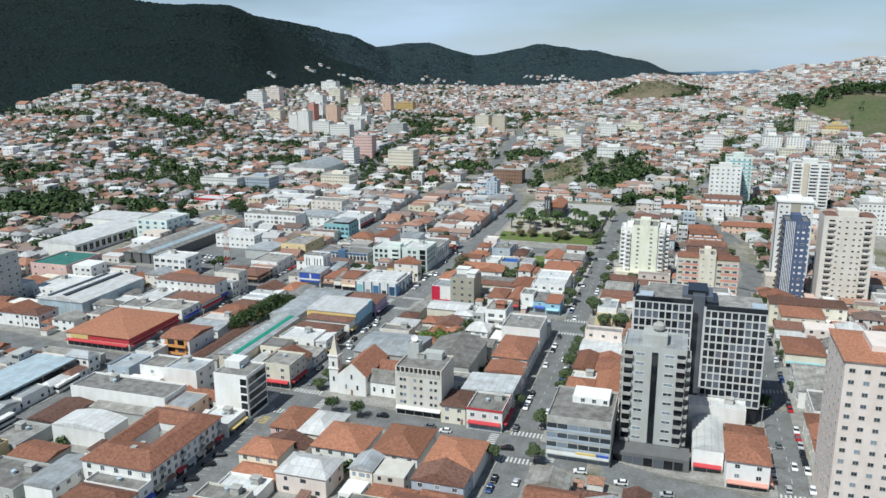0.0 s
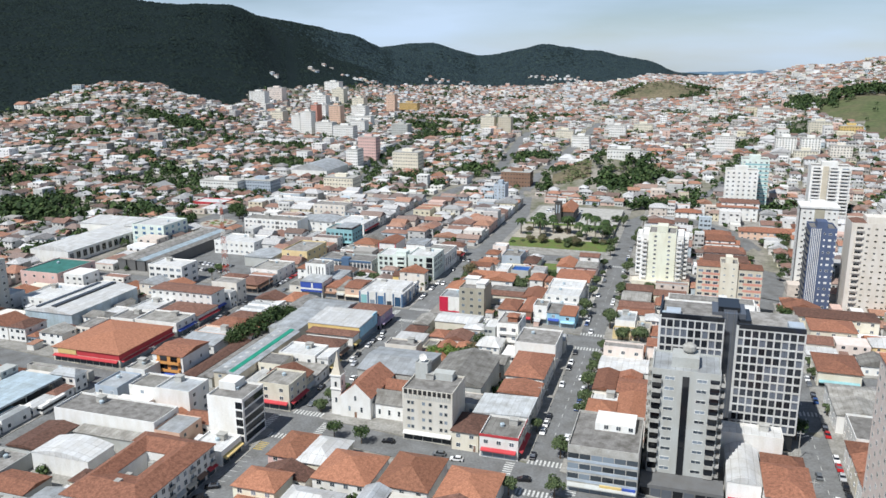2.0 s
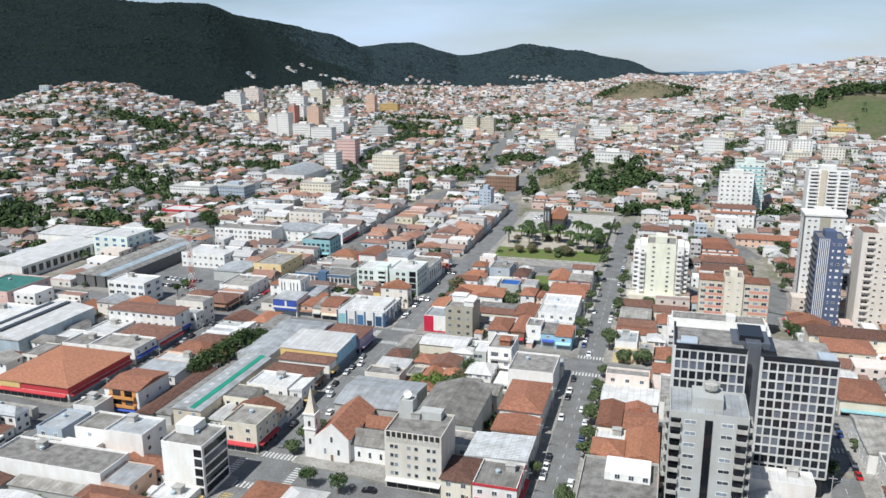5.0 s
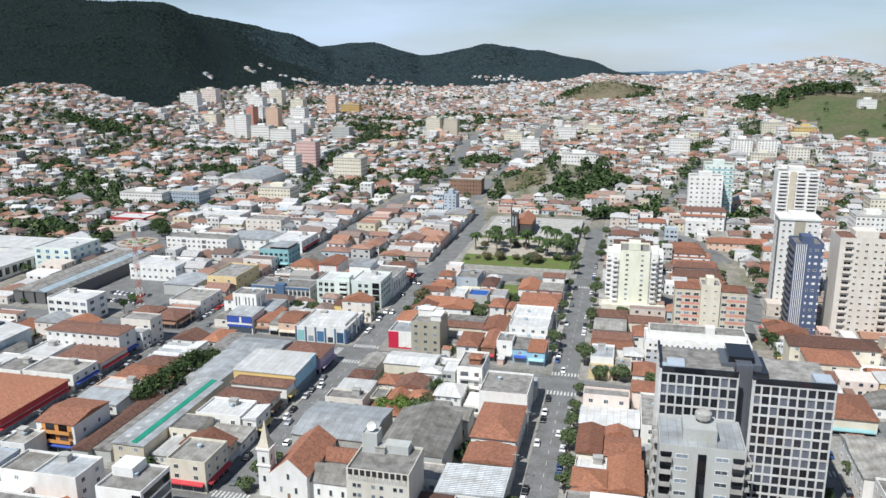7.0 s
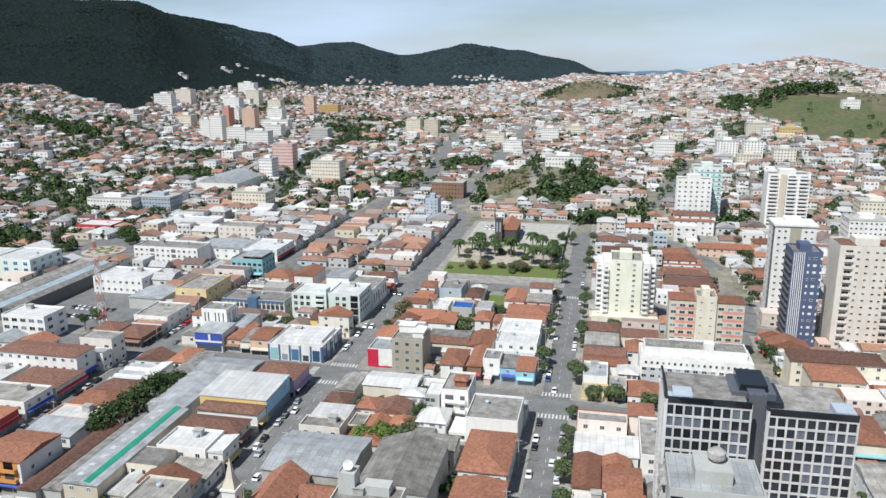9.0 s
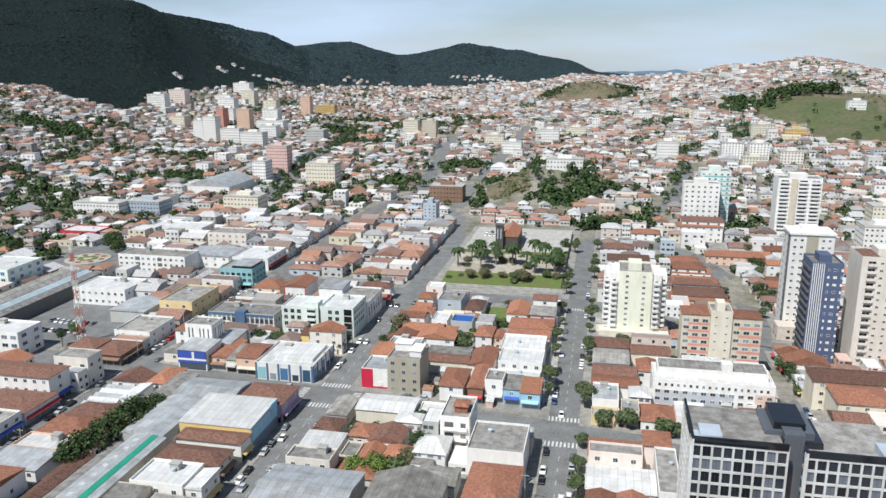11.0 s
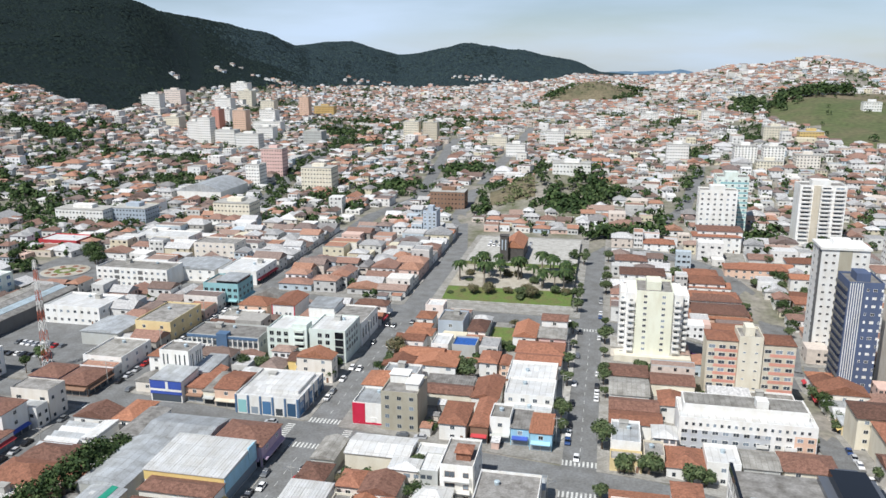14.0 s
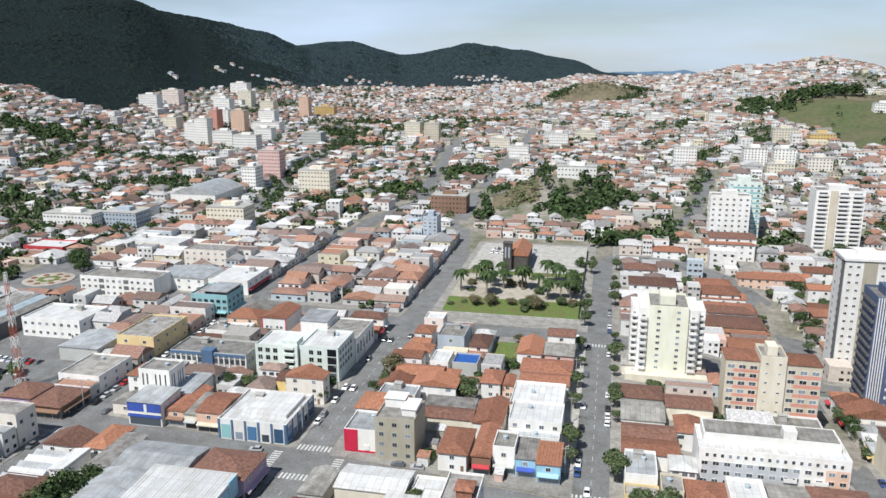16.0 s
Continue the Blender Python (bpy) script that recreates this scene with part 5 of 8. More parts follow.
def balcony_house():
    b, w, d, h = B(-195, 254, -181.5, 271, 10, "gable_u", "white", "terracotta", rise=1.4, shop="s", awning="blue", label="white three-storey house with ochre balcony front", category="house")
    panel(b, w, d, "s", 0.5, 3.4, w - 3, h - 3.6, "orange", "front_panel", 0.08, "ochre front wall")
    for j in range(2):
        panel(b, w, d, "s", -1.8, 4.2 + 3.1 * j, 3.2, 2.2, "glass_black", "window", 0.12)
        panel(b, w, d, "s", 2.8, 4.2 + 3.1 * j, 3.0, 2.2, "glass_black", "window", 0.12)
        part("balcony", balcony_mesh(w - 3.4, 1.1, "orange"), None, b, at=on_face("s", w, d, 0.5, 3.7 + 3.1 * j))
    for x in (-4, 3):
        part("window", window_mesh(1.0, 1.2), None, b, at=on_face("e", w, d, x, 5.6))


balcony_house()
B(-248, 294, -236, 306, 5.5, "flat", "white", "slab", faces="se")
B(-235, 294, -213.5, 308, 6, "flat", "white", "fibre", faces="se", shop="e", awning="blue")
B(-235, 309.5, -213.5, 326, 5, "hip", "white", "terracotta_old", faces="s", shop="e", awning="red", rise=1.6)
B(-250, 309, -237, 326, 5, "flat", "white", "whitesheet", faces="s")
courtyard_block()
# -- station side --
for _u, _c in ((-315, "fibre"), (-308.5, "slab"), (-302, "bluesheet"), (-295.5, "slab")):
    B(_u, 380, _u + 5.4, 462, 6.5, "gable_v", "darkgrey", _c, rise=1.0, label="long station platform roof of ribbed sheet", category="platform roof")
B(-279, 361, -258, 375, 10.5, "flat", "white", "whitesheet", faces="se", cols=5, floors=3, win=(2.6, 1.5), label="white two-storey bus station building", category="station")
B(-379, 381, -351, 441, 7.5, "barrel", "white", "whitesheet", faces="e", win=(3.2, 4.0), floors=1, glass="glass_black", rise=3.0, label="white vaulted hall with dark glazed side", category="hall")
B(-400, 446, -350, 466, 9, "shed_v", "white", "whitesheet", rise=1.5, label="white hall with sloping sheet roof", category="hall")
B(-345, 431, -321, 456, 14, "flat", "mint", "whitesheet", faces="se", floors=4, win=(2.4, 1.8), glass="glass_blue", label="pale green glazed station offices", category="office building")
B(-343, 338, -318.5, 366, 8, "flat", "pink", "greendeck", faces="se", label="pinkish block with green sheet roof", category="building")
B(-334, 284, -313, 302, 26, "flat", "grey", "slab", faces="se", floors=8, label="grey eight-storey apartment block", category="apartment building")
B(-384, 552, -357, 569, 5, "flat", "red", "whitesheet", faces="s", label="low red and white pavilion at the roundabout", category="building")
B(-328, 567, -289, 584, 7, "flat", "white", "whitesheet", faces="se", cols=9)
B(-273, 545, -247, 560, 10, "flat", "ivory", "slab", faces="se", cols=6)
B(-266, 503, -238, 524, 7, "gable_v", "white", "zinc", faces="s", rise=1.2)
B(-235, 502, -213.5, 528, 7, "flat", "white", "whitesheet", faces="se", shop="e", awning="red")
B(-384, 718, -345, 768, 8, "barrel", "white", "zinc", rise=6.0, label="large hall with a pale vaulted roof", category="hall")
B(-311, 306, -292, 330, 6, "flat", "white", "whitesheet", faces="s")
B(-245, 243, -216, 246, 3.2, "flat", "concrete", "slab")


def open_canopy(u0, v0, u1, v1, h, cover, label):
    TAKEN.append((u0, v0, u1, v1))
    w, d = u1 - u0, v1 - v0
    b = thing("bus_shelter", (u0 + u1) / 2, (v0 + v1) / 2, 0.1, label, "bus shelter")
    r = Shape()
    r.box(-w / 2, -d / 2, h, w / 2, d / 2, h + 0.7)
    part("roof", r, cover, b)
    for x in (-w / 2 + 2, 0, w / 2 - 2):
        for y in np.linspace(-d / 2 + 2, d / 2 - 2, 5):
            c = Shape()
            c.tube((x, y, 0), (x, y, h), 0.3, 0.3, 8)
            part("column", c, "concrete", b)
    return b


open_canopy(-237, 176, -218.4, 233, 5.5, "bluesheet", "wide pale blue bus terminal roof on columns")


# ---- towers ----
def tower(u0, v0, u1, v1, h, wall, label, faces="sw", floors=10, win=(1.4, 1.2), cols=0, side_cols=0, base_h=4.0, base="concrete", glass="glass", frame="white", band="", z_floor=0.0, plant=True):
    TAKEN.append((u0, v0, u1, v1))
    cx, cy, w, d = (u0 + u1) / 2, (v0 + v1) / 2, u1 - u0, v1 - v0
    z0 = land(cx, cy) + 0.1
    h = h - z0
    b = thing("apartment_tower", cx, cy, z0, label, "apartment tower")
    s = Shape()
    trough(s, w, d, -0.6, h - 0.1, h + 1.0, 0.25)
    part("wall", s, wall, b)
    r = Shape()
    r.box(-w / 2 + 0.25, -d / 2 + 0.25, h, w / 2 - 0.25, d / 2 - 0.25, h + 0.15)
    part("roof", r, "slab", b)
    if plant:
        p = Shape()
        p.box(-w * 0.22, -d * 0.25, h + 0.15, w * 0.18, d * 0.25, h + 3.4)
        part("plant_room", p, wall, b)
    fh = (h - base_h) / floors
    for f in faces:
        span = w if f in "sn" else d
        n = (cols if f in "sn" else side_cols) or max(2, int(span / 3.0))
        me = window_mesh(win[0], win[1], frame, glass)
        for j in range(floors):
            for i in range(n):
                part("window", me, None, b, at=on_face(f, w, d, (i + 0.5) * span / n - span / 2, base_h + j * fh + (fh - win[1]) * 0.5))
        if band:
            for j in range(floors):
                t = Shape()
                t.box(-span / 2 + 2.6, -0.05, 0, span / 2, 0.0, 1.15)
                part("spandrel", t, band, b, at=on_face(f, w, d, 0, base_h + j * fh - 0.4))
    return b, w, d, h, fh


def balconies(b, w, d, f, xs, floors, z, fh, size, out, mat):
    me = balcony_mesh(size, out, mat)
    for j in range(floors):
        for x in xs:
            part("balcony", me, None, b, at=on_face(f, w, d, x, z + j * fh))


# black glass and concrete grid office tower
def grid_tower(u0, v0, u1, v1, h, floors, cols, side_cols):
    TAKEN.append((u0, v0, u1, v1))
    w, d = u1 - u0, v1 - v0
    b = thing("office_tower", (u0 + u1) / 2, (v0 + v1) / 2, 0.1, "office tower with pale concrete grid over black glass", "office tower")
    s = Shape()
    s.box(-w / 2 + 0.5, -d / 2 + 0.5, -0.6, w / 2 - 0.5, d / 2 - 0.5, h)
    part("core", s, "glass_black", b, "black glazed core")
    r = Shape()
    r.box(-w / 2 + 0.4, -d / 2 + 0.4, h, w / 2 - 0.4, d / 2 - 0.4, h + 0.2)
    part("roof", r, "slab", b)
    a = Shape()
    a.box(-w / 2 - 0.1, -d / 2 - 0.1, h + 0.25, w / 2 + 0.1, -d / 2 + 0.5, h + 1.7)
    a.box(-w / 2 - 0.1, -d / 2 + 0.5, h + 0.25, -w / 2 + 0.5, d / 2, h + 1.7)
    part("attic", a, "glass_black", b, "black glazed attic band")
    z0 = 5.0
    fh = (h - z0) / floors
    for f, n in (("s", cols), ("w", side_cols)):
        span = w if f == "s" else d
        pw = span / n
        for j in range(floors + 1):
            t = Shape()
            t.box(-span / 2, 0.0, -0.27, span / 2, 0.5, 0.27)
            part("floor_band", t, "grid_concrete", b, at=on_face(f, w, d, 0, z0 + j * fh))
        for i in range(n + 1):
            t = Shape()
            t.box(-0.22, -0.06, 0, 0.22, 0.5, h - z0 + (1.2 if i in (0, n) else 0))
            part("pilaster", t, "grid_concrete", b, at=on_face(f, w, d, -span / 2 + i * pw, z0))
        me = window_mesh(pw - 0.5, fh - 0.62, "black_frame", "glass_office")
        for j in range(floors):
            for i in range(n):
                part("window", me, None, b, at=on_face(f, w - 0.6, d - 0.6, -span / 2 + (i + 0.5) * pw, z0 + j * fh + 0.31))
    return b


MAT["glass_office"] = glass_dark("office_glass", (0.026, 0.03, 0.038), 0.06)
MAT["black_frame"] = surface("black_frame", (0.02, 0.02, 0.022), 0.4, stain=0.1, grain=0.05, vary=0, bump=0)
MAT["grid_concrete"] = surface("grid_concrete", (0.64, 0.64, 0.63), 0.8, stain=0.2, grain=0.08, vary=0.1, bump=0.1)
grid_tower(-10.0, 262, 9.0, 281, 40, 12, 9, 7)
grid_tower(13.0, 264, 32.4, 283, 38, 12, 9, 5)
core = thing("office_tower", 11.0, 274, 0.1, "black glass stair shaft joining two office towers", "office tower")
s = Shape()
s.box(-2.0, -8, -0.6, 2.0, 8, 42)
part("shaft", s, "glass_black", core)
for _i, _w in enumerate((7.0, 5.4, 3.6)):
    s = Shape()
    s.box(-_w, -6 + _i, 38 + 1.6 * _i, _w - 0.8, 6, 39.6 + 1.6 * _i)
    part("stepped_head", s, "glass_black", core)
for _x, _y, _z in ((-17.0, -10.5, 40), (19.0, -8.5, 38)):
    s = Shape()
    s.box(_x - 2.2, _y - 0.5, _z - 3.5, _x + 2.2, _y + 5, _z + 1.8)
    part("corner_head", s, "bluegrey", core)
for _k in range(4):
    s = Shape()
    s.box(-20.6, -11.6 + 1.1 * _k, 40.2 + 0.1 * _k, -17.6, -10.7 + 1.1 * _k, 41.5 - 0.15 * _k)
    part("louvre_unit", s, "bluesheet", core, "pale blue stepped roof unit")
for _x in (-1.0, 1.0):
    s = Shape()
    s.box(_x - 0.06, -8.12, 0, _x + 0.06, -8.0, 43)
    part("mullion", s, "darkgrey", core)
# grey residential tower
gt, gw, gd, gh, gf = tower(-10.5, 234, 8, 249, 33.5, "grey", "grey rendered residential tower with corner balconies", "", 10, (2.3, 0.9), 4, base_h=4)
for j in range(10):
    for _x in (-4.3, 4.3):
        part("window", window_mesh(2.6, 0.9, "white", "glass"), None, gt, at=on_face("s", gw, gd, _x, 5.1 + j * gf))
balconies(gt, gw, gd, "e", (-5.5, -1.5), 10, 4.4, gf, 3.0, 1.3, "concrete")
balconies(gt, gw, gd, "w", (-5.5, -1.5), 10, 4.4, gf, 3.0, 1.3, "concrete")
# flat black panels imitate the shade of recessed corners behind the balconies
for _sx in (-1, 1):
    s = Shape()
    s.box(-1.25, -0.06, 0, 1.25, 0.02, gh - 5.0)
    part("corner_bay", s, "glass_black", gt, "flat black panel standing in for a shaded corner recess", at=on_face("s", gw, gd, _sx * (gw / 2 - 1.5), 4.2))
balconies(gt, gw, gd, "s", (-gw / 2 + 1.5, gw / 2 - 1.5), 10, 4.4, gf, 2.5, 1.0, "concrete")
s = Shape()
s.box(-0.9, -7.75, 3, 0.9, -7.45, 34.2)
part("stair_strip", s, "glass_black", gt, "dark glazed stair strip")
s = Shape()
s.box(-gw / 2 + 0.3, -gd / 2 + 0.3, gh + 0.16, gw / 2 - 0.3, gd / 2 - 0.3, gh + 0.5)
part("sheet_roof", s, "zinc", gt)
s = Shape()
s.tube((0.5, 1, gh + 3.6), (0.5, 1, gh + 4.4), 1.1, 1.9, 12)
s.tube((0.5, 1, gh + 4.4), (0.5, 1, gh + 5.6), 1.9, 1.9, 12)
s.tube((0.5, 1, gh + 5.6), (0.5, 1, gh + 6.4), 1.9, 0.8, 12)
part("water_tank", s, "concrete", gt, "round concrete water tank")
for _x in range(-9, 10, 3):
    s = Shape()
    s.box(_x - 1.3, -15.6, 0.4, _x + 1.3, -15.45, 3.0)
    part("shop_window", s, "glass_black", gt)
s = Shape()
s.box(-10.5, -15.5, -0.5, 12, -7.6, 4.0)
part("podium", s, "darkgrey", gt, "dark shop podium")
# pale pink tower at the eastern street
pt, pw_, pd_, ph_, pf_ = tower(45.5, 208, 70, 232, 45, "rose", "pale pink apartment tower with orange tile cap", "sw", 13, (1.3, 1.0), 7, 5, base_h=4, frame="grey")
s = Shape()
hip_roof(s, pw_ + 0.4, pd_ + 0.4, ph_ + 1.05, 1.6, 0.3)
part("tile_cap", s, "terracotta_new", pt)
# cream yellow tower with curved balconies
bt, bw, bd, bh, bf = tower(-22.4, 438, -8.4, 456, 27.3, "lemon", "pale cream ten-storey tower with stacked corner balconies", "s", 10, (1.2, 0.9), 2, base_h=4.5)
for _sx in (-1, 1):
    for _k, (_x0, _x1, _y0) in enumerate(((7.0, 10.8, 1.0), (10.8, 13.3, 4.0))):
        s = Shape()
        trough(s, _x1 - _x0 + 0.02, 18 - _y0 - 1.5 * _k, -0.6, bh - 1.2 - 0.8 * _k, bh - 0.4 - 0.8 * _k, 0.25)
        s.v = [(_sx * (_x0 + _x1) / 2 + x, y + _y0 / 2 - 0.75 * _k, z) for x, y, z in s.v]
        part("wing", s, "white", bt, "white balcony wing")
    for j in range(9):
        for _x, _y, _w in ((8.8, 1.0 - 9.0, 2.6), (12.0, 4.0 - 9.0, 2.2)):
            part("balcony", balcony_mesh(_w, 1.5, "white"), None, bt, at=pose(_sx * _x, _y, 5.0 + j * bf))
            part("window", window_mesh(1.1, 1.2, "white", "glass"), None, bt, at=pose(_sx * _x, _y, 5.1 + j * bf))
s = Shape()
s.box(-14.5, -12, -1.5, 15, 9.2, 3.4)
part("podium", s, "cream", bt)
# salmon-banded apartment house
hotel_l = tower(2.8, 419, 13.6, 430, 16, "beige", "apartment house with salmon spandrel bands", "s", 7, (2.2, 1.3), 3, base_h=1, band="salmon", plant=False)
tower(13.7, 418, 22, 430, 18.3, "cream", "cream stair block between apartment wings", "s", 7, (0.9, 0.5), 2, base_h=2)
hotel_r = tower(22.1, 419, 33.4, 430, 15.5, "beige", "apartment house with salmon spandrel bands", "s", 7, (2.2, 1.3), 3, base_h=1, band="salmon", plant=False)
for _b, _w, _d, _h, _f in (hotel_l, hotel_r):
    s = Shape()
    hip_roof(s, _w, _d, _h + 1.05, 1.3, 0.3)
    part("tile_roof", s, "terracotta", _b)
# towers past the eastern street
nt, nw, nd, nh, nf = tower(56.6, 448, 69, 464, 32.5, "navy", "slate blue tower with pale vertical stripes", "", 13, base_h=4)
for j in range(13):
    for _x in (0.6, 3.2, 5.8):
        # two panes in three are painted white to imitate reflected light
        part("window", window_mesh(1.3 if _x == 3.2 else 0.6, 0.9, "white", "white" if (2 * j + int(_x)) % 3 else "glass"), None, nt, at=on_face("s", nw, nd, _x, 4.8 + j * nf))
    for _y in (-6, -3, 0, 3, 6):
        part("balcony", balcony_mesh(2.2, 0.8, "darkgrey"), None, nt, at=on_face("w", nw, nd, _y, 4.4 + j * nf))
for i in range(6):
    s = Shape()
    s.box(-0.16, -0.14, 3.5, 0.16, 0.01, nh + 0.6)
    part("stripe", s, "white", nt, at=on_face("s", nw, nd, -5.6 + 0.85 * i, 0))
ct, cw, cd, ch, cf = tower(75, 446, 100, 464, 36.5, "ivory", "tall cream apartment tower with tiled cap and balconies", "", 14, base_h=4)
for j in range(14):
    for _x in (-8.6, 8.6):
        part("balcony", balcony_mesh(3.4, 0.9, "ivory"), None, ct, at=on_face("s", cw, cd, _x, 4.3 + j * cf))
        part("window", window_mesh(2.8, 1.5, "beige", "glass_black"), None, ct, at=on_face("s", cw, cd, _x, 4.6 + j * cf))
    for _x in (-4.8, -1.2, 2.6, 5.4):
        part("window", window_mesh(1.1, 0.8, "cream", "glass_black"), None, ct, at=on_face("s", cw, cd, _x, 5.0 + j * cf))
for _x in (-9, 9):
    s = Shape()
    k = Shape()
    hip_roof(k, 6.5, 12, ch + 1.0, 1.2, 0.2)
    s.v, s.f, s.s = [(x + _x, y - 2, z) for x, y, z in k.v], k.f, k.s
    part("tile_cap", s, "terracotta_old", ct)
wt, ww, wd, wh, wf = tower(56.7, 490.5, 76, 506, 35.5, "white", "tall white apartment tower with paired windows and dark side", "", 13, base_h=6)
for j in range(13):
    for _x in (-7.6, -4.6, 4.8, 7.6):
        part("window", window_mesh(1.1, 0.9, "white", "glass_black"), None, wt, at=on_face("s", ww, wd, _x, 6.6 + j * wf))
    for _y in (-4, 3):
        part("window", window_mesh(1.6, 1.2, "grey", "glass"), None, wt, at=on_face("w", ww, wd, _y, 6.6 + j * wf))
s = Shape()
s.box(-2.6, -wd / 2 - 0.12, 4, 2.6, -wd / 2 + 0.02, wh)
part("stair_panel", s, "taupe", wt, "brown-grey recessed stair panel")
s = Shape()
s.box(-ww / 2 - 0.15, -wd / 2 + 0.6, 1, -ww / 2 + 0.01, -wd / 2 + 4.4, wh + 0.6)
part("side_panel", s, "darkgrey", wt, "dark grey side panel")
s = Shape()
s.box(-ww / 2 - 0.6, -wd / 2 - 0.6, wh + 0.3, ww / 2 + 0.6, wd / 2 + 0.6, wh + 1.3)
part("cornice", s, "white", wt)
rt, rw, rd, rh, rf = tower(81, 648, 108, 664, 38, "white", "white apartment tower with long balconies and beige fin", "", 13)
for j in range(13):
    for _x in (-9.5, 2.0, 9.5):
        part("balcony", balcony_mesh(5.6, 1.0, "white"), None, rt, at=on_face("s", rw, rd, _x, 4.3 + j * rf))
        part("window", window_mesh(4.6, 1.6, "white", "glass"), None, rt, at=on_face("s", rw, rd, _x, 4.5 + j * rf))
s = Shape()
s.box(-5.6, -rd / 2 - 1.2, 0, -1.8, -rd / 2, rh + 0.8)
part("fin", s, "beige", rt, "beige stair fin")
tower(22.3, 651, 45.5, 663, 32.5, "white", "white apartment tower with dark square windows", "sw", 8, (1.3, 1.1), 6, 4)
tower(34, 666, 54, 682, 39, "mint", "pale green and white apartment tower", "sw", 10, (1.4, 1.1), 5, 4, band="teal")
tower(-152, 622, -143, 634, 18, "bluegrey", "slim grey apartment block", "s", 6, (1.3, 1.1), 3)


# ---- ordinary houses that fill the blocks ----
def clear(u0, v0, u1, v1):
    return not any(u0 < b[2] + 0.4 and u1 > b[0] - 0.4 and v0 < b[3] + 0.4 and v1 > b[1] - 0.4 for b in TAKEN)


TAKEN += [(-130, 244, -89, 264), (8, 255, 33, 262), (-12, 215, 10, 234), (-34, 424, 2, 437), (-33, 455, 2, 460), (34, 455, 52, 480), (-346, 478, -302, 534), (-292, 376, -234, 414), (-294, 414, -250, 436), (-294, 436, -286, 480)]
for _p, _q in zip(CURVE, CURVE[1:]):
    for _i in range(4):
        _x, _y = _p[0] + (_q[0] - _p[0]) * _i / 4, _p[1] + (_q[1] - _p[1]) * _i / 4
        TAKEN.append((_x - 6, _y - 6, _x + 6, _y + 6))
TAKEN.append((-114, 482, -49, 640))
TAKEN.append((-82.6, 438, -71.2, 464))
rnd = random.Random(11)
PAINTS = ["white"] * 14 + ["ivory"] * 4 + ["cream"] * 2 + ["beige", "grey", "peach", "rose", "rose", "straw", "bluegrey", "stucco", "stucco", "ivory"]


LOTS = []


def fill(a, b, lo, hi, seed, single):
    """Rows of lots from both street fronts of a block towards its middle."""
    r = random.Random(seed)
    for side in (0, 1):
        v = lo + 0.5
        while v < hi - 6:
            dep = r.uniform(8, 13)
            u = 0.0
            half = (b - a) / 2
            while u < half - 4:
                w = r.uniform(9, 16) if u else r.uniform(10, 18)
                w = min(w, half - u)
                x0, x1 = (a + u, a + u + w) if side == 0 else (b - u - w, b - u)
                y0, y1 = v, min(hi - 0.5, v + dep - r.uniform(0.2, 1.2))
                for _ in range(5):
                    if clear(x0, y0, x1, y1):
                        break
                    for t in TAKEN:
                        if x0 < t[2] + 0.4 and x1 > t[0] - 0.4 and y0 < t[3] + 0.4 and y1 > t[1] - 0.4:
                            cut = [(t[0] - 0.5 - x0, 0), (x1 - t[2] - 0.5, 1), (t[1] - 0.5 - y0, 2), (y1 - t[3] - 0.5, 3)]
                            k = max(cut)[1]
                            x1 = t[0] - 0.5 if k == 0 else x1
                            x0 = t[2] + 0.5 if k == 1 else x0
                            y1 = t[1] - 0.5 if k == 2 else y1
                            y0 = t[3] + 0.5 if k == 3 else y0
                            break
                if x1 - x0 > 4.5 and y1 - y0 > 4.5 and clear(x0, y0, x1, y1) and r.random() < (0.97 if u == 0 else 0.8):
                    kind = r.random()
                    h = r.choice((3.4, 3.8, 4.4, 6.2, 6.6, 7.0)) if u == 0 else r.choice((3.2, 3.6, 4.0, 5.8, 6.4))
                    if r.random() < 0.05 and a < 30:
                        h = r.uniform(8.5, 10.5)
                    h += land((x0 + x1) / 2, (y0 + y1) / 2) if u == 0 and single else 0.0
                    if u > 0 or not single:
                        LOTS.append((x0, y0, x1, y1, h, kind))
                        TAKEN.append((x0, y0, x1, y1))
                    else:
                        face = "e" if side == 1 else "w"
                        seen = (face == "e") == (x0 < -30)
                        faces = "s" + face if seen else "s"
                        paint = r.choice(PAINTS)
                        shop = face if seen and r.random() < 0.45 else ""
                        aw = r.choice(("blue", "red", "white", "grey", "brown", "yellow", "green"))
                        if kind < 0.5:
                            building(x0, y0, x1, y1, h, r.choice(("hip", "gable_u", "gable_v")), paint, r.choice(("terracotta", "terracotta", "terracotta_old", "terracotta_old", "terracotta_new")), faces, shop=shop, awning=aw)
                        elif kind < 0.75:
                            building(x0, y0, x1, y1, h, r.choice(("gable_u", "gable_v", "shed_u", "shed_v")), paint, r.choice(("fibre", "fibre", "zinc", "whitesheet")), faces, shop=shop, awning=aw)
                        else:
                            building(x0, y0, x1, y1, h, "flat", paint, r.choice(("slab", "fibre", "whitesheet")), faces, shop=shop, awning=aw)
                u += w + r.uniform(0.3, 2.5)
            v += dep


seed = 0
for i in range(0, len(EDGES), 2):
    a, b = EDGES[i], EDGES[i + 1]
    m = (a + b) / 2
    for lo, hi in ((150, min(cross1(a), cross1(b)) - 8), (max(cross1(a), cross1(b)) + 8, min(cross2(a), cross2(b)) - 8), (max(cross2(a), cross2(b)) + 8, min(cross3(a), cross3(b)) - 8), (max(cross3(a), cross3(b)) + 8, 640)):
        seed += 1
        fill(a + 0.3, min(b, 120) - 0.3, lo, hi, seed, a > -220 and lo < 470)


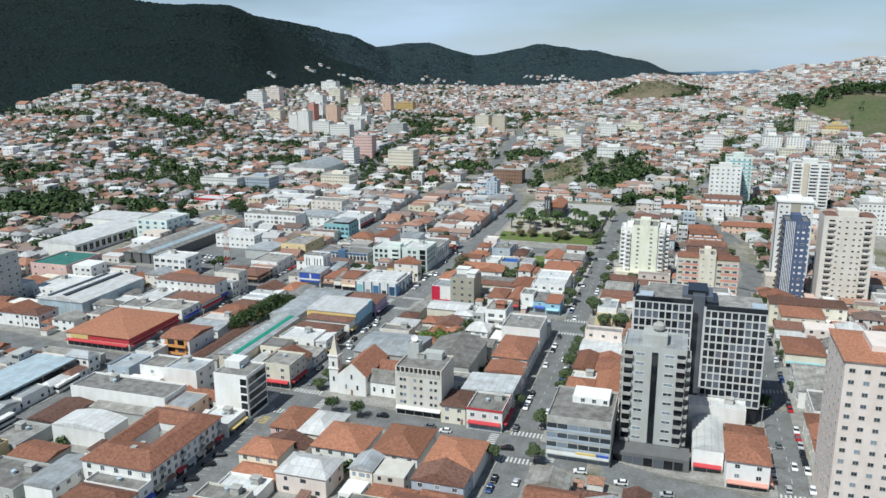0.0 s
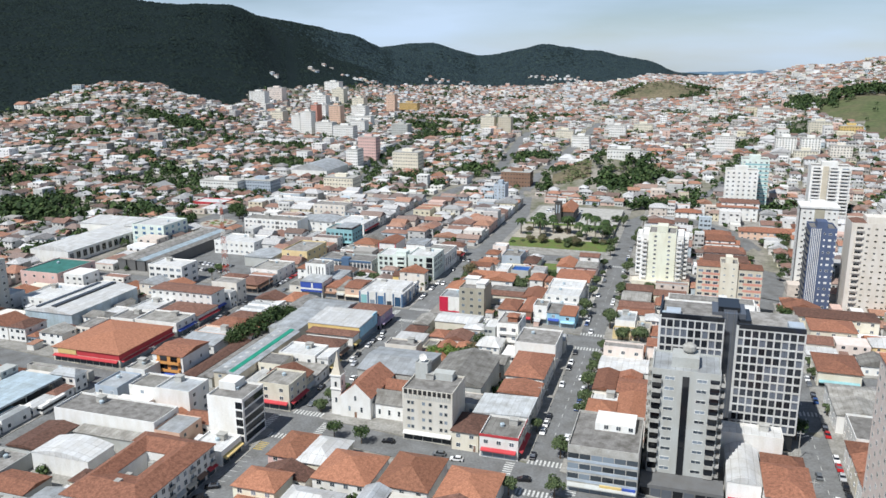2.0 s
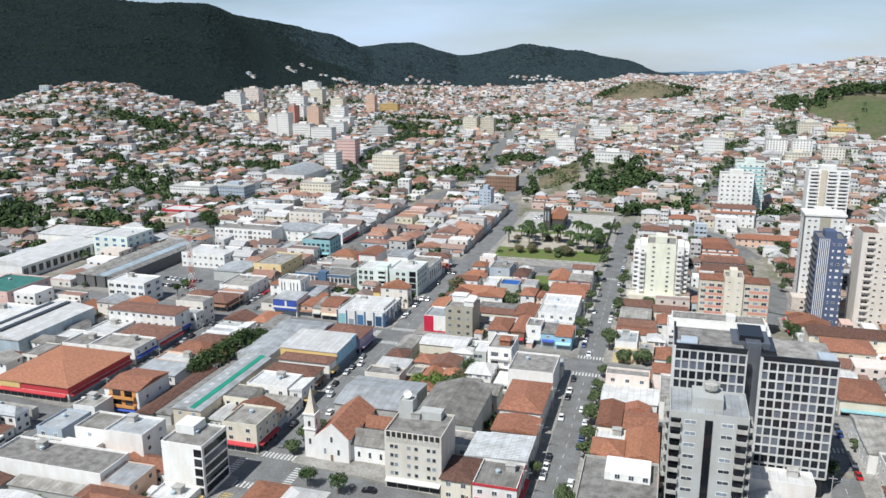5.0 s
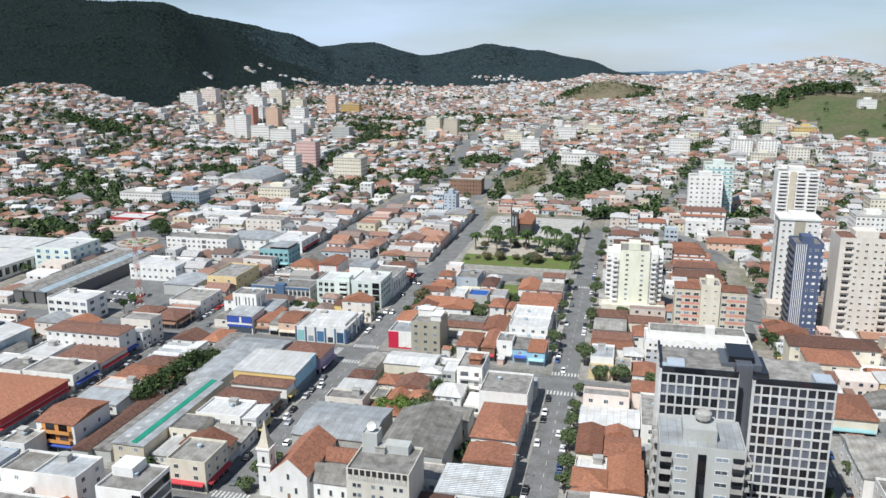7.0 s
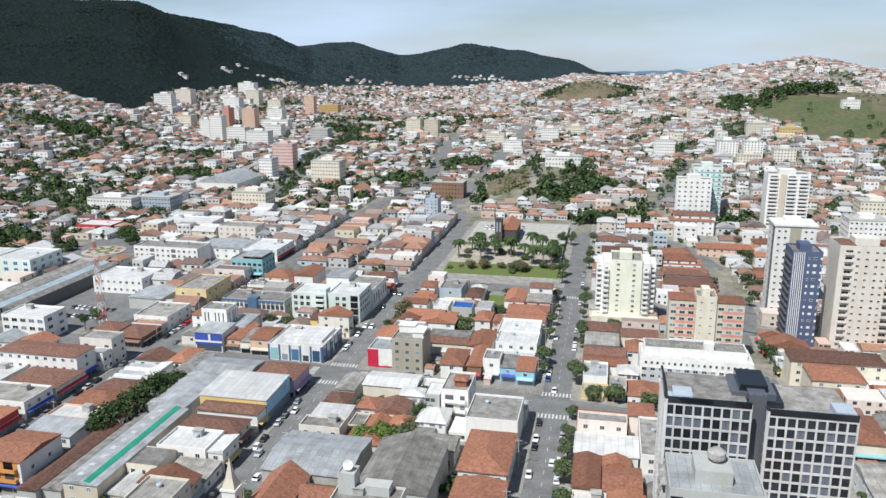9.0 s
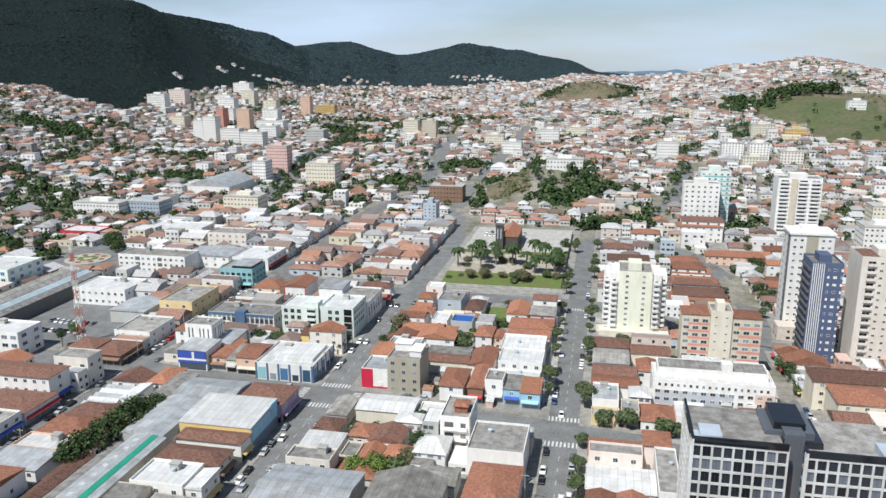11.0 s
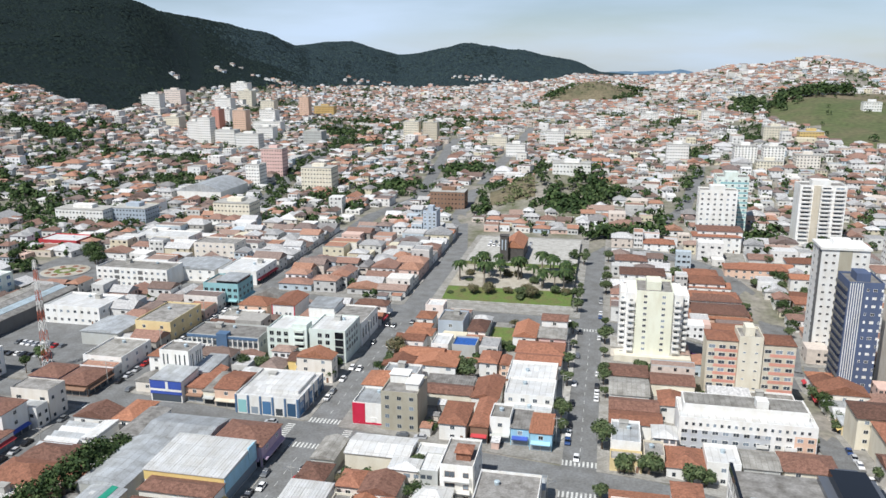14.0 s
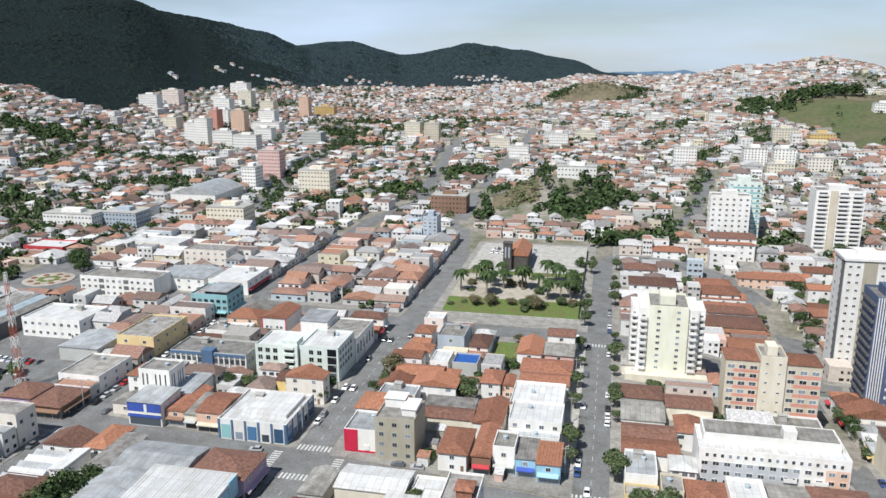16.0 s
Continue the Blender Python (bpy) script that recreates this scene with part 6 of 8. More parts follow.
# ---- the town beyond, as stuff ----
def plain_house(walls, roofs, glass, px, py, w, d, h, turn, r, windows):
    z = land(px, py) - 1.0
    c, s = math.cos(turn), math.sin(turn)

    def P(a, b, zz):
        return (px + a * c - b * s, py + a * s + b * c, z + zz)
    a, b, h = w / 2, d / 2, h + 1.0
    walls.solid([P(-a, -b, 0), P(a, -b, 0), P(a, b, 0), P(-a, b, 0), P(-a, -b, h), P(a, -b, h), P(a, b, h), P(-a, b, h)], [(0, 1, 5, 4), (1, 2, 6, 5), (2, 3, 7, 6), (3, 0, 4, 7), (4, 5, 6, 7)])
    o = 0.45
    if r.random() < 0.74 and h < 8:
        rise = r.uniform(0.15, 0.24) * min(w, d) + 0.4
        e = [P(-a - o, -b - o, h - 0.1), P(a + o, -b - o, h - 0.1), P(a + o, b + o, h - 0.1), P(-a - o, b + o, h - 0.1)]
        if r.random() < 0.5:
            hp = r.choice((0.0, 0.4)) * min(w, d)
            roofs.solid(e + [P(-a - o + hp, 0, h + rise), P(a + o - hp, 0, h + rise)], [(0, 1, 5, 4), (1, 2, 5), (2, 3, 4, 5), (3, 0, 4)])
        else:
            hp = r.choice((0.0, 0.4)) * min(w, d)
            roofs.solid(e + [P(0, -b - o + hp, h + rise), P(0, b + o - hp, h + rise)], [(0, 1, 4), (1, 2, 5, 4), (2, 3, 5), (3, 0, 4, 5)])
    elif r.random() < 0.6:
        # low parapet round a sheet roof
        walls.solid([P(-a, -b, h), P(a, -b, h), P(a, -b, h + 0.7), P(-a, -b, h + 0.7)], [(0, 1, 2, 3)])
        walls.solid([P(-a, b, h), P(a, b, h), P(a, b, h + 0.7), P(-a, b, h + 0.7)], [(0, 1, 2, 3)])
        for q in (-a, a):
            walls.solid([P(q, -b, h), P(q, b, h), P(q, b, h + 0.7), P(q, -b, h + 0.7)], [(0, 1, 2, 3)])
        roofs.solid([P(-a, -b, h + 0.1), P(a, -b, h + 0.1), P(a, b, h + 0.35), P(-a, b, h + 0.35)], [(0, 1, 2, 3)])
    if windows:
        fl = max(1, round((h - 1) / 3.2))
        side = a if px < -35 else -a
        for j in range(fl):
            zz = 2.0 + j * 3.1
            for q in (-0.3, 0.05, 0.33):
                x0, hw = q * w, r.choice((0.5, 0.7, 0.9))
                if r.random() < 0.85:
                    glass.solid([P(x0 - hw, -b - 0.06, zz), P(x0 + hw, -b - 0.06, zz), P(x0 + hw, -b - 0.06, zz + 1.2), P(x0 - hw, -b - 0.06, zz + 1.2)], [(0, 1, 2, 3)])
            for q in (-0.27, 0.27):
                y0, k = q * d, (0.06 if side > 0 else -0.06)
                if r.random() < 0.7:
                    glass.solid([P(side + k, y0 - 0.6, zz), P(side + k, y0 + 0.6, zz), P(side + k, y0 + 0.6, zz + 1.2), P(side + k, y0 - 0.6, zz + 1.2)], [(0, 1, 2, 3)])


def yard_house(px, py, w, d, h, r):
    """A small house inside a block: walls with their windows, and the roof as a part."""
    walls, roofs, glass = Shape(), Shape(), Shape()
    plain_house(walls, roofs, glass, px, py, w, d, h, 0, r, True)
    z = land(px, py)
    for q in (walls, roofs, glass):
        q.v = [(a - px, b - py, c - z) for a, b, c in q.v]
    for f, m in zip(glass.f, glass.s):
        walls.face([glass.v[i] for i in f], 1)
    paint = r.choice(PAINTS)
    cover = r.choice(("terracotta", "terracotta", "terracotta_old", "terracotta_old", "terracotta_new", "fibre", "whitesheet", "zinc")) if len(roofs.v) > 4 else r.choice(("slab", "fibre", "whitesheet", "zinc"))
    b = new("cottage", walls.mesh("cottage", [paint, "glass"]))
    b.matrix_world = pose(px, py, z)
    tagged(b, "small %s house with a %s roof inside the block" % (paint, WORDS[cover]), "cottage")
    if roofs.f:
        part("roof", roofs, cover, b)


GAPS = []


def lane_x(line, y):
    """Where a street's centre line lies at that distance north."""
    if y > line[-1][1]:
        return 9999.0
    return float(np.interp(y, [q[1] for q in line], [q[0] for q in line]))


def far_town():
    r = random.Random(5)
    walls, roofs, glass = Shape(), Shape(), Shape()
    LOTS.sort(key=lambda q: q[1] + 0.3 * abs(q[0] + 60))
    for i, (x0, y0, x1, y1, h, k) in enumerate(LOTS):
        if i < 210:
            yard_house((x0 + x1) / 2, (y0 + y1) / 2, x1 - x0, y1 - y0, h, r)
        else:
            plain_house(walls, roofs, glass, (x0 + x1) / 2, (y0 + y1) / 2, x1 - x0, y1 - y0, h, 0, r, True)
    # sheds and lean-tos in the yards
    for i in range(5200):
        px, py = r.uniform(-330, 118), r.uniform(150, 636)
        if not any(EDGES[k] + 2 < px < EDGES[k + 1] - 2 for k in range(0, len(EDGES), 2)) or min(abs(py - c(px)) for c in (cross1, cross2, cross3)) < 11:
            continue
        w, d = r.uniform(2.2, 5.5), r.uniform(2.2, 5.5)
        if clear(px - w / 2, py - d / 2, px + w / 2, py + d / 2):
            TAKEN.append((px - w / 2 + 0.3, py - d / 2 + 0.3, px + w / 2 - 0.3, py + d / 2 - 0.3))
            h = r.uniform(2.3, 3.2)
            z = land(px, py)
            walls.box(px - w / 2, py - d / 2, z - 1, px + w / 2, py + d / 2, z + h)
            t = r.uniform(0.2, 0.7)
            q = 0.25
            roofs.solid([(px - w / 2 - q, py - d / 2 - q, z + h), (px + w / 2 + q, py - d / 2 - q, z + h), (px + w / 2 + q, py + d / 2 + q, z + h + t), (px - w / 2 - q, py + d / 2 + q, z + h + t), (px - w / 2 - q, py + d / 2 + q, z + h - 0.1), (px + w / 2 + q, py + d / 2 + q, z + h - 0.1)], [(0, 1, 2, 3), (3, 2, 5, 4), (0, 3, 4), (1, 5, 2)])
    y = 150.0
    while y < 2750:
        x = -(1.2 * (y - 60) + 160)
        while x < 0.42 * (y - 60) + 160:
            px, py = x + r.uniform(-2.5, 2.5), y + r.uniform(-2.5, 2.5)
            x += r.uniform(10.0, 14.5)
            if -336 < px < 137 and py < 645:
                continue
            az, rad = polar(px, py)
            if az > 54 or az < -24 or wooded(px, py) or meadow(px, py) or not clear(px - 6, py - 6, px + 6, py + 6):
                continue
            if any(math.hypot(px - g[0], py - g[1]) < g[2] for g in GAPS):
                continue
            if abs(px - lane_x(LONG_A, py)) < 11 or abs(px - lane_x(LONG_C, py)) < 11 or abs(px + 40) < 10 and py < 660:
                continue
            green = noise.noise((px / 75, py / 75, 9.0))
            old = float(np.interp(az, (16, 20, 23, 26, 28, 30, 32), (2230, 2050, 1780, 1640, 1560, 1430, 1330)))
            if 16 < az < 32 and rad > old - 30 and r.random() < 0.62:
                continue
            if r.random() < 0.06 + (0.9 if green > (0.3 if az < 22 else 0.24) else 0.0):
                continue
            w, d, h = r.uniform(6.5, 11.5), r.uniform(6.5, 11.5), r.choice((2.8, 3.0, 3.2, 3.4, 3.6, 4.2, 5.6, 6.0))
            if r.random() < 0.022:
                h, w, d = r.uniform(7, 12), w * 1.3, d * 1.2
            elif r.random() < 0.06:
                w, d = w * 1.7, d * 1.6
            turn = radians(r.gauss(0, 4) + 35 * noise.noise((px / 400, py / 400, 2.0)) * min(1, max(0, rad - 500) / 700))
            plain_house(walls, roofs, glass, px, py, w, d, h, turn, r, rad < 1500)
        y += 13.0
    # hamlets climbing out of the town into the edge of the forest
    for hx, hy, n, spread in ((-860, 1562, 3, 12), (-934, 1865, 3, 12), (-939, 1983, 3, 10), (-829, 1915, 8, 22), (-785, 1895, 12, 26), (-471, 2598, 12, 34), (-406, 2524, 12, 34), (-325, 2430, 12, 34), (-733, 2330, 14, 50)):
        for _ in range(n):
            plain_house(walls, roofs, glass, hx + r.gauss(0, spread), hy + r.gauss(0, spread * 0.6), r.uniform(7, 11), r.uniform(6, 9), r.uniform(3.5, 6), radians(r.gauss(0, 10)), r, False)
    hs = thing("distant_houses", 0, 900, 0, "crowded small houses with terracotta roofs covering the valley", "houses")
    tagged(hs, kind="stuff")
    for n, sh, m in (("walls", walls, "far_wall"), ("roofs", roofs, "far_roof"), ("windows", glass, "far_glass")):
        sh.v = [(a, b - 900, c) for a, b, c in sh.v]
        part(n, sh, m, hs)["kind"] = "stuff"


# ---- far towers ----
def far_tower(u, v, w, d, h, wall, floors, label="distant apartment tower with rows of windows"):
    z0 = land(u, v) - 0.5
    TAKEN.append((u - w / 2, v - d / 2, u + w / 2, v + d / 2))
    b = thing("apartment_building", u, v, z0, label, "apartment building", "distant apartment buildings")
    s = Shape()
    s.box(-w / 2, -d / 2, -2, w / 2, d / 2, h)
    s.box(-w * 0.2, -d * 0.2, h, w * 0.2, d * 0.2, h + 3)
    part("wall", s, wall, b)
    r = Shape()
    r.box(-w / 2 - 0.2, -d / 2 - 0.2, h, w / 2 + 0.2, d / 2 + 0.2, h + 0.5)
    part("roof", r, "concrete", b)
    fh = h / floors
    for f, span in ((("s", w), ("e" if u < -40 else "w", d)) if v < 1080 else (("s", w),)):
        n = max(3, int(span / 2.6))
        key = ("row", f in "s", round(span), n)
        if key not in SHARED:
            t = Shape()
            for i in range(n):
                x = (i + 0.5) * span / n - span / 2
                t.box(x - 0.55, -0.08, 1.0, x + 0.55, 0.02, 2.0)
            SHARED[key] = t.mesh("window_band", ["far_glass"])
        for j in range(floors):
            part("window_band", SHARED[key], None, b, at=on_face(f, w, d, 0, j * fh))["kind"] = "stuff"


MAT["ochre_pale"] = surface("pale_ochre", (0.62, 0.45, 0.18), 0.75, stain=0.1, grain=0.05, vary=0, bump=0)
far_tower(-557, 1063, 14, 14, 25, "white", 8)
far_tower(-532, 1047, 17, 15, 33, "white", 11)
far_tower(-587, 1184, 11, 18, 30, "salmon", 10, "slim brick-red apartment tower")
far_tower(-552, 1186, 20, 16, 31, "peach", 10)
far_tower(-724, 1242, 30, 16, 21, "white", 6)
far_tower(-736, 1326, 29, 18, 24, "rose", 7)
far_tower(-656, 1342, 28, 18, 24, "white", 7)
far_tower(-673, 1461, 25, 20, 26, "cream", 8)
far_tower(-740, 1576, 34, 20, 25, "white", 8)
far_tower(-545, 1414, 17, 15, 36, "peach", 11)
far_tower(-530, 1470, 36, 16, 18, "ochre", 5)
far_tower(-514, 1193, 42, 16, 16, "white", 5)
far_tower(-414, 1114, 25, 20, 17, "grey", 5)
far_tower(-503, 1045, 26, 16, 20, "white", 6)
far_tower(-466, 1029, 30, 16, 19, "white", 6)
far_tower(-480, 1110, 24, 16, 18, "white", 6)
far_tower(-610, 1250, 24, 18, 22, "white", 7)
far_tower(-630, 1140, 22, 18, 16, "cream", 5)
far_tower(-690, 1400, 22, 18, 20, "white", 6)
far_tower(-560, 1300, 26, 18, 20, "white", 6)
far_tower(-600, 1390, 24, 18, 22, "cream", 7)
far_tower(-358, 857, 22, 14, 27, "pink", 8, "pink and grey apartment tower")
far_tower(-347, 791, 13, 16, 21, "white", 7)
far_tower(-286, 790, 28, 18, 21, "cream", 6, "pale yellow apartment block")
far_tower(-300, 656, 28, 18, 14, "cream", 4)
far_tower(-299, 1182, 21, 16, 26, "cream", 8)
far_tower(-273, 1182, 20, 16, 25, "beige", 8)
far_tower(-286, 1160, 26, 14, 10, "peach", 3)
far_tower(-400, 622, 38, 16, 11, "white", 3)
far_tower(-368, 634, 26, 18, 12, "bluegrey", 4)
far_tower(31, 945, 21, 16, 18, "white", 6)
far_tower(90, 918, 20, 16, 16, "white", 7)
far_tower(112, 902, 18, 14, 17, "white", 7)
far_tower(106, 884, 22, 12, 8, "cream", 3)
far_tower(138, 886, 20, 14, 11, "ivory", 4)
far_tower(137, 1032, 25, 14, 13, "cream", 5)
far_tower(262, 1146, 20, 11, 10, "white", 3, "white apartment block on the bare hillside")
far_tower(-156, 728, 27, 15, 14, "brown", 4, "dark brown four-storey apartment block")
far_tower(163, 990, 23, 13, 9, "ochre_pale", 3, "ochre yellow apartment block on the hillside")
far_tower(-71, 1173, 26, 16, 13, "cream", 4)
far_tower(-100, 1101, 22, 16, 20, "white", 6)
far_tower(-64, 772, 30, 12, 8, "white", 2, "white school building on a wooded knoll")
far_tower(168, 708, 24, 18, 13, "cream", 4)
far_tower(19, 1296, 24, 16, 12, "white", 4)
far_tower(92, 1215, 22, 16, 12, "white", 4)
far_tower(-140, 1040, 22, 16, 14, "white", 4)
far_tower(-170, 1100, 24, 16, 15, "cream", 5)
far_tower(130, 600, 22, 18, 22, "white", 7)
far_tower(150, 560, 26, 18, 18, "cream", 6)


# ---- trees ----
def tree_meshes(seed, height, spread, leaf, tufts=1200):
    key = ("tree", seed)
    if key in SHARED:
        return SHARED[key]
    r = random.Random(seed)
    t = Shape()
    fork = height * 0.42
    t.tube((0, 0, -0.3), (0.1, 0, fork), 0.22 + height * 0.012, 0.16, 7)
    lobes = []
    for i in range(6):
        a = 2 * math.pi * i / 6 + r.uniform(-0.4, 0.4)
        e = Vector((math.cos(a) * spread * r.uniform(0.35, 0.62), math.sin(a) * spread * r.uniform(0.35, 0.62), fork + (height - fork) * r.uniform(0.3, 0.75)))
        t.tube((0.1, 0, fork * r.uniform(0.8, 1.0)), e, 0.12, 0.05, 5)
        lobes.append((e, spread * r.uniform(0.34, 0.5)))
    lobes.append((Vector((0, 0, height * 0.82)), spread * 0.45))
    c = Shape()
    for i in range(tufts):
        o, q = lobes[i % len(lobes)]
        d = Vector((r.gauss(0, 1), r.gauss(0, 1), r.gauss(0, 0.8) + 0.25)).normalized()
        p = o + d * q * r.uniform(0.55, 1.08)
        p.z = max(p.z, fork * 0.85)
        n = (d + Vector((r.uniform(-0.8, 0.8), r.uniform(-0.8, 0.8), r.uniform(-0.3, 0.8)))).normalized()
        a = n.orthogonal().normalized() * r.uniform(0.15, 0.38) * (spread / 4) ** 0.5
        b = n.cross(a) * r.uniform(0.7, 1.3)
        c.face([tuple(p - a - b * 0.4), tuple(p + a * 0.2 - b), tuple(p + a + b * 0.3), tuple(p - a * 0.3 + b)])
    SHARED[key] = (t.mesh("trunk", ["bark"]), c.mesh("crown", [leaf]))
    return SHARED[key]


KINDS = {"street": (7.0, 3.6, "leaf_street"), "big": (10.5, 6.0, "leaf"), "bush": (3.6, 2.6, "leaf_street"), "dry": (7.5, 4.5, "leaf_dry"), "purple": (5.5, 3.4, "leaf_purple"), "tall": (13, 4.2, "leaf"), "lime": (7.5, 5.4, "leaf_lime")}
TREE_WORDS = {"street": "leafy green street tree", "big": "broad dark green tree", "bush": "rounded green bush", "dry": "tree with brownish leaves", "purple": "purple flowering tree", "tall": "tall dark green tree", "lime": "broad bright green tree"}


def tree(x, y, kind="street", size=1.0, where="beside the street"):
    h, sp, leaf = KINDS[kind]
    k = rnd.randrange(3)
    tm, cm = tree_meshes(("street", "big", "bush", "dry", "purple", "tall", "lime").index(kind) * 10 + k, h, sp, leaf)
    b = thing("tree", x, y, land(x, y) + 0.1, TREE_WORDS[kind] + " growing " + where, "tree", "trees", rnd.uniform(0, 360))
    b.scale = (size,) * 3
    part("trunk", tm, None, b)
    part("crown", cm, None, b)


def palm(x, y, size=1.0):
    if "palm" not in SHARED:
        r = random.Random(3)
        t = Shape()
        pts = [(0, 0, -0.2), (0.15, 0, 3), (0.1, 0.05, 6.5), (0, 0.1, 9.5)]
        for i, (p, q) in enumerate(zip(pts, pts[1:])):
            t.tube(p, q, 0.34 - 0.05 * i, 0.29 - 0.05 * i, 8, cap=(i == 2))
        c = Shape()
        for i in range(26):
            a, up = 2 * math.pi * i / 13 + r.uniform(-0.15, 0.15), r.uniform(0.2, 1.0)
            d, n = Vector((math.cos(a), math.sin(a), 0)), Vector((-math.sin(a), math.cos(a), 0))
            last = None
            for j in range(5):
                s = j / 4
                p = Vector((0, 0.1, 9.5)) + d * 3.2 * s + Vector((0, 0, up * 1.8 * s - 3.0 * s * s * (1.2 - 0.4 * up)))
                wd = 0.55 * math.sin(math.pi * (0.15 + 0.8 * s)) + 0.06
                pair = (p - n * wd - Vector((0, 0, 0.25 * wd)), p, p + n * wd - Vector((0, 0, 0.25 * wd)))
                if last:
                    c.face([tuple(last[0]), tuple(last[1]), tuple(pair[1]), tuple(pair[0])])
                    c.face([tuple(last[1]), tuple(last[2]), tuple(pair[2]), tuple(pair[1])])
                last = pair
        SHARED["palm"] = (t.mesh("trunk", ["palmbark"]), c.mesh("fronds", ["leaf"]))
    b = thing("palm_tree", x, y, land(x, y) + 0.1, "tall palm with a grey trunk in the park", "palm tree", "palms", rnd.uniform(0, 360))
    b.scale = (size,) * 3
    part("trunk", SHARED["palm"][0], None, b)
    part("fronds", SHARED["palm"][1], None, b)


for _v in (262, 275, 287, 300, 318, 333, 362, 372, 384, 395, 408, 420, 440, 455, 470, 500, 520, 545, 560, 585):
    if rnd.random() < 0.8:
        tree(-33.4 + rnd.uniform(-0.8, 0.6), _v + rnd.uniform(-4, 4), "street", rnd.uniform(0.6, 1.25))
for _v in (250, 366, 380, 402, 425, 446, 462, 492, 510, 530, 552, 575, 600):
    if rnd.random() < 0.75:
        tree(-46.6 + rnd.uniform(-0.6, 0.6), _v + rnd.uniform(-4, 4), "street", rnd.uniform(0.55, 1.1))
for _x, _y, _k, _s in ((-36, 238, "street", 1.0), (-46.5, 213, "street", 0.8), (-34, 215, "street", 0.9), (-114.5, 418, "dry", 1.1), (-114.5, 408, "street", 0.9), (-114, 425, "dry", 0.9), (-133, 392, "street", 0.7),
                       (34.2, 274, "big", 0.7), (46, 330, "street", 0.7), (46.5, 296, "street", 0.6), (47, 420, "big", 0.6), (45.5, 436, "street", 0.9), (46, 405, "bush", 1.0)):
    tree(_x, _y, _k, _s)
for _x, _y, _k, _s in ((33.8, 292, "street", 0.8), (33.6, 312, "bush", 1.0), (47.5, 345, "bush", 1.0), (47, 362, "bush", 1.2), (49, 365, "bush", 1.0), (47.6, 412, "big", 0.5), (46.8, 428, "big", 0.65), (33.0, 400, "bush", 1.0), (33, 386, "bush", 1.1)):
    tree(_x, _y, _k, _s)
# gardens and yards
for _x, _y, _k, _s, _w in ((-176.5, 300, "big", 1.05, "between warehouses"), (-175.5, 308, "big", 1.15, "between warehouses"), (-174.5, 315, "big", 1.05, "between warehouses"), (-178.5, 293, "big", 1.0, "between warehouses"), (-180, 286.5, "big", 0.9, "between warehouses"), (-173.5, 322, "big", 0.85, "between warehouses"), (-170, 396, "big", 0.55, "behind shops"),
                       (-163, 398, "bush", 1.3, "behind shops"), (-158, 402, "bush", 0.9, "behind shops"), (-91, 302, "lime", 0.85, "in a back yard"), (-97, 300, "lime", 0.8, "in a back yard"), (-85, 304, "bush", 1.6, "in a back yard"),
                       (-84, 308, "dry", 0.8, "in a back yard"), (-82, 318, "big", 0.7, "in a back yard"), (-80, 326, "big", 0.7, "in a back yard"), (-86, 334, "bush", 1.4, "in a back yard"), (-104, 322, "dry", 0.6, "in a back yard"),
                       (-108, 230, "big", 0.55, "before the church"), (-98, 229, "big", 0.55, "before the church"), (-120.5, 246, "bush", 1.1, "beside the church"), (-120.5, 255, "bush", 1.2, "beside the church"),
                       (-118.5, 262, "bush", 1.0, "beside the church"), (-93, 193, "bush", 1.2, "in a house yard"), (-27, 347, "bush", 1.4, "on the corner"), (-20, 347.5, "bush", 1.6, "on the corner"), (-8, 346, "bush", 1.5, "on the corner"),
                       (-4, 347, "bush", 1.2, "on the corner"), (2, 449, "purple", 0.9, "beside the cream tower"), (-20, 426, "bush", 1.2, "as a hedge below the tower"), (-15, 425.5, "bush", 1.2, "as a hedge below the tower"),
                       (-10, 425, "bush", 1.2, "as a hedge below the tower"), (-5, 424.5, "bush", 1.1, "as a hedge below the tower"), (-88, 404, "big", 0.42, "in a house yard"), (-84.5, 411, "big", 0.4, "in a house yard"), (-87.5, 409.5, "bush", 1.5, "in a house yard"), (-83.5, 404.5, "bush", 1.5, "in a house yard"), (-81, 439, "bush", 0.8, "as a garden hedge"), (-78, 438.8, "bush", 0.8, "as a garden hedge"), (-75, 438.6, "bush", 0.85, "as a garden hedge"), (-72, 438.4, "bush", 0.8, "as a garden hedge"), (-73, 463, "dry", 0.5, "in a house yard"), (-117, 402, "big", 0.5, "beside the street"),
                       (-84, 414, "bush", 1.1, "in a house yard"), (-323, 522, "big", 1.1, "at the roundabout"), (-331, 530, "big", 1.0, "at the roundabout"), (-316, 515, "big", 0.9, "at the roundabout"), (-368, 512, "big", 0.8, "at the roundabout"),
                       (-376, 500, "big", 0.8, "at the roundabout"), (-250, 376, "tall", 0.6, "in the station yard"), (-256, 392, "bush", 1.2, "in the station yard"), (60, 575, "big", 0.7, "in a villa garden"), (57, 580, "big", 0.6, "in a villa garden"), (61, 540, "big", 0.6, "in a villa garden"), (60, 532, "bush", 1.5, "in a villa garden"),
                       (58.5, 566, "street", 1.0, "in a villa garden"), (57.5, 556, "bush", 1.4, "in a villa garden"), (82, 600, "big", 0.8, "in a villa garden"), (96, 640, "big", 0.8, "in a villa garden")):
    tree(_x, _y, _k, _s, _w)
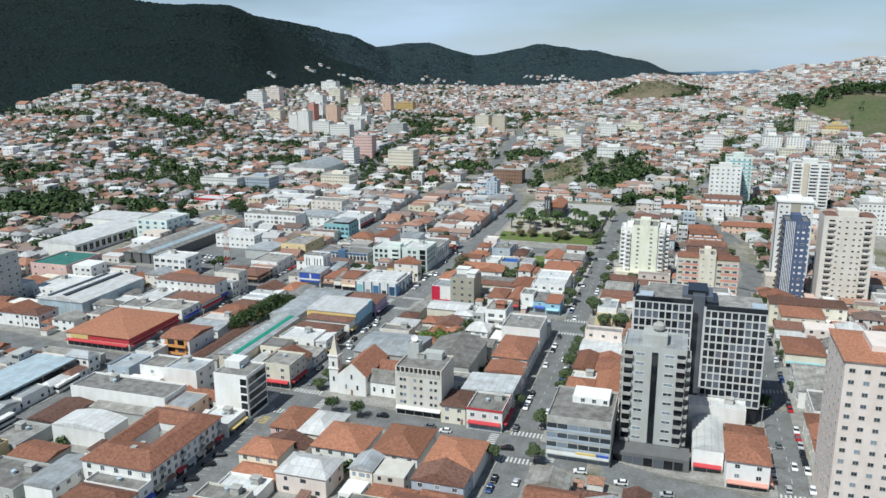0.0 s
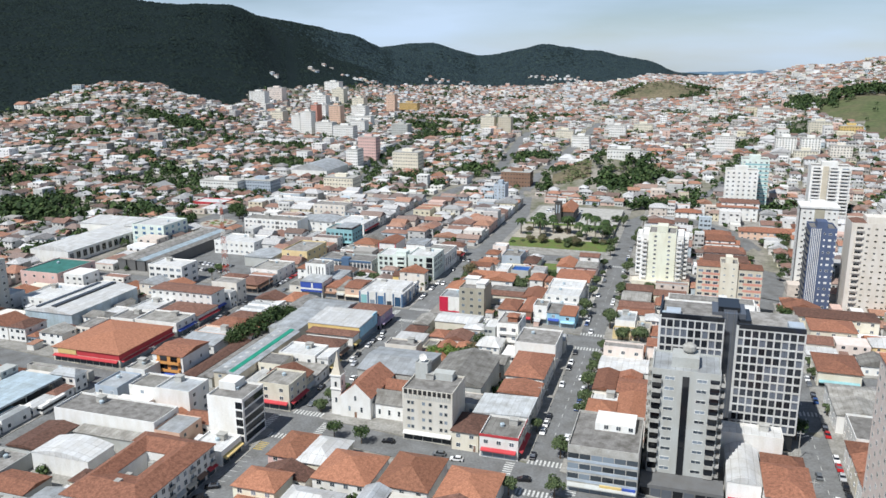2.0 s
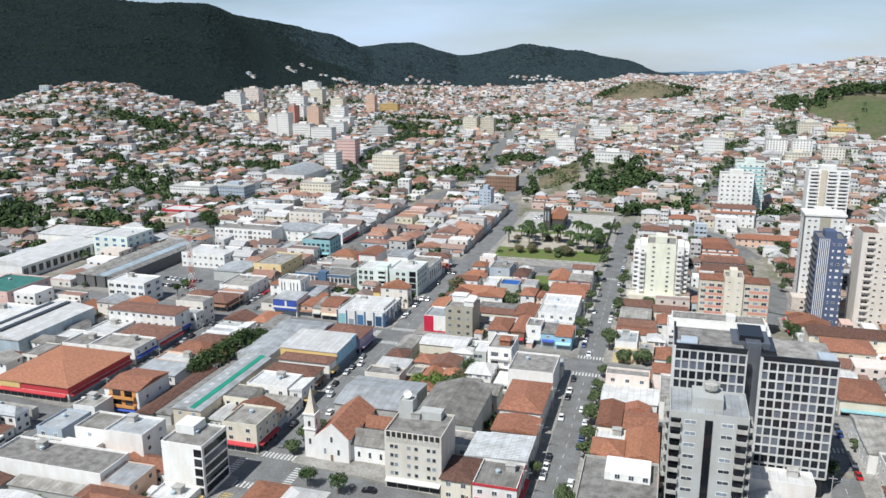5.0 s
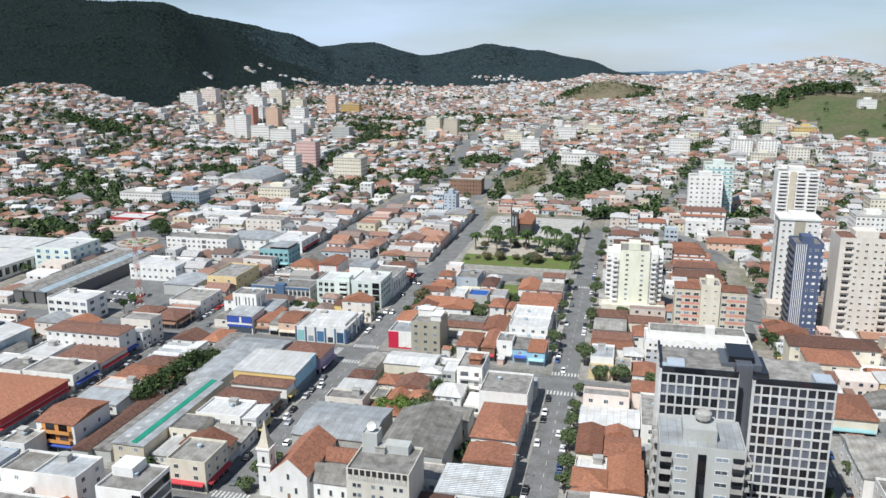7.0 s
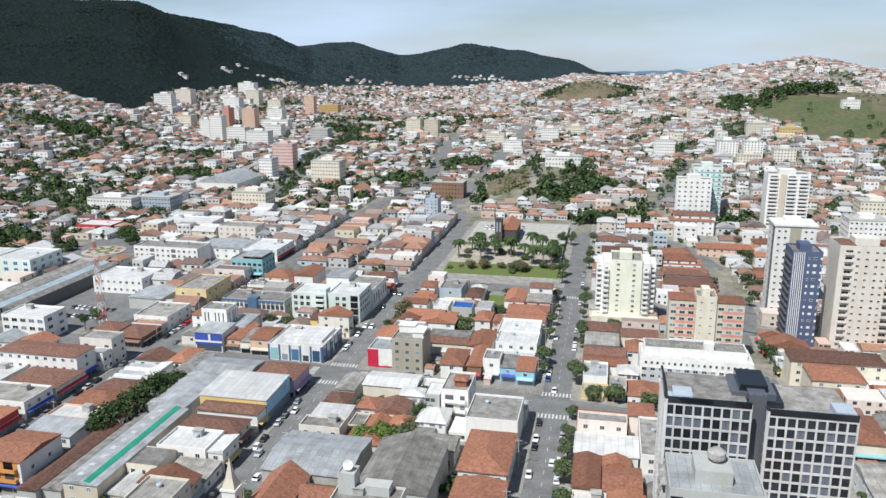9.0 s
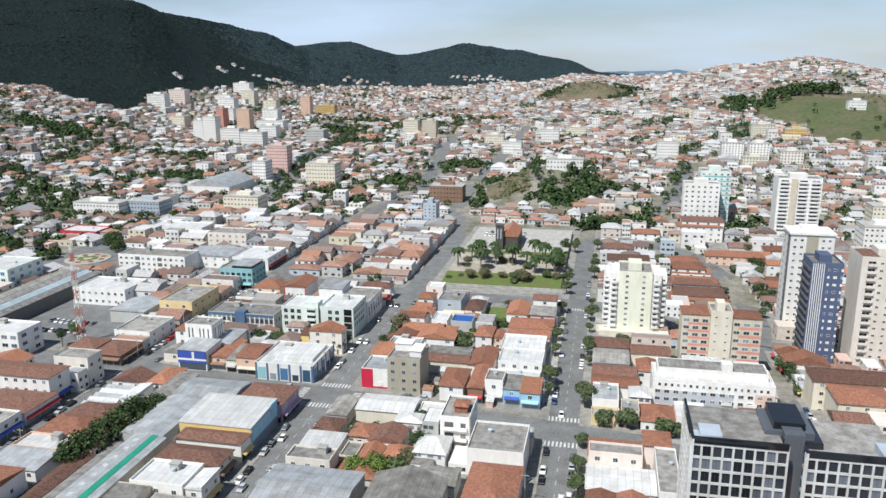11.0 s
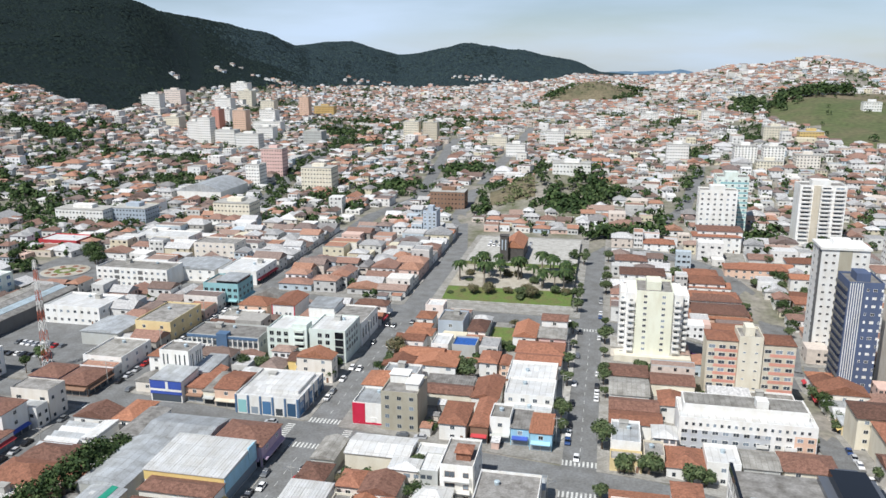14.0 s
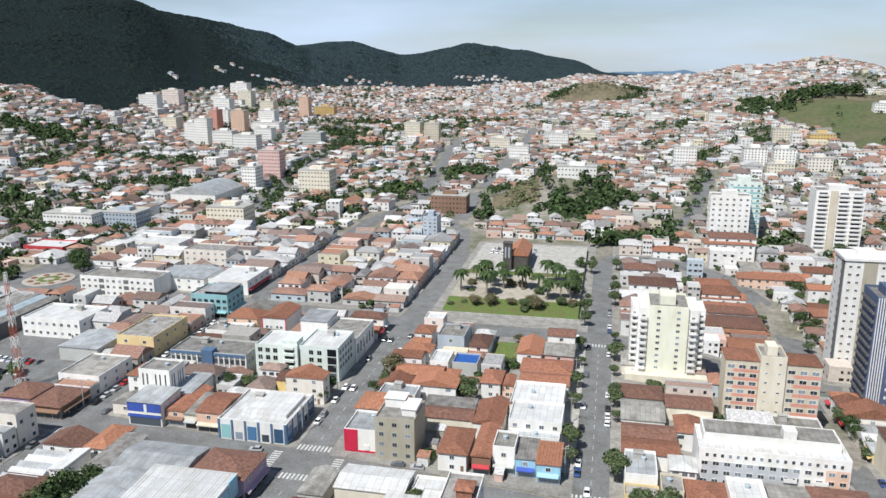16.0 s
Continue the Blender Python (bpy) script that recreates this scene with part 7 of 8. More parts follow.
for _x, _y, _k, _s in ((55.5, 522, "big", 0.6), (56, 532, "big", 0.7), (54.5, 541, "big", 0.75), (53, 549, "big", 0.6), (51.5, 560, "bush", 1.5), (46, 570, "bush", 1.3), (36.5, 540, "bush", 1.1), (35.5, 528, "bush", 1.2), (28, 562, "bush", 1.2),
                       (3, 566, "bush", 1.6), (5, 553, "big", 0.5), (-2, 520, "bush", 1.5), (52, 512, "street", 0.8), (70, 560, "bush", 1.5), (88, 586, "big", 0.6), (57, 600, "big", 0.6), (52, 610, "tall", 0.6), (60, 615, "big", 0.7)):
    tree(_x, _y, _k, _s, "in a villa garden")
for _x, _y in ((-254, 388), (-250, 384), (-8, 470), (-3, 468)):
    palm(_x, _y, 0.6)


# ---- the park ----
def terrace(name, u0, v0, u1, v1, z0, z1, mat, label, category):
    s = Shape()
    s.solid([(u0, v0, z0), (u1, v0, z0), (u1, v1, z1), (u0, v1, z1), (u0, v0, -0.3), (u1, v0, -0.3), (u1, v1, -0.3), (u0, v1, -0.3)], [(0, 1, 2, 3), (4, 5, 1, 0), (5, 6, 2, 1), (6, 7, 3, 2), (7, 4, 0, 3)])
    return tagged(new(name, s.mesh(name, [mat])), label, category, kind="structure")


terrace("garden_lawn", -82, 440, -72, 463, 0.22, 0.24, "grass", "small green lawn behind a house", "lawn")
terrace("park_lawn", -113, 496, -50, 514, 0.9, 2.6, "grass", "sloping green lawn along the park front", "lawn")
terrace("park_ground", -113, 514.1, -50, 556, 2.6, 2.8, "sand", "pale gravel ground of the park under palms", "park ground")
terrace("park_lawn_back", -113, 556.1, -50, 563, 2.82, 2.9, "grass", "narrow grass strip beside the park car park", "lawn")
terrace("car_park", -113, 563.1, -50, 625, 2.86, 2.9, "paving_pale", "pale paved car park behind the palms", "car park")
retaining = thing("retaining_wall", -81, 495, 0.1, "low stone retaining wall along the park lawn", "wall")
for i in range(21):
    s = Shape()
    s.box(-1.5, -0.3, -0.3, 1.5, 0.3, 1.1 - 0.05 * (i % 2))
    part("stone_panel", s, "concrete", retaining, at=pose(-31.5 + 3.12 * i, 0, 0))
for i in range(22):
    _px, _py = rnd.uniform(-110, -53), rnd.uniform(516, 552)
    palm(_px, _py, rnd.uniform(1.05, 1.55))
for i in range(26):
    tree(rnd.uniform(-111, -53), rnd.choice((rnd.uniform(500, 512), rnd.uniform(518, 560))), rnd.choice(("bush", "bush", "street", "dry")), rnd.uniform(0.6, 1.0), "in the park")
for i in range(6):
    tree(-53 + rnd.uniform(-2, 3), 512 + i * 17, rnd.choice(("big", "street")), rnd.uniform(0.55, 0.8), "along the park edge")
pc = thing("park_church", -86, 580, 2.8, "dark stone church with a steep orange tile roof", "church")
s = Shape()
s.box(-5.5, -13, -0.5, 5.5, 13, 8)
part("nave", s, "stone", pc)
s = Shape()
hip_roof(s, 11, 26, 8, 4.2, 0.4, gable="v")
part("roof", s, "terracotta_new", pc)
s = Shape()
s.box(-7.5, -15.5, -0.5, -3.0, -11, 15)
s.box(-7.8, -15.8, 15, -2.7, -10.7, 15.4)
part("bell_tower", s, "stone", pc)
for _x in (-6.2, -4.3):
    s = Shape()
    s.box(_x - 0.35, -15.6, 7, _x + 0.35, -15.5, 13)
    part("slit_window", s, "bluegrey", pc)


# ---- the white church ----
def church(x, y):
    b = thing("church", x, y, 0.1, "white church with a pointed bell tower and tiled roof", "church")
    s = Shape()
    s.box(-5, 0, -0.5, 6, 22, 7.5)
    s.solid([(-5, 0, 7.5), (6, 0, 7.5), (0.5, 0, 12.2), (-5, 0.4, 7.5), (6, 0.4, 7.5), (0.5, 0.4, 12.2)], [(0, 1, 2), (5, 4, 3), (0, 2, 5, 3), (2, 1, 4, 5)])
    part("nave", s, "white", b)
    s = Shape()
    k = Shape()
    hip_roof(k, 11, 21.6, 7.5, 4.2, 0.3, gable="v")
    s.v, s.f, s.s = [(px + 0.5, py + 11.4, pz) for px, py, pz in k.v], k.f, k.s
    part("roof", s, "terracotta", b)
    s = Shape()
    s.box(6, 2, -0.5, 18, 12, 5.5)
    part("side_hall", s, "white", b)
    s = Shape()
    k = Shape()
    hip_roof(k, 12, 10, 5.5, 3.0, 0.3, gable="u")
    s.v, s.f, s.s = [(px + 12, py + 7, pz) for px, py, pz in k.v], k.f, k.s
    part("side_roof", s, "fibre", b)
    s = Shape()
    s.box(6.05, 12.1, -0.5, 17, 20, 6.5)
    part("rear_hall", s, "white", b)
    s = Shape()
    k = Shape()
    hip_roof(k, 11, 8, 6.5, 2.2, 0.3, gable="u")
    s.v, s.f, s.s = [(px + 11.5, py + 16, pz) for px, py, pz in k.v], k.f, k.s
    part("rear_roof", s, "terracotta", b)
    s = Shape()
    s.box(-8.6, 0.5, -0.5, -5.0, 4.1, 14)
    s.box(-8.9, 0.2, 9.2, -4.7, 4.4, 9.6)
    s.box(-8.9, 0.2, 14, -4.7, 4.4, 14.5)
    bell = part("bell_tower", s, "white", b)
    s = Shape()
    c = (-6.8, 2.3)
    q = [(-8.6, 0.5, 14.5), (-5.0, 0.5, 14.5), (-5.0, 4.1, 14.5), (-8.6, 4.1, 14.5)]
    m = [(c[0] + (p[0] - c[0]) * 0.55, c[1] + (p[1] - c[1]) * 0.55, 17) for p in q]
    s.solid(q + m + [(c[0], c[1], 22.5)], [(0, 1, 5, 4), (1, 2, 6, 5), (2, 3, 7, 6), (3, 0, 4, 7), (4, 5, 8), (5, 6, 8), (6, 7, 8), (7, 4, 8)])
    part("spire", s, "beige", bell, "weathered stone-coloured spire")
    for f, (wx, wy, wz, turn) in enumerate(((-1.7, 0, 2.2, 0), (2.7, 0, 2.2, 0), (0.5, 0, 6.2, 0), (8.5, 2, 1.6, 0), (12, 2, 1.6, 0), (15.5, 2, 1.6, 0), (-6.8, 0.5, 10.3, 0), (-6.8, 0.5, 4.5, 0), (-5, 1.8, 10.6, 90))):
        part("window", window_mesh(0.8, 1.8, "white"), None, b, at=pose(wx, wy, wz, 0, 0, turn))
    part("door", door_mesh(), None, b, at=pose(0.5, 0, 0))


church(-107.5, 245)


# ---- lattice mast ----
def mast(x, y):
    b = thing("radio_mast", x, y, 0.1, "red and white lattice radio mast in the station yard", "radio mast")
    h, n = 44.0, 11
    for i in range(n):
        z0, z1 = h * i / n, h * (i + 1) / n
        w0, w1 = 1.3 - 0.9 * i / n, 1.3 - 0.9 * (i + 1) / n
        s = Shape()
        for a, c in ((-1, -1), (1, -1), (1, 1), (-1, 1)):
            s.tube((a * w0, c * w0, z0), (a * w1, c * w1, z1), 0.09, 0.09, 5)
        for (a, c), (e, f) in zip(((-1, -1), (1, -1), (1, 1), (-1, 1)), ((1, -1), (1, 1), (-1, 1), (-1, -1))):
            s.tube((a * w0, c * w0, z0), (e * w1, f * w1, z1), 0.05, 0.05, 4)
            s.tube((e * w0, f * w0, z0), (a * w1, c * w1, z1), 0.05, 0.05, 4)
            s.tube((a * w1, c * w1, z1), (e * w1, f * w1, z1), 0.05, 0.05, 4)
        part("mast_section", s, "mast_red" if i % 2 else "white", b)


MAT["mast_red"] = surface("mast_red", (0.5, 0.13, 0.07), 0.6, stain=0.3, grain=0.1, vary=0, bump=0)
mast(-244, 380.5)


# ---- cars ----
def car_model(paint, word, wheels=True):
    b = thing("car", 0, 0, -50, "parked %s car on the asphalt" % word, "car", "parked cars")
    s = Shape()
    prof = [(-2.05, 0.3), (2.05, 0.3), (2.08, 0.62), (1.95, 0.78), (1.0, 0.92), (-1.85, 0.95), (-2.08, 0.7)]
    k = len(prof)
    s.solid([(-0.86, y, z) for y, z in prof] + [(0.86, y, z) for y, z in prof], [tuple(range(k)), tuple(range(2 * k - 1, k - 1, -1))] + [(i, i + k, (i + 1) % k + k, (i + 1) % k) for i in range(k)])
    s.solid([(-0.66, 0.3, 1.43), (0.66, 0.3, 1.43), (0.66, -1.25, 1.43), (-0.66, -1.25, 1.43), (-0.68, 0.35, 1.38), (0.68, 0.35, 1.38), (0.68, -1.3, 1.38), (-0.68, -1.3, 1.38)], [(3, 2, 1, 0), (0, 1, 5, 4), (1, 2, 6, 5), (2, 3, 7, 6), (3, 0, 4, 7)])
    part("body", s, paint, b)
    s = Shape()
    s.solid([(-0.8, 1.05, 0.91), (0.8, 1.05, 0.91), (0.8, -1.8, 0.94), (-0.8, -1.8, 0.94), (-0.67, 0.34, 1.39), (0.67, 0.34, 1.39), (0.67, -1.28, 1.39), (-0.67, -1.28, 1.39)], [(1, 0, 4, 5), (2, 1, 5, 6), (3, 2, 6, 7), (0, 3, 7, 4)])
    part("glazing", s, "glass_black", b)
    for x in (-0.8, 0.8) if wheels else ():
        for y in (-1.3, 1.3):
            s = Shape()
            s.tube((x - 0.1, y, 0.32), (x + 0.1, y, 0.32), 0.32, 0.32, 10)
            part("wheel", s, "tyre", b)
    return b


def bus(x, y, turn, paint):
    b = thing("bus", x, y, 0.12, "long %s city bus at the terminal" % paint.replace("skyblue", "pale blue"), "bus", "buses", turn)
    s = Shape()
    s.box(-1.25, -6, 0.35, 1.25, 6, 1.3)
    s.box(-1.2, -5.9, 2.3, 1.2, 5.9, 3.1)
    s.box(-0.7, -2, 3.1, 0.7, 0, 3.3)
    part("body", s, paint, b)
    s = Shape()
    s.box(-1.22, -5.95, 1.3, 1.22, 5.95, 2.3)
    part("glazing", s, "glass_black", b)
    for wx in (-1.1, 1.1):
        for wy in (-3.6, 3.6):
            s = Shape()
            s.tube((wx - 0.14, wy, 0.48), (wx + 0.14, wy, 0.48), 0.48, 0.48, 12)
            part("wheel", s, "tyre", b)


bus(-220.5, 207, 0, "skyblue")
bus(-212.5, 221, 3, "white")
bus(-209.8, 187, 0, "white")
CARS = [car_model("car_" + n, n, w) for w in (True, False) for n in ("white", "silver", "black", "red", "grey", "blue")]
WEIGHT = [0] * 8 + [1] * 4 + [2] * 5 + [4] * 4 + [3, 5]
used = set()


def park_car(x, y, turn, k=None):
    k = rnd.choice(WEIGHT) if k is None else k
    if y > 335:
        k += 6
    m = pose(x, y, land(x, y) + 0.03, 0, 0, turn)
    if k not in used:
        used.add(k)
        CARS[k].matrix_basis = m
    else:
        copy_thing(CARS[k], m)


for _u, _turn, _lo, _hi, _p in ((34.6, 0, 195, 330, 0.55), (44.4, 180, 195, 330, 0.75), (44.2, 180, 340, 440, 0.4), (-44.1, 180, 236, 330, 0.75), (-35.9, 0, 240, 325, 0.75), (-44.1, 180, 362, 470, 0.45), (-35.9, 0, 362, 560, 0.35),
                              (-129, 180, 258, 335, 0.45), (-119, 0, 262, 340, 0.45), (-129, 180, 366, 470, 0.4), (-119, 0, 366, 470, 0.35), (-210, 180, 260, 345, 0.7), (-202, 0, 260, 345, 0.6), (-210, 180, 370, 480, 0.6),
                              (-202, 0, 370, 480, 0.6), (-43.5, 180, 175, 212, 0.6), (-37, 0, 175, 212, 0.6)):
    _v = _lo
    while _v < _hi:
        if rnd.random() < min(0.9, _p * 0.92):
            park_car(_u, _v, _turn + rnd.uniform(-2, 2))
        _v += 5.6
for _v in range(165, 214, 3):
    if rnd.random() < 0.45:
        park_car(-128.5, _v, 118)
for _x, _y, _t in ((-126, 250, 180), (-121, 275, 0), (-126.5, 288, 180), (-122, 300, 0), (-127, 318, 180), (-72, 229, 95), (-66, 227.5, 95), (-90, 232, 95), (-44, 222, 100), (-20, 214.5, 97), (-8, 213, 97), (5, 211, 97), (-141, 356, 95),
                   (-90, 355.5, 92), (-96, 356, 92), (-38, 300, 0), (-41, 352, 180), (-126, 405, 180), (-121, 430, 0), (-126, 455, 180), (38, 250, 0), (41, 236, 180), (38, 222, 0), (41, 212, 180), (-190, 352, 80), (-227, 352, 80)):
    park_car(_x, _y, _t)
for i in range(18):
    _u, _v = -105 + (i % 9) * 3.1, 600 + 9 * (i // 9) + rnd.uniform(-0.5, 0.5)
    copy_thing(CARS[6 + rnd.choice((0, 0, 0, 1, 4))], pose(_u, _v, 2.93, 0, 0, rnd.choice((0, 180))))
for i in range(16):
    park_car(-276 + 3.0 * (i % 8), 392 + 11 * (i // 8) + rnd.uniform(-0.6, 0.6), rnd.choice((0, 180)))


MAT["leaf_scrub"] = island_surface("leaves_scrub", [(0.15, 0.16, 0.07), (0.11, 0.14, 0.05), (0.18, 0.16, 0.09), (0.09, 0.12, 0.045)], 0.85, 0.25, 0.7)
# ---- far greenery, as stuff ----
def greenery():
    r = random.Random(8)
    s = Shape()

    def clump(x, y, rad, h, n):
        z = land(x, y)
        for i in range(n):
            d = Vector((r.gauss(0, 1), r.gauss(0, 1), abs(r.gauss(0, 1)))).normalized()
            p = Vector((x, y, z + h * 0.5)) + Vector((d.x * rad, d.y * rad, d.z * h * 0.5 + r.uniform(-0.5, 0.1) * h * 0.7)) * r.uniform(0.7, 1.0)
            n_ = (d + Vector((r.uniform(-0.6, 0.6), r.uniform(-0.6, 0.6), r.uniform(-0.2, 0.6)))).normalized()
            k = rad * r.uniform(0.2, 0.36)
            a = n_.orthogonal().normalized() * k
            b = n_.cross(a) * r.uniform(0.7, 1.2)
            s.face([tuple(p - a - b * 0.5), tuple(p + a * 0.3 - b), tuple(p + a + b * 0.3), tuple(p - a * 0.2 + b)])
    count = 0
    while count < 8200:
        az, rad = r.uniform(-22, 52), 480 + 2100 * r.random() ** 1.2
        x, y = CENTRE[0] - rad * math.sin(radians(az)), CENTRE[1] + rad * math.cos(radians(az))
        if wooded(x, y) or (-336 < x < 137 and y < 645) or meadow(x, y) and r.random() < 0.9:
            continue
        if abs(x - lane_x(LONG_A, y)) < 10 or abs(x - lane_x(LONG_C, y)) < 10 or -122 < x < -96 and 640 < y < 800:
            continue
        # more trees on the left hills, partly added to darken them like cloud shade
        green = noise.noise((x / 75, y / 75, 9.0))
        if r.random() > (1.0 if green > (0.3 if az < 22 else 0.24) else 0.42 if x < -200 else 0.22):
            continue
        if not clear(x - 2, y - 2, x + 2, y + 2):
            continue
        count += 1
        k = r.uniform(1.8, 4.3)
        clump(x, y, k, k * r.uniform(1.5, 2.1), 40 if rad < 1000 else 24)
    for i in range(3600):
        x, y, k = r.uniform(-330, 118), r.uniform(160, 636), r.uniform(0.9, 2.3)
        if any(EDGES[j] + 2 < x < EDGES[j + 1] - 2 for j in range(0, len(EDGES), 2)) and min(abs(y - c(x)) for c in (cross1, cross2, cross3)) > 11 and clear(x - k * 0.5, y - k * 0.5, x + k * 0.5, y + k * 0.5) and noise.noise((x / 30, y / 30, 4.0)) > -0.12:
            clump(x, y, k, k * r.uniform(1.6, 2.4), 70)
    for gx, gy, gw, gh, n in ((-66, 714, 22, 18, 80), (-46, 748, 18, 22, 44), (-60, 905, 30, 20, 26), (-214, 800, 24, 26, 50), (-178, 905, 26, 26, 60), (-351, 1115, 40, 40, 60), (-420, 1230, 60, 60, 90), (-330, 1330, 60, 90, 110),
                              (-250, 1400, 50, 60, 60), (-475, 480, 40, 20, 60), (-500, 520, 40, 30, 30), (-620, 600, 60, 40, 70), (-672, 930, 60, 18, 60), (-780, 862, 70, 18, 55), (-850, 1010, 70, 40, 60), (-700, 770, 70, 30, 50), (-640, 1010, 60, 30, 40), (-551, 712, 30, 14, 24), (-435, 1385, 70, 40, 60), (-590, 1920, 110, 30, 50), (-432, 1868, 110, 24, 50), (-500, 755, 14, 10, 12), (-406, 513, 22, 14, 26), (-500, 679, 50, 30, 26), (-650, 927, 80, 30, 70), (-560, 900, 60, 25, 30), (148, 1230, 40, 30, 60),
                              (0, 1650, 30, 40, 40), (-130, 1760, 30, 50, 40), (310, 990, 60, 30, 40), (60, 640, 30, 20, 24), (180, 640, 30, 30, 26), (-35, 645, 12, 10, 14), (-10, 650, 22, 8, 18)):
        for i in range(n):
            x, y = gx + r.gauss(0, 0.5) * gw, gy + r.gauss(0, 0.5) * gh
            k = r.uniform(2.8, 5.5)
            clump(x, y, k, k * r.uniform(1.5, 2.3), 42)
    for i in range(60):
        x = r.uniform(178, 272)
        y = 1262 + 0.1 * (x - 220) + r.gauss(0, 9)
        k = r.uniform(4.0, 6.5)
        clump(x, y, k, k * r.uniform(2.4, 3.2), 60)
    for i in range(60):
        clump(r.gauss(143, 11), r.gauss(1258, 24), r.uniform(3.5, 6), r.uniform(8, 13), 50)
    for i in range(40):
        clump(r.gauss(-150, 12), r.gauss(1735, 22), r.uniform(4, 6), r.uniform(8, 12), 30)
        clump(r.gauss(5, 14), r.gauss(1735, 25), r.uniform(4, 6), r.uniform(8, 12), 30)
    dark, s.v, s.f, s.s = (s.v, s.f, s.s), [], [], []
    for gx, gy, gw, gh, n in ((-104, 752, 14, 34, 70), (-36, 778, 26, 20, 60), (-70, 1715, 60, 30, 60), (-62, 745, 20, 12, 20), (330, 1230, 60, 60, 60)):
        for i in range(n):
            k = r.uniform(1.2, 2.6)
            clump(gx + r.gauss(0, 0.5) * gw, gy + r.gauss(0, 0.5) * gh, k, k * r.uniform(0.9, 1.5), 40)
    tagged(new("hill_scrub", s.mesh("hill_scrub", ["leaf_scrub"])), "pale yellow-green scrub on the knoll slopes", "scrub", kind="stuff")
    s.v, s.f, s.s = dark
    g = new("distant_trees", s.mesh("distant_trees", ["leaf"]))
    tagged(g, "scattered dark green trees between houses across the valley", "trees", kind="stuff")


def forest():
    r = random.Random(21)
    s = Shape()
    n = 0
    tries = 0
    while n < 74000 and tries < 400000:
        tries += 1
        az = r.uniform(-3, 53)
        rad = math.sqrt(r.uniform(1200 ** 2, 3500 ** 2))
        x, y = CENTRE[0] - rad * math.sin(radians(az)), CENTRE[1] + rad * math.cos(radians(az))
        if not wooded(x, y):
            continue
        n += 1
        z = land(x, y)
        k = r.uniform(3.0, 6.4) * (0.75 + rad / 4500)
        h = k * r.uniform(0.15, 0.5)
        t = r.uniform(0, 6.28)
        gx, gy = (land(x + 5, y) - z) / 5, (land(x, y + 5) - z) / 5
        ring = []
        for i in range(5):
            dx, dy = math.cos(t + i * 1.2566) * k * r.uniform(0.75, 1.15), math.sin(t + i * 1.2566) * k * r.uniform(0.75, 1.15)
            ring.append((x + dx, y + dy, z + gx * dx + gy * dy + h * r.uniform(-0.3, 0.1)))
        # shaded tone on the near left slopes, sunlit tone on ridges behind
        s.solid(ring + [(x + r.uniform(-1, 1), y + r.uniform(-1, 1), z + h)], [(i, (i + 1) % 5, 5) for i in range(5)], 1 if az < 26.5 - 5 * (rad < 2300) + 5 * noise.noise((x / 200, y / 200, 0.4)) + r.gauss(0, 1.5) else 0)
    tagged(new("mountain_forest", s.mesh("mountain_forest", ["forest", "forest_far"])), "dense forest on the mountain slopes, cloud shade painted into its greens", "forest", kind="stuff")


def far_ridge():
    """A mountain beyond the end of the valley, distance haze painted in as blue."""
    s = Shape()
    az = [2.5 - 0.25 * i for i in range(38)]
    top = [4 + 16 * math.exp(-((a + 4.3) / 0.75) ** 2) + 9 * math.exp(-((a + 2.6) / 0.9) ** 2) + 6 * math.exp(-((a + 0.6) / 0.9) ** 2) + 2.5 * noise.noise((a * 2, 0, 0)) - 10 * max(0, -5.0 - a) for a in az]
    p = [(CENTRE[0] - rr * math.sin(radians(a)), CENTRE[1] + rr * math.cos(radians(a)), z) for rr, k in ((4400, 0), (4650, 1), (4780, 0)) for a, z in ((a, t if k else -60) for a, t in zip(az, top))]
    m = len(az)
    s.solid(p, [(k * m + i, k * m + i + 1, k * m + m + i + 1, k * m + m + i) for k in range(2) for i in range(m - 1)])
    tagged(new("backdrop_ridge", s.mesh("backdrop_ridge", [MAT["hazed_hills"]])), "mountain ridge at the end of the valley, coloured blue to imitate haze", "mountain", kind="structure")


# the blue is aerial haze put straight into the base colour
MAT["hazed_hills"] = surface("hazed_hills", (0.1, 0.17, 0.25), 0.95, stain=0.2, grain=0.1, stain_size=200.0, grain_size=30.0, vary=0, bump=0)
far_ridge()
GAPS += [(-76, 730, 34), (-44, 756, 22), (-90, 770, 30), (-214, 800, 16), (-178, 905, 18), (-452, 474, 14), (-587, 572, 18), (-650, 927, 26), (-420, 1230, 40), (-330, 1330, 40), (-345, 508, 26)]
for p, q in list(zip(BEND, BEND[1:])) + list(zip(BOULEVARD, BOULEVARD[1:])):
    for i in range(8):
        GAPS.append((p[0] + (q[0] - p[0]) * i / 8, p[1] + (q[1] - p[1]) * i / 8, 13))
greenery()
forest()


# ---- road paint ----
def stripes(name, boxes, mat, label):
    b = thing(name, boxes[0][0], boxes[0][1], land(boxes[0][0], boxes[0][1]), label, "road marking")
    for x, y, w, d in boxes:
        t = Shape()
        t.box(-w / 2, -d / 2, 0, w / 2, d / 2, 0.012)
        part("stripe", t, mat, b, at=pose(x - boxes[0][0], y - boxes[0][1], land(x, y) - land(boxes[0][0], boxes[0][1]) + 0.045))


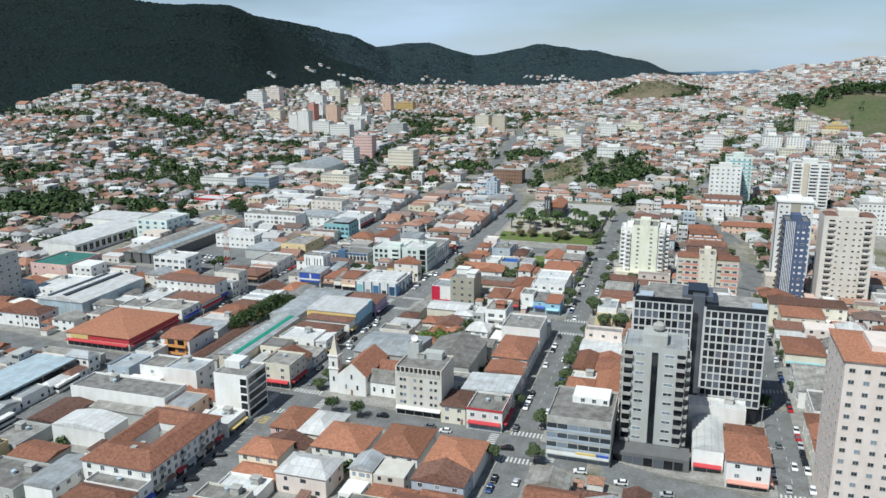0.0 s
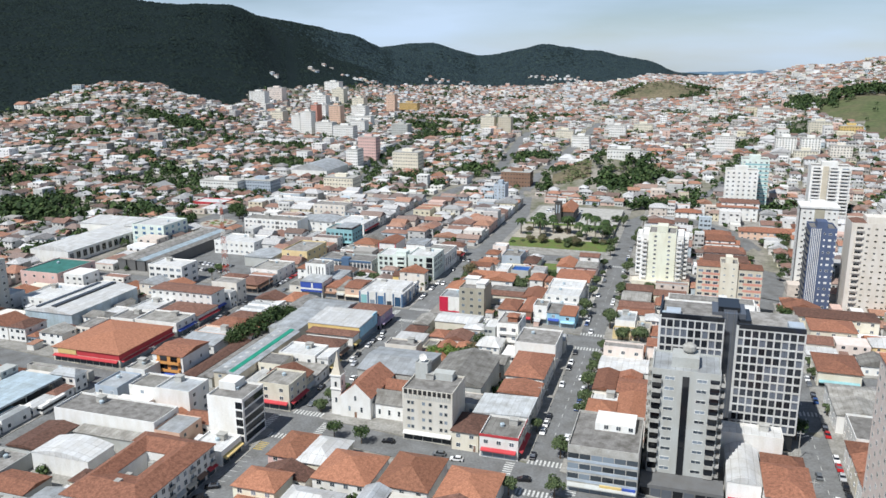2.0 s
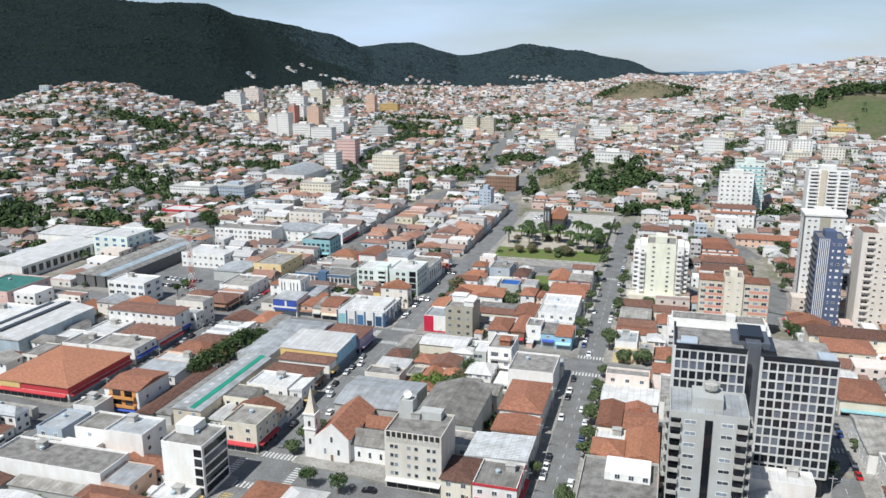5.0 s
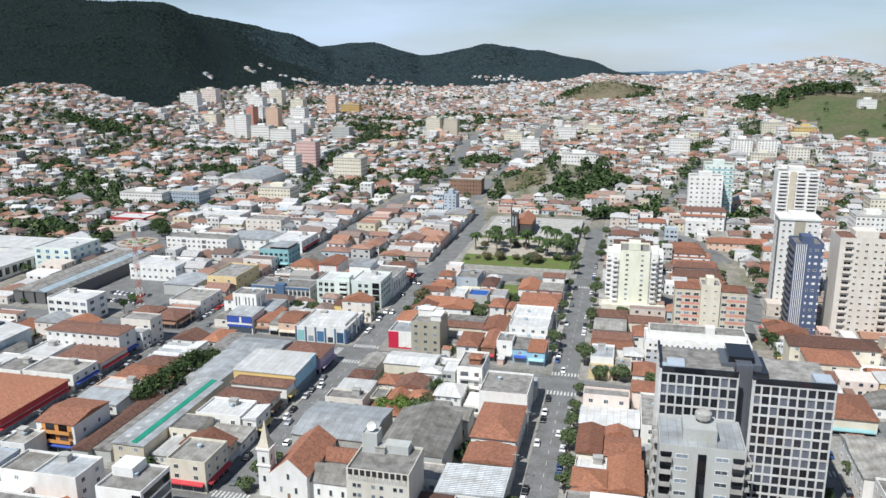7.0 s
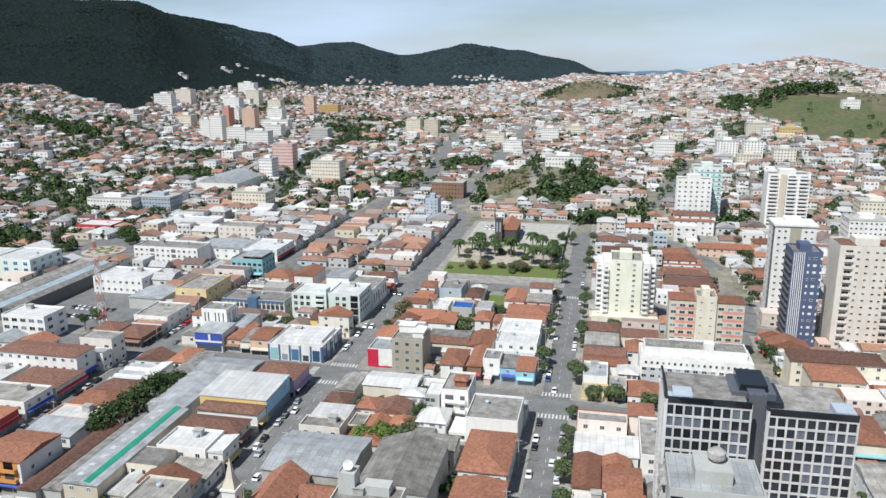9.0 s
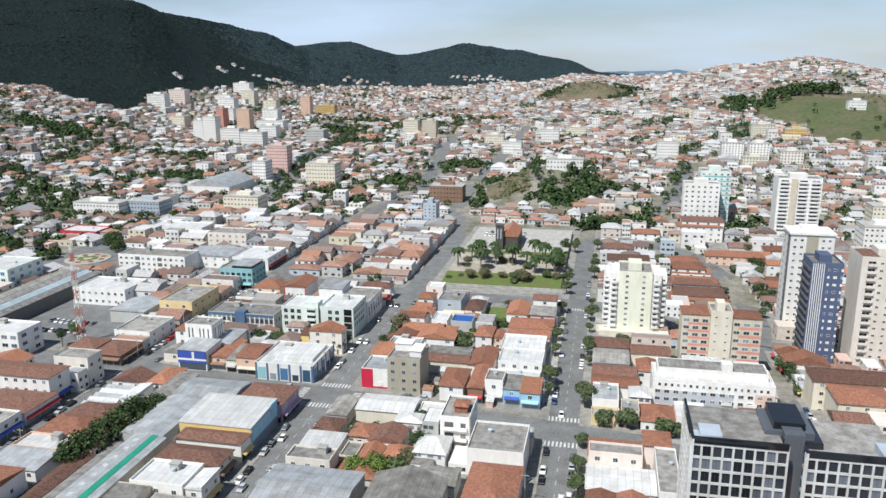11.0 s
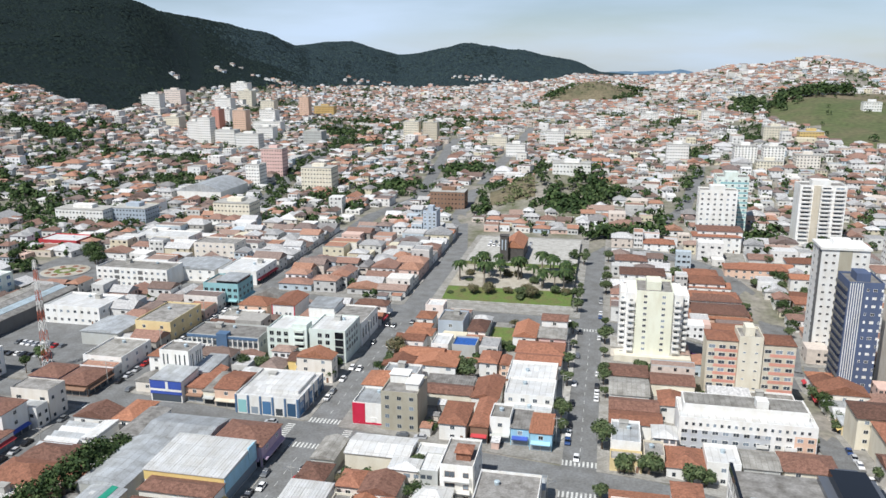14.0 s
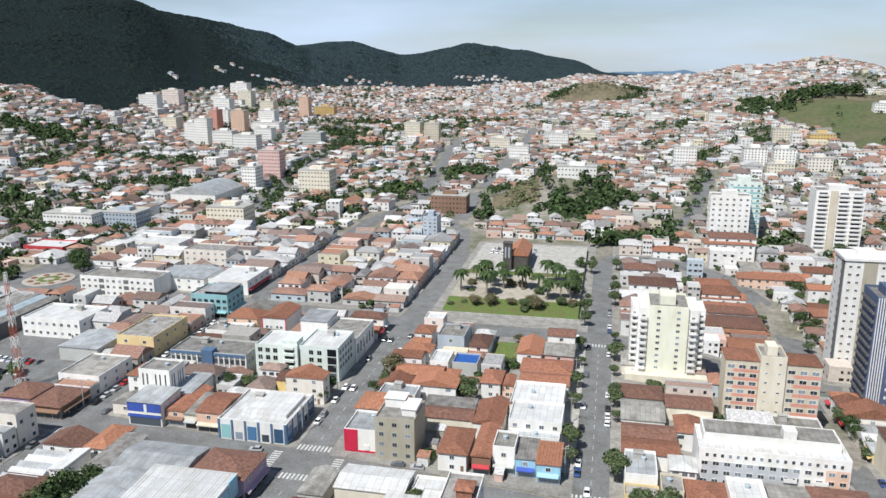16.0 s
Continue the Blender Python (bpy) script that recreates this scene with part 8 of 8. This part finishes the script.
for _u, _v in ((-124, 243.5), (-124, 226), (-40, 233.5), (-40, 216), (-124, 344), (-124, 361), (-40, 332), (-40, 349.5), (-206, 355), (39.5, 218), (39.5, 296), (-40, 467)):
    stripes("crosswalk", [(_u - 5 + 1.25 * i, _v, 0.6, 3.2) for i in range(9)], "stripe", "worn white zebra crossing on asphalt")
for _u, _v in ((-134, 235), (-114.5, 234), (-134, 352.5), (-114, 351.5), (-50, 226.5), (-30, 223)):
    stripes("crosswalk", [(_u, _v - 4.5 + 1.25 * i, 2.8, 0.6) for i in range(8)], "stripe", "worn white zebra crossing on asphalt")
stripes("parking_marking", [(-128.5, 216 + 1.1 * i, 4.5, 0.35) for i in range(5)], "stripe_yellow", "yellow hatched marking on asphalt")
stripes("parking_marking", [(-129, 160 + 3.0 * i, 4.6, 0.14) for i in range(18)], "stripe", "white parking bay lines on asphalt")
for _u, _lo, _hi in ((-124, 258, 336), (-124, 368, 462), (-40, 246, 326), (-40, 358, 462), (39.5, 228, 320), (-206, 264, 344)):
    stripes("lane_marking", [(_u, _v, 0.14, 2.6) for _v in range(_lo, _hi, 7)], "stripe", "broken white centre line on asphalt")


# ---- utility poles and roof tanks ----
def pole_model():
    b = thing("utility_pole", 0, 0, 0, "grey concrete utility pole with crossarm and lamp", "utility pole", "utility poles")
    s = Shape()
    s.tube((0, 0, -0.3), (0, 0, 9.5), 0.17, 0.11, 7)
    part("pole", s, "concrete", b)
    s = Shape()
    s.box(-1.1, -0.07, 8.7, 1.1, 0.07, 8.85)
    part("crossarm", s, "concrete", b)
    s = Shape()
    s.tube((0, 0, 7.4), (1.9, 0, 8.3), 0.04, 0.04, 5)
    s.box(1.7, -0.14, 8.25, 2.4, 0.14, 8.38)
    part("lamp_arm", s, "steel", b)
    return b


POLE = pole_model()
first = True
for _u, _turn, _vs in ((-116.8, 180, range(258, 345, 29)), (-131.4, 0, range(370, 470, 33)), (-47.6, 0, range(240, 330, 28)), (-47.6, 0, range(360, 470, 34)), (33.4, 0, range(200, 320, 30)), (-200.4, 180, range(262, 350, 30)), (-212.2, 0, range(372, 480, 36))):
    for _v in _vs:
        m = pose(_u, _v, land(_u, _v) + 0.15, 0, 0, _turn)
        if first:
            POLE.matrix_basis, first = m, False
        else:
            copy_thing(POLE, m)


def tank_model():
    b = thing("water_tank", 0, 0, 0, "pale blue round water tank on a roof", "water tank", "roof water tanks")
    s = Shape()
    s.tube((0, 0, 0), (0, 0, 0.9), 0.62, 0.75, 12)
    part("tub", s, "bluesheet", b)
    s = Shape()
    s.tube((0, 0, 0.9), (0, 0, 1.12), 0.8, 0.55, 12)
    part("lid", s, "bluesheet", b)
    return b


TANK = tank_model()
flats = [o for o in scene.objects if o.name.split(".")[0] == "house" and o.parent is None and any(c.name.startswith("wall") and len(c.data.vertices) == 16 for c in o.children)]
first = True
for o in flats[:70]:
    wl_ = [c for c in o.children if c.name.startswith("wall")][0]
    zs = [v.co.z for v in wl_.data.vertices]
    xs = [v.co.x for v in wl_.data.vertices]
    ys = [v.co.y for v in wl_.data.vertices]
    m = pose(o.location.x + rnd.uniform(-0.3, 0.3) * max(xs) * 2 * 0.7, o.location.y + max(ys) * rnd.uniform(0.1, 0.6), o.location.z + max(zs) - 0.66)
    if rnd.random() < 0.6:
        if first:
            TANK.matrix_basis, first = m, False
        else:
            copy_thing(TANK, m)


MAT["brick_red_bed"] = surface("flower_bed_soil", (0.24, 0.11, 0.07), 0.95, stain=0.4, grain=0.3, stain_size=1.0, vary=0.2, bump=0.4)

# ---- the station yard and the roundabout ----
draped("station_yard", [(-292, 378), (-234, 378), (-238, 470), (-294, 484)], 0.2, "asphalt", "wide grey asphalt yard before the bus station", "yard")
draped("road_roundabout", [(-352, 466), (-300, 462), (-300, 540), (-352, 544)], 0.2, "asphalt", "grey asphalt around a planted roundabout", "road")
rb = thing("roundabout", -330, 505, land(-330, 505) + 0.2, "round planted island with reddish flower beds", "roundabout")
s = Shape()
s.tube((0, 0, -0.1), (0, 0, 0.18), 13, 13, 36)
part("kerb", s, "concrete", rb)
s = Shape()
s.tube((0, 0, 0.1), (0, 0, 0.24), 12.4, 12.4, 36)
part("paving", s, "sand", rb)
for i in range(8):
    _a = i * math.pi / 4
    for _r, _n in ((9.0, "leaf_dry"), (4.5, "leaf")):
        s = Shape()
        s.tube((0, 0, 0.2), (0, 0, 0.55), 1.9, 1.3, 9)
        part("flower_bed", s, "brick_red_bed" if _n == "leaf_dry" else "grass", rb, at=pose(_r * math.cos(_a), _r * math.sin(_a), 0))
far_town()
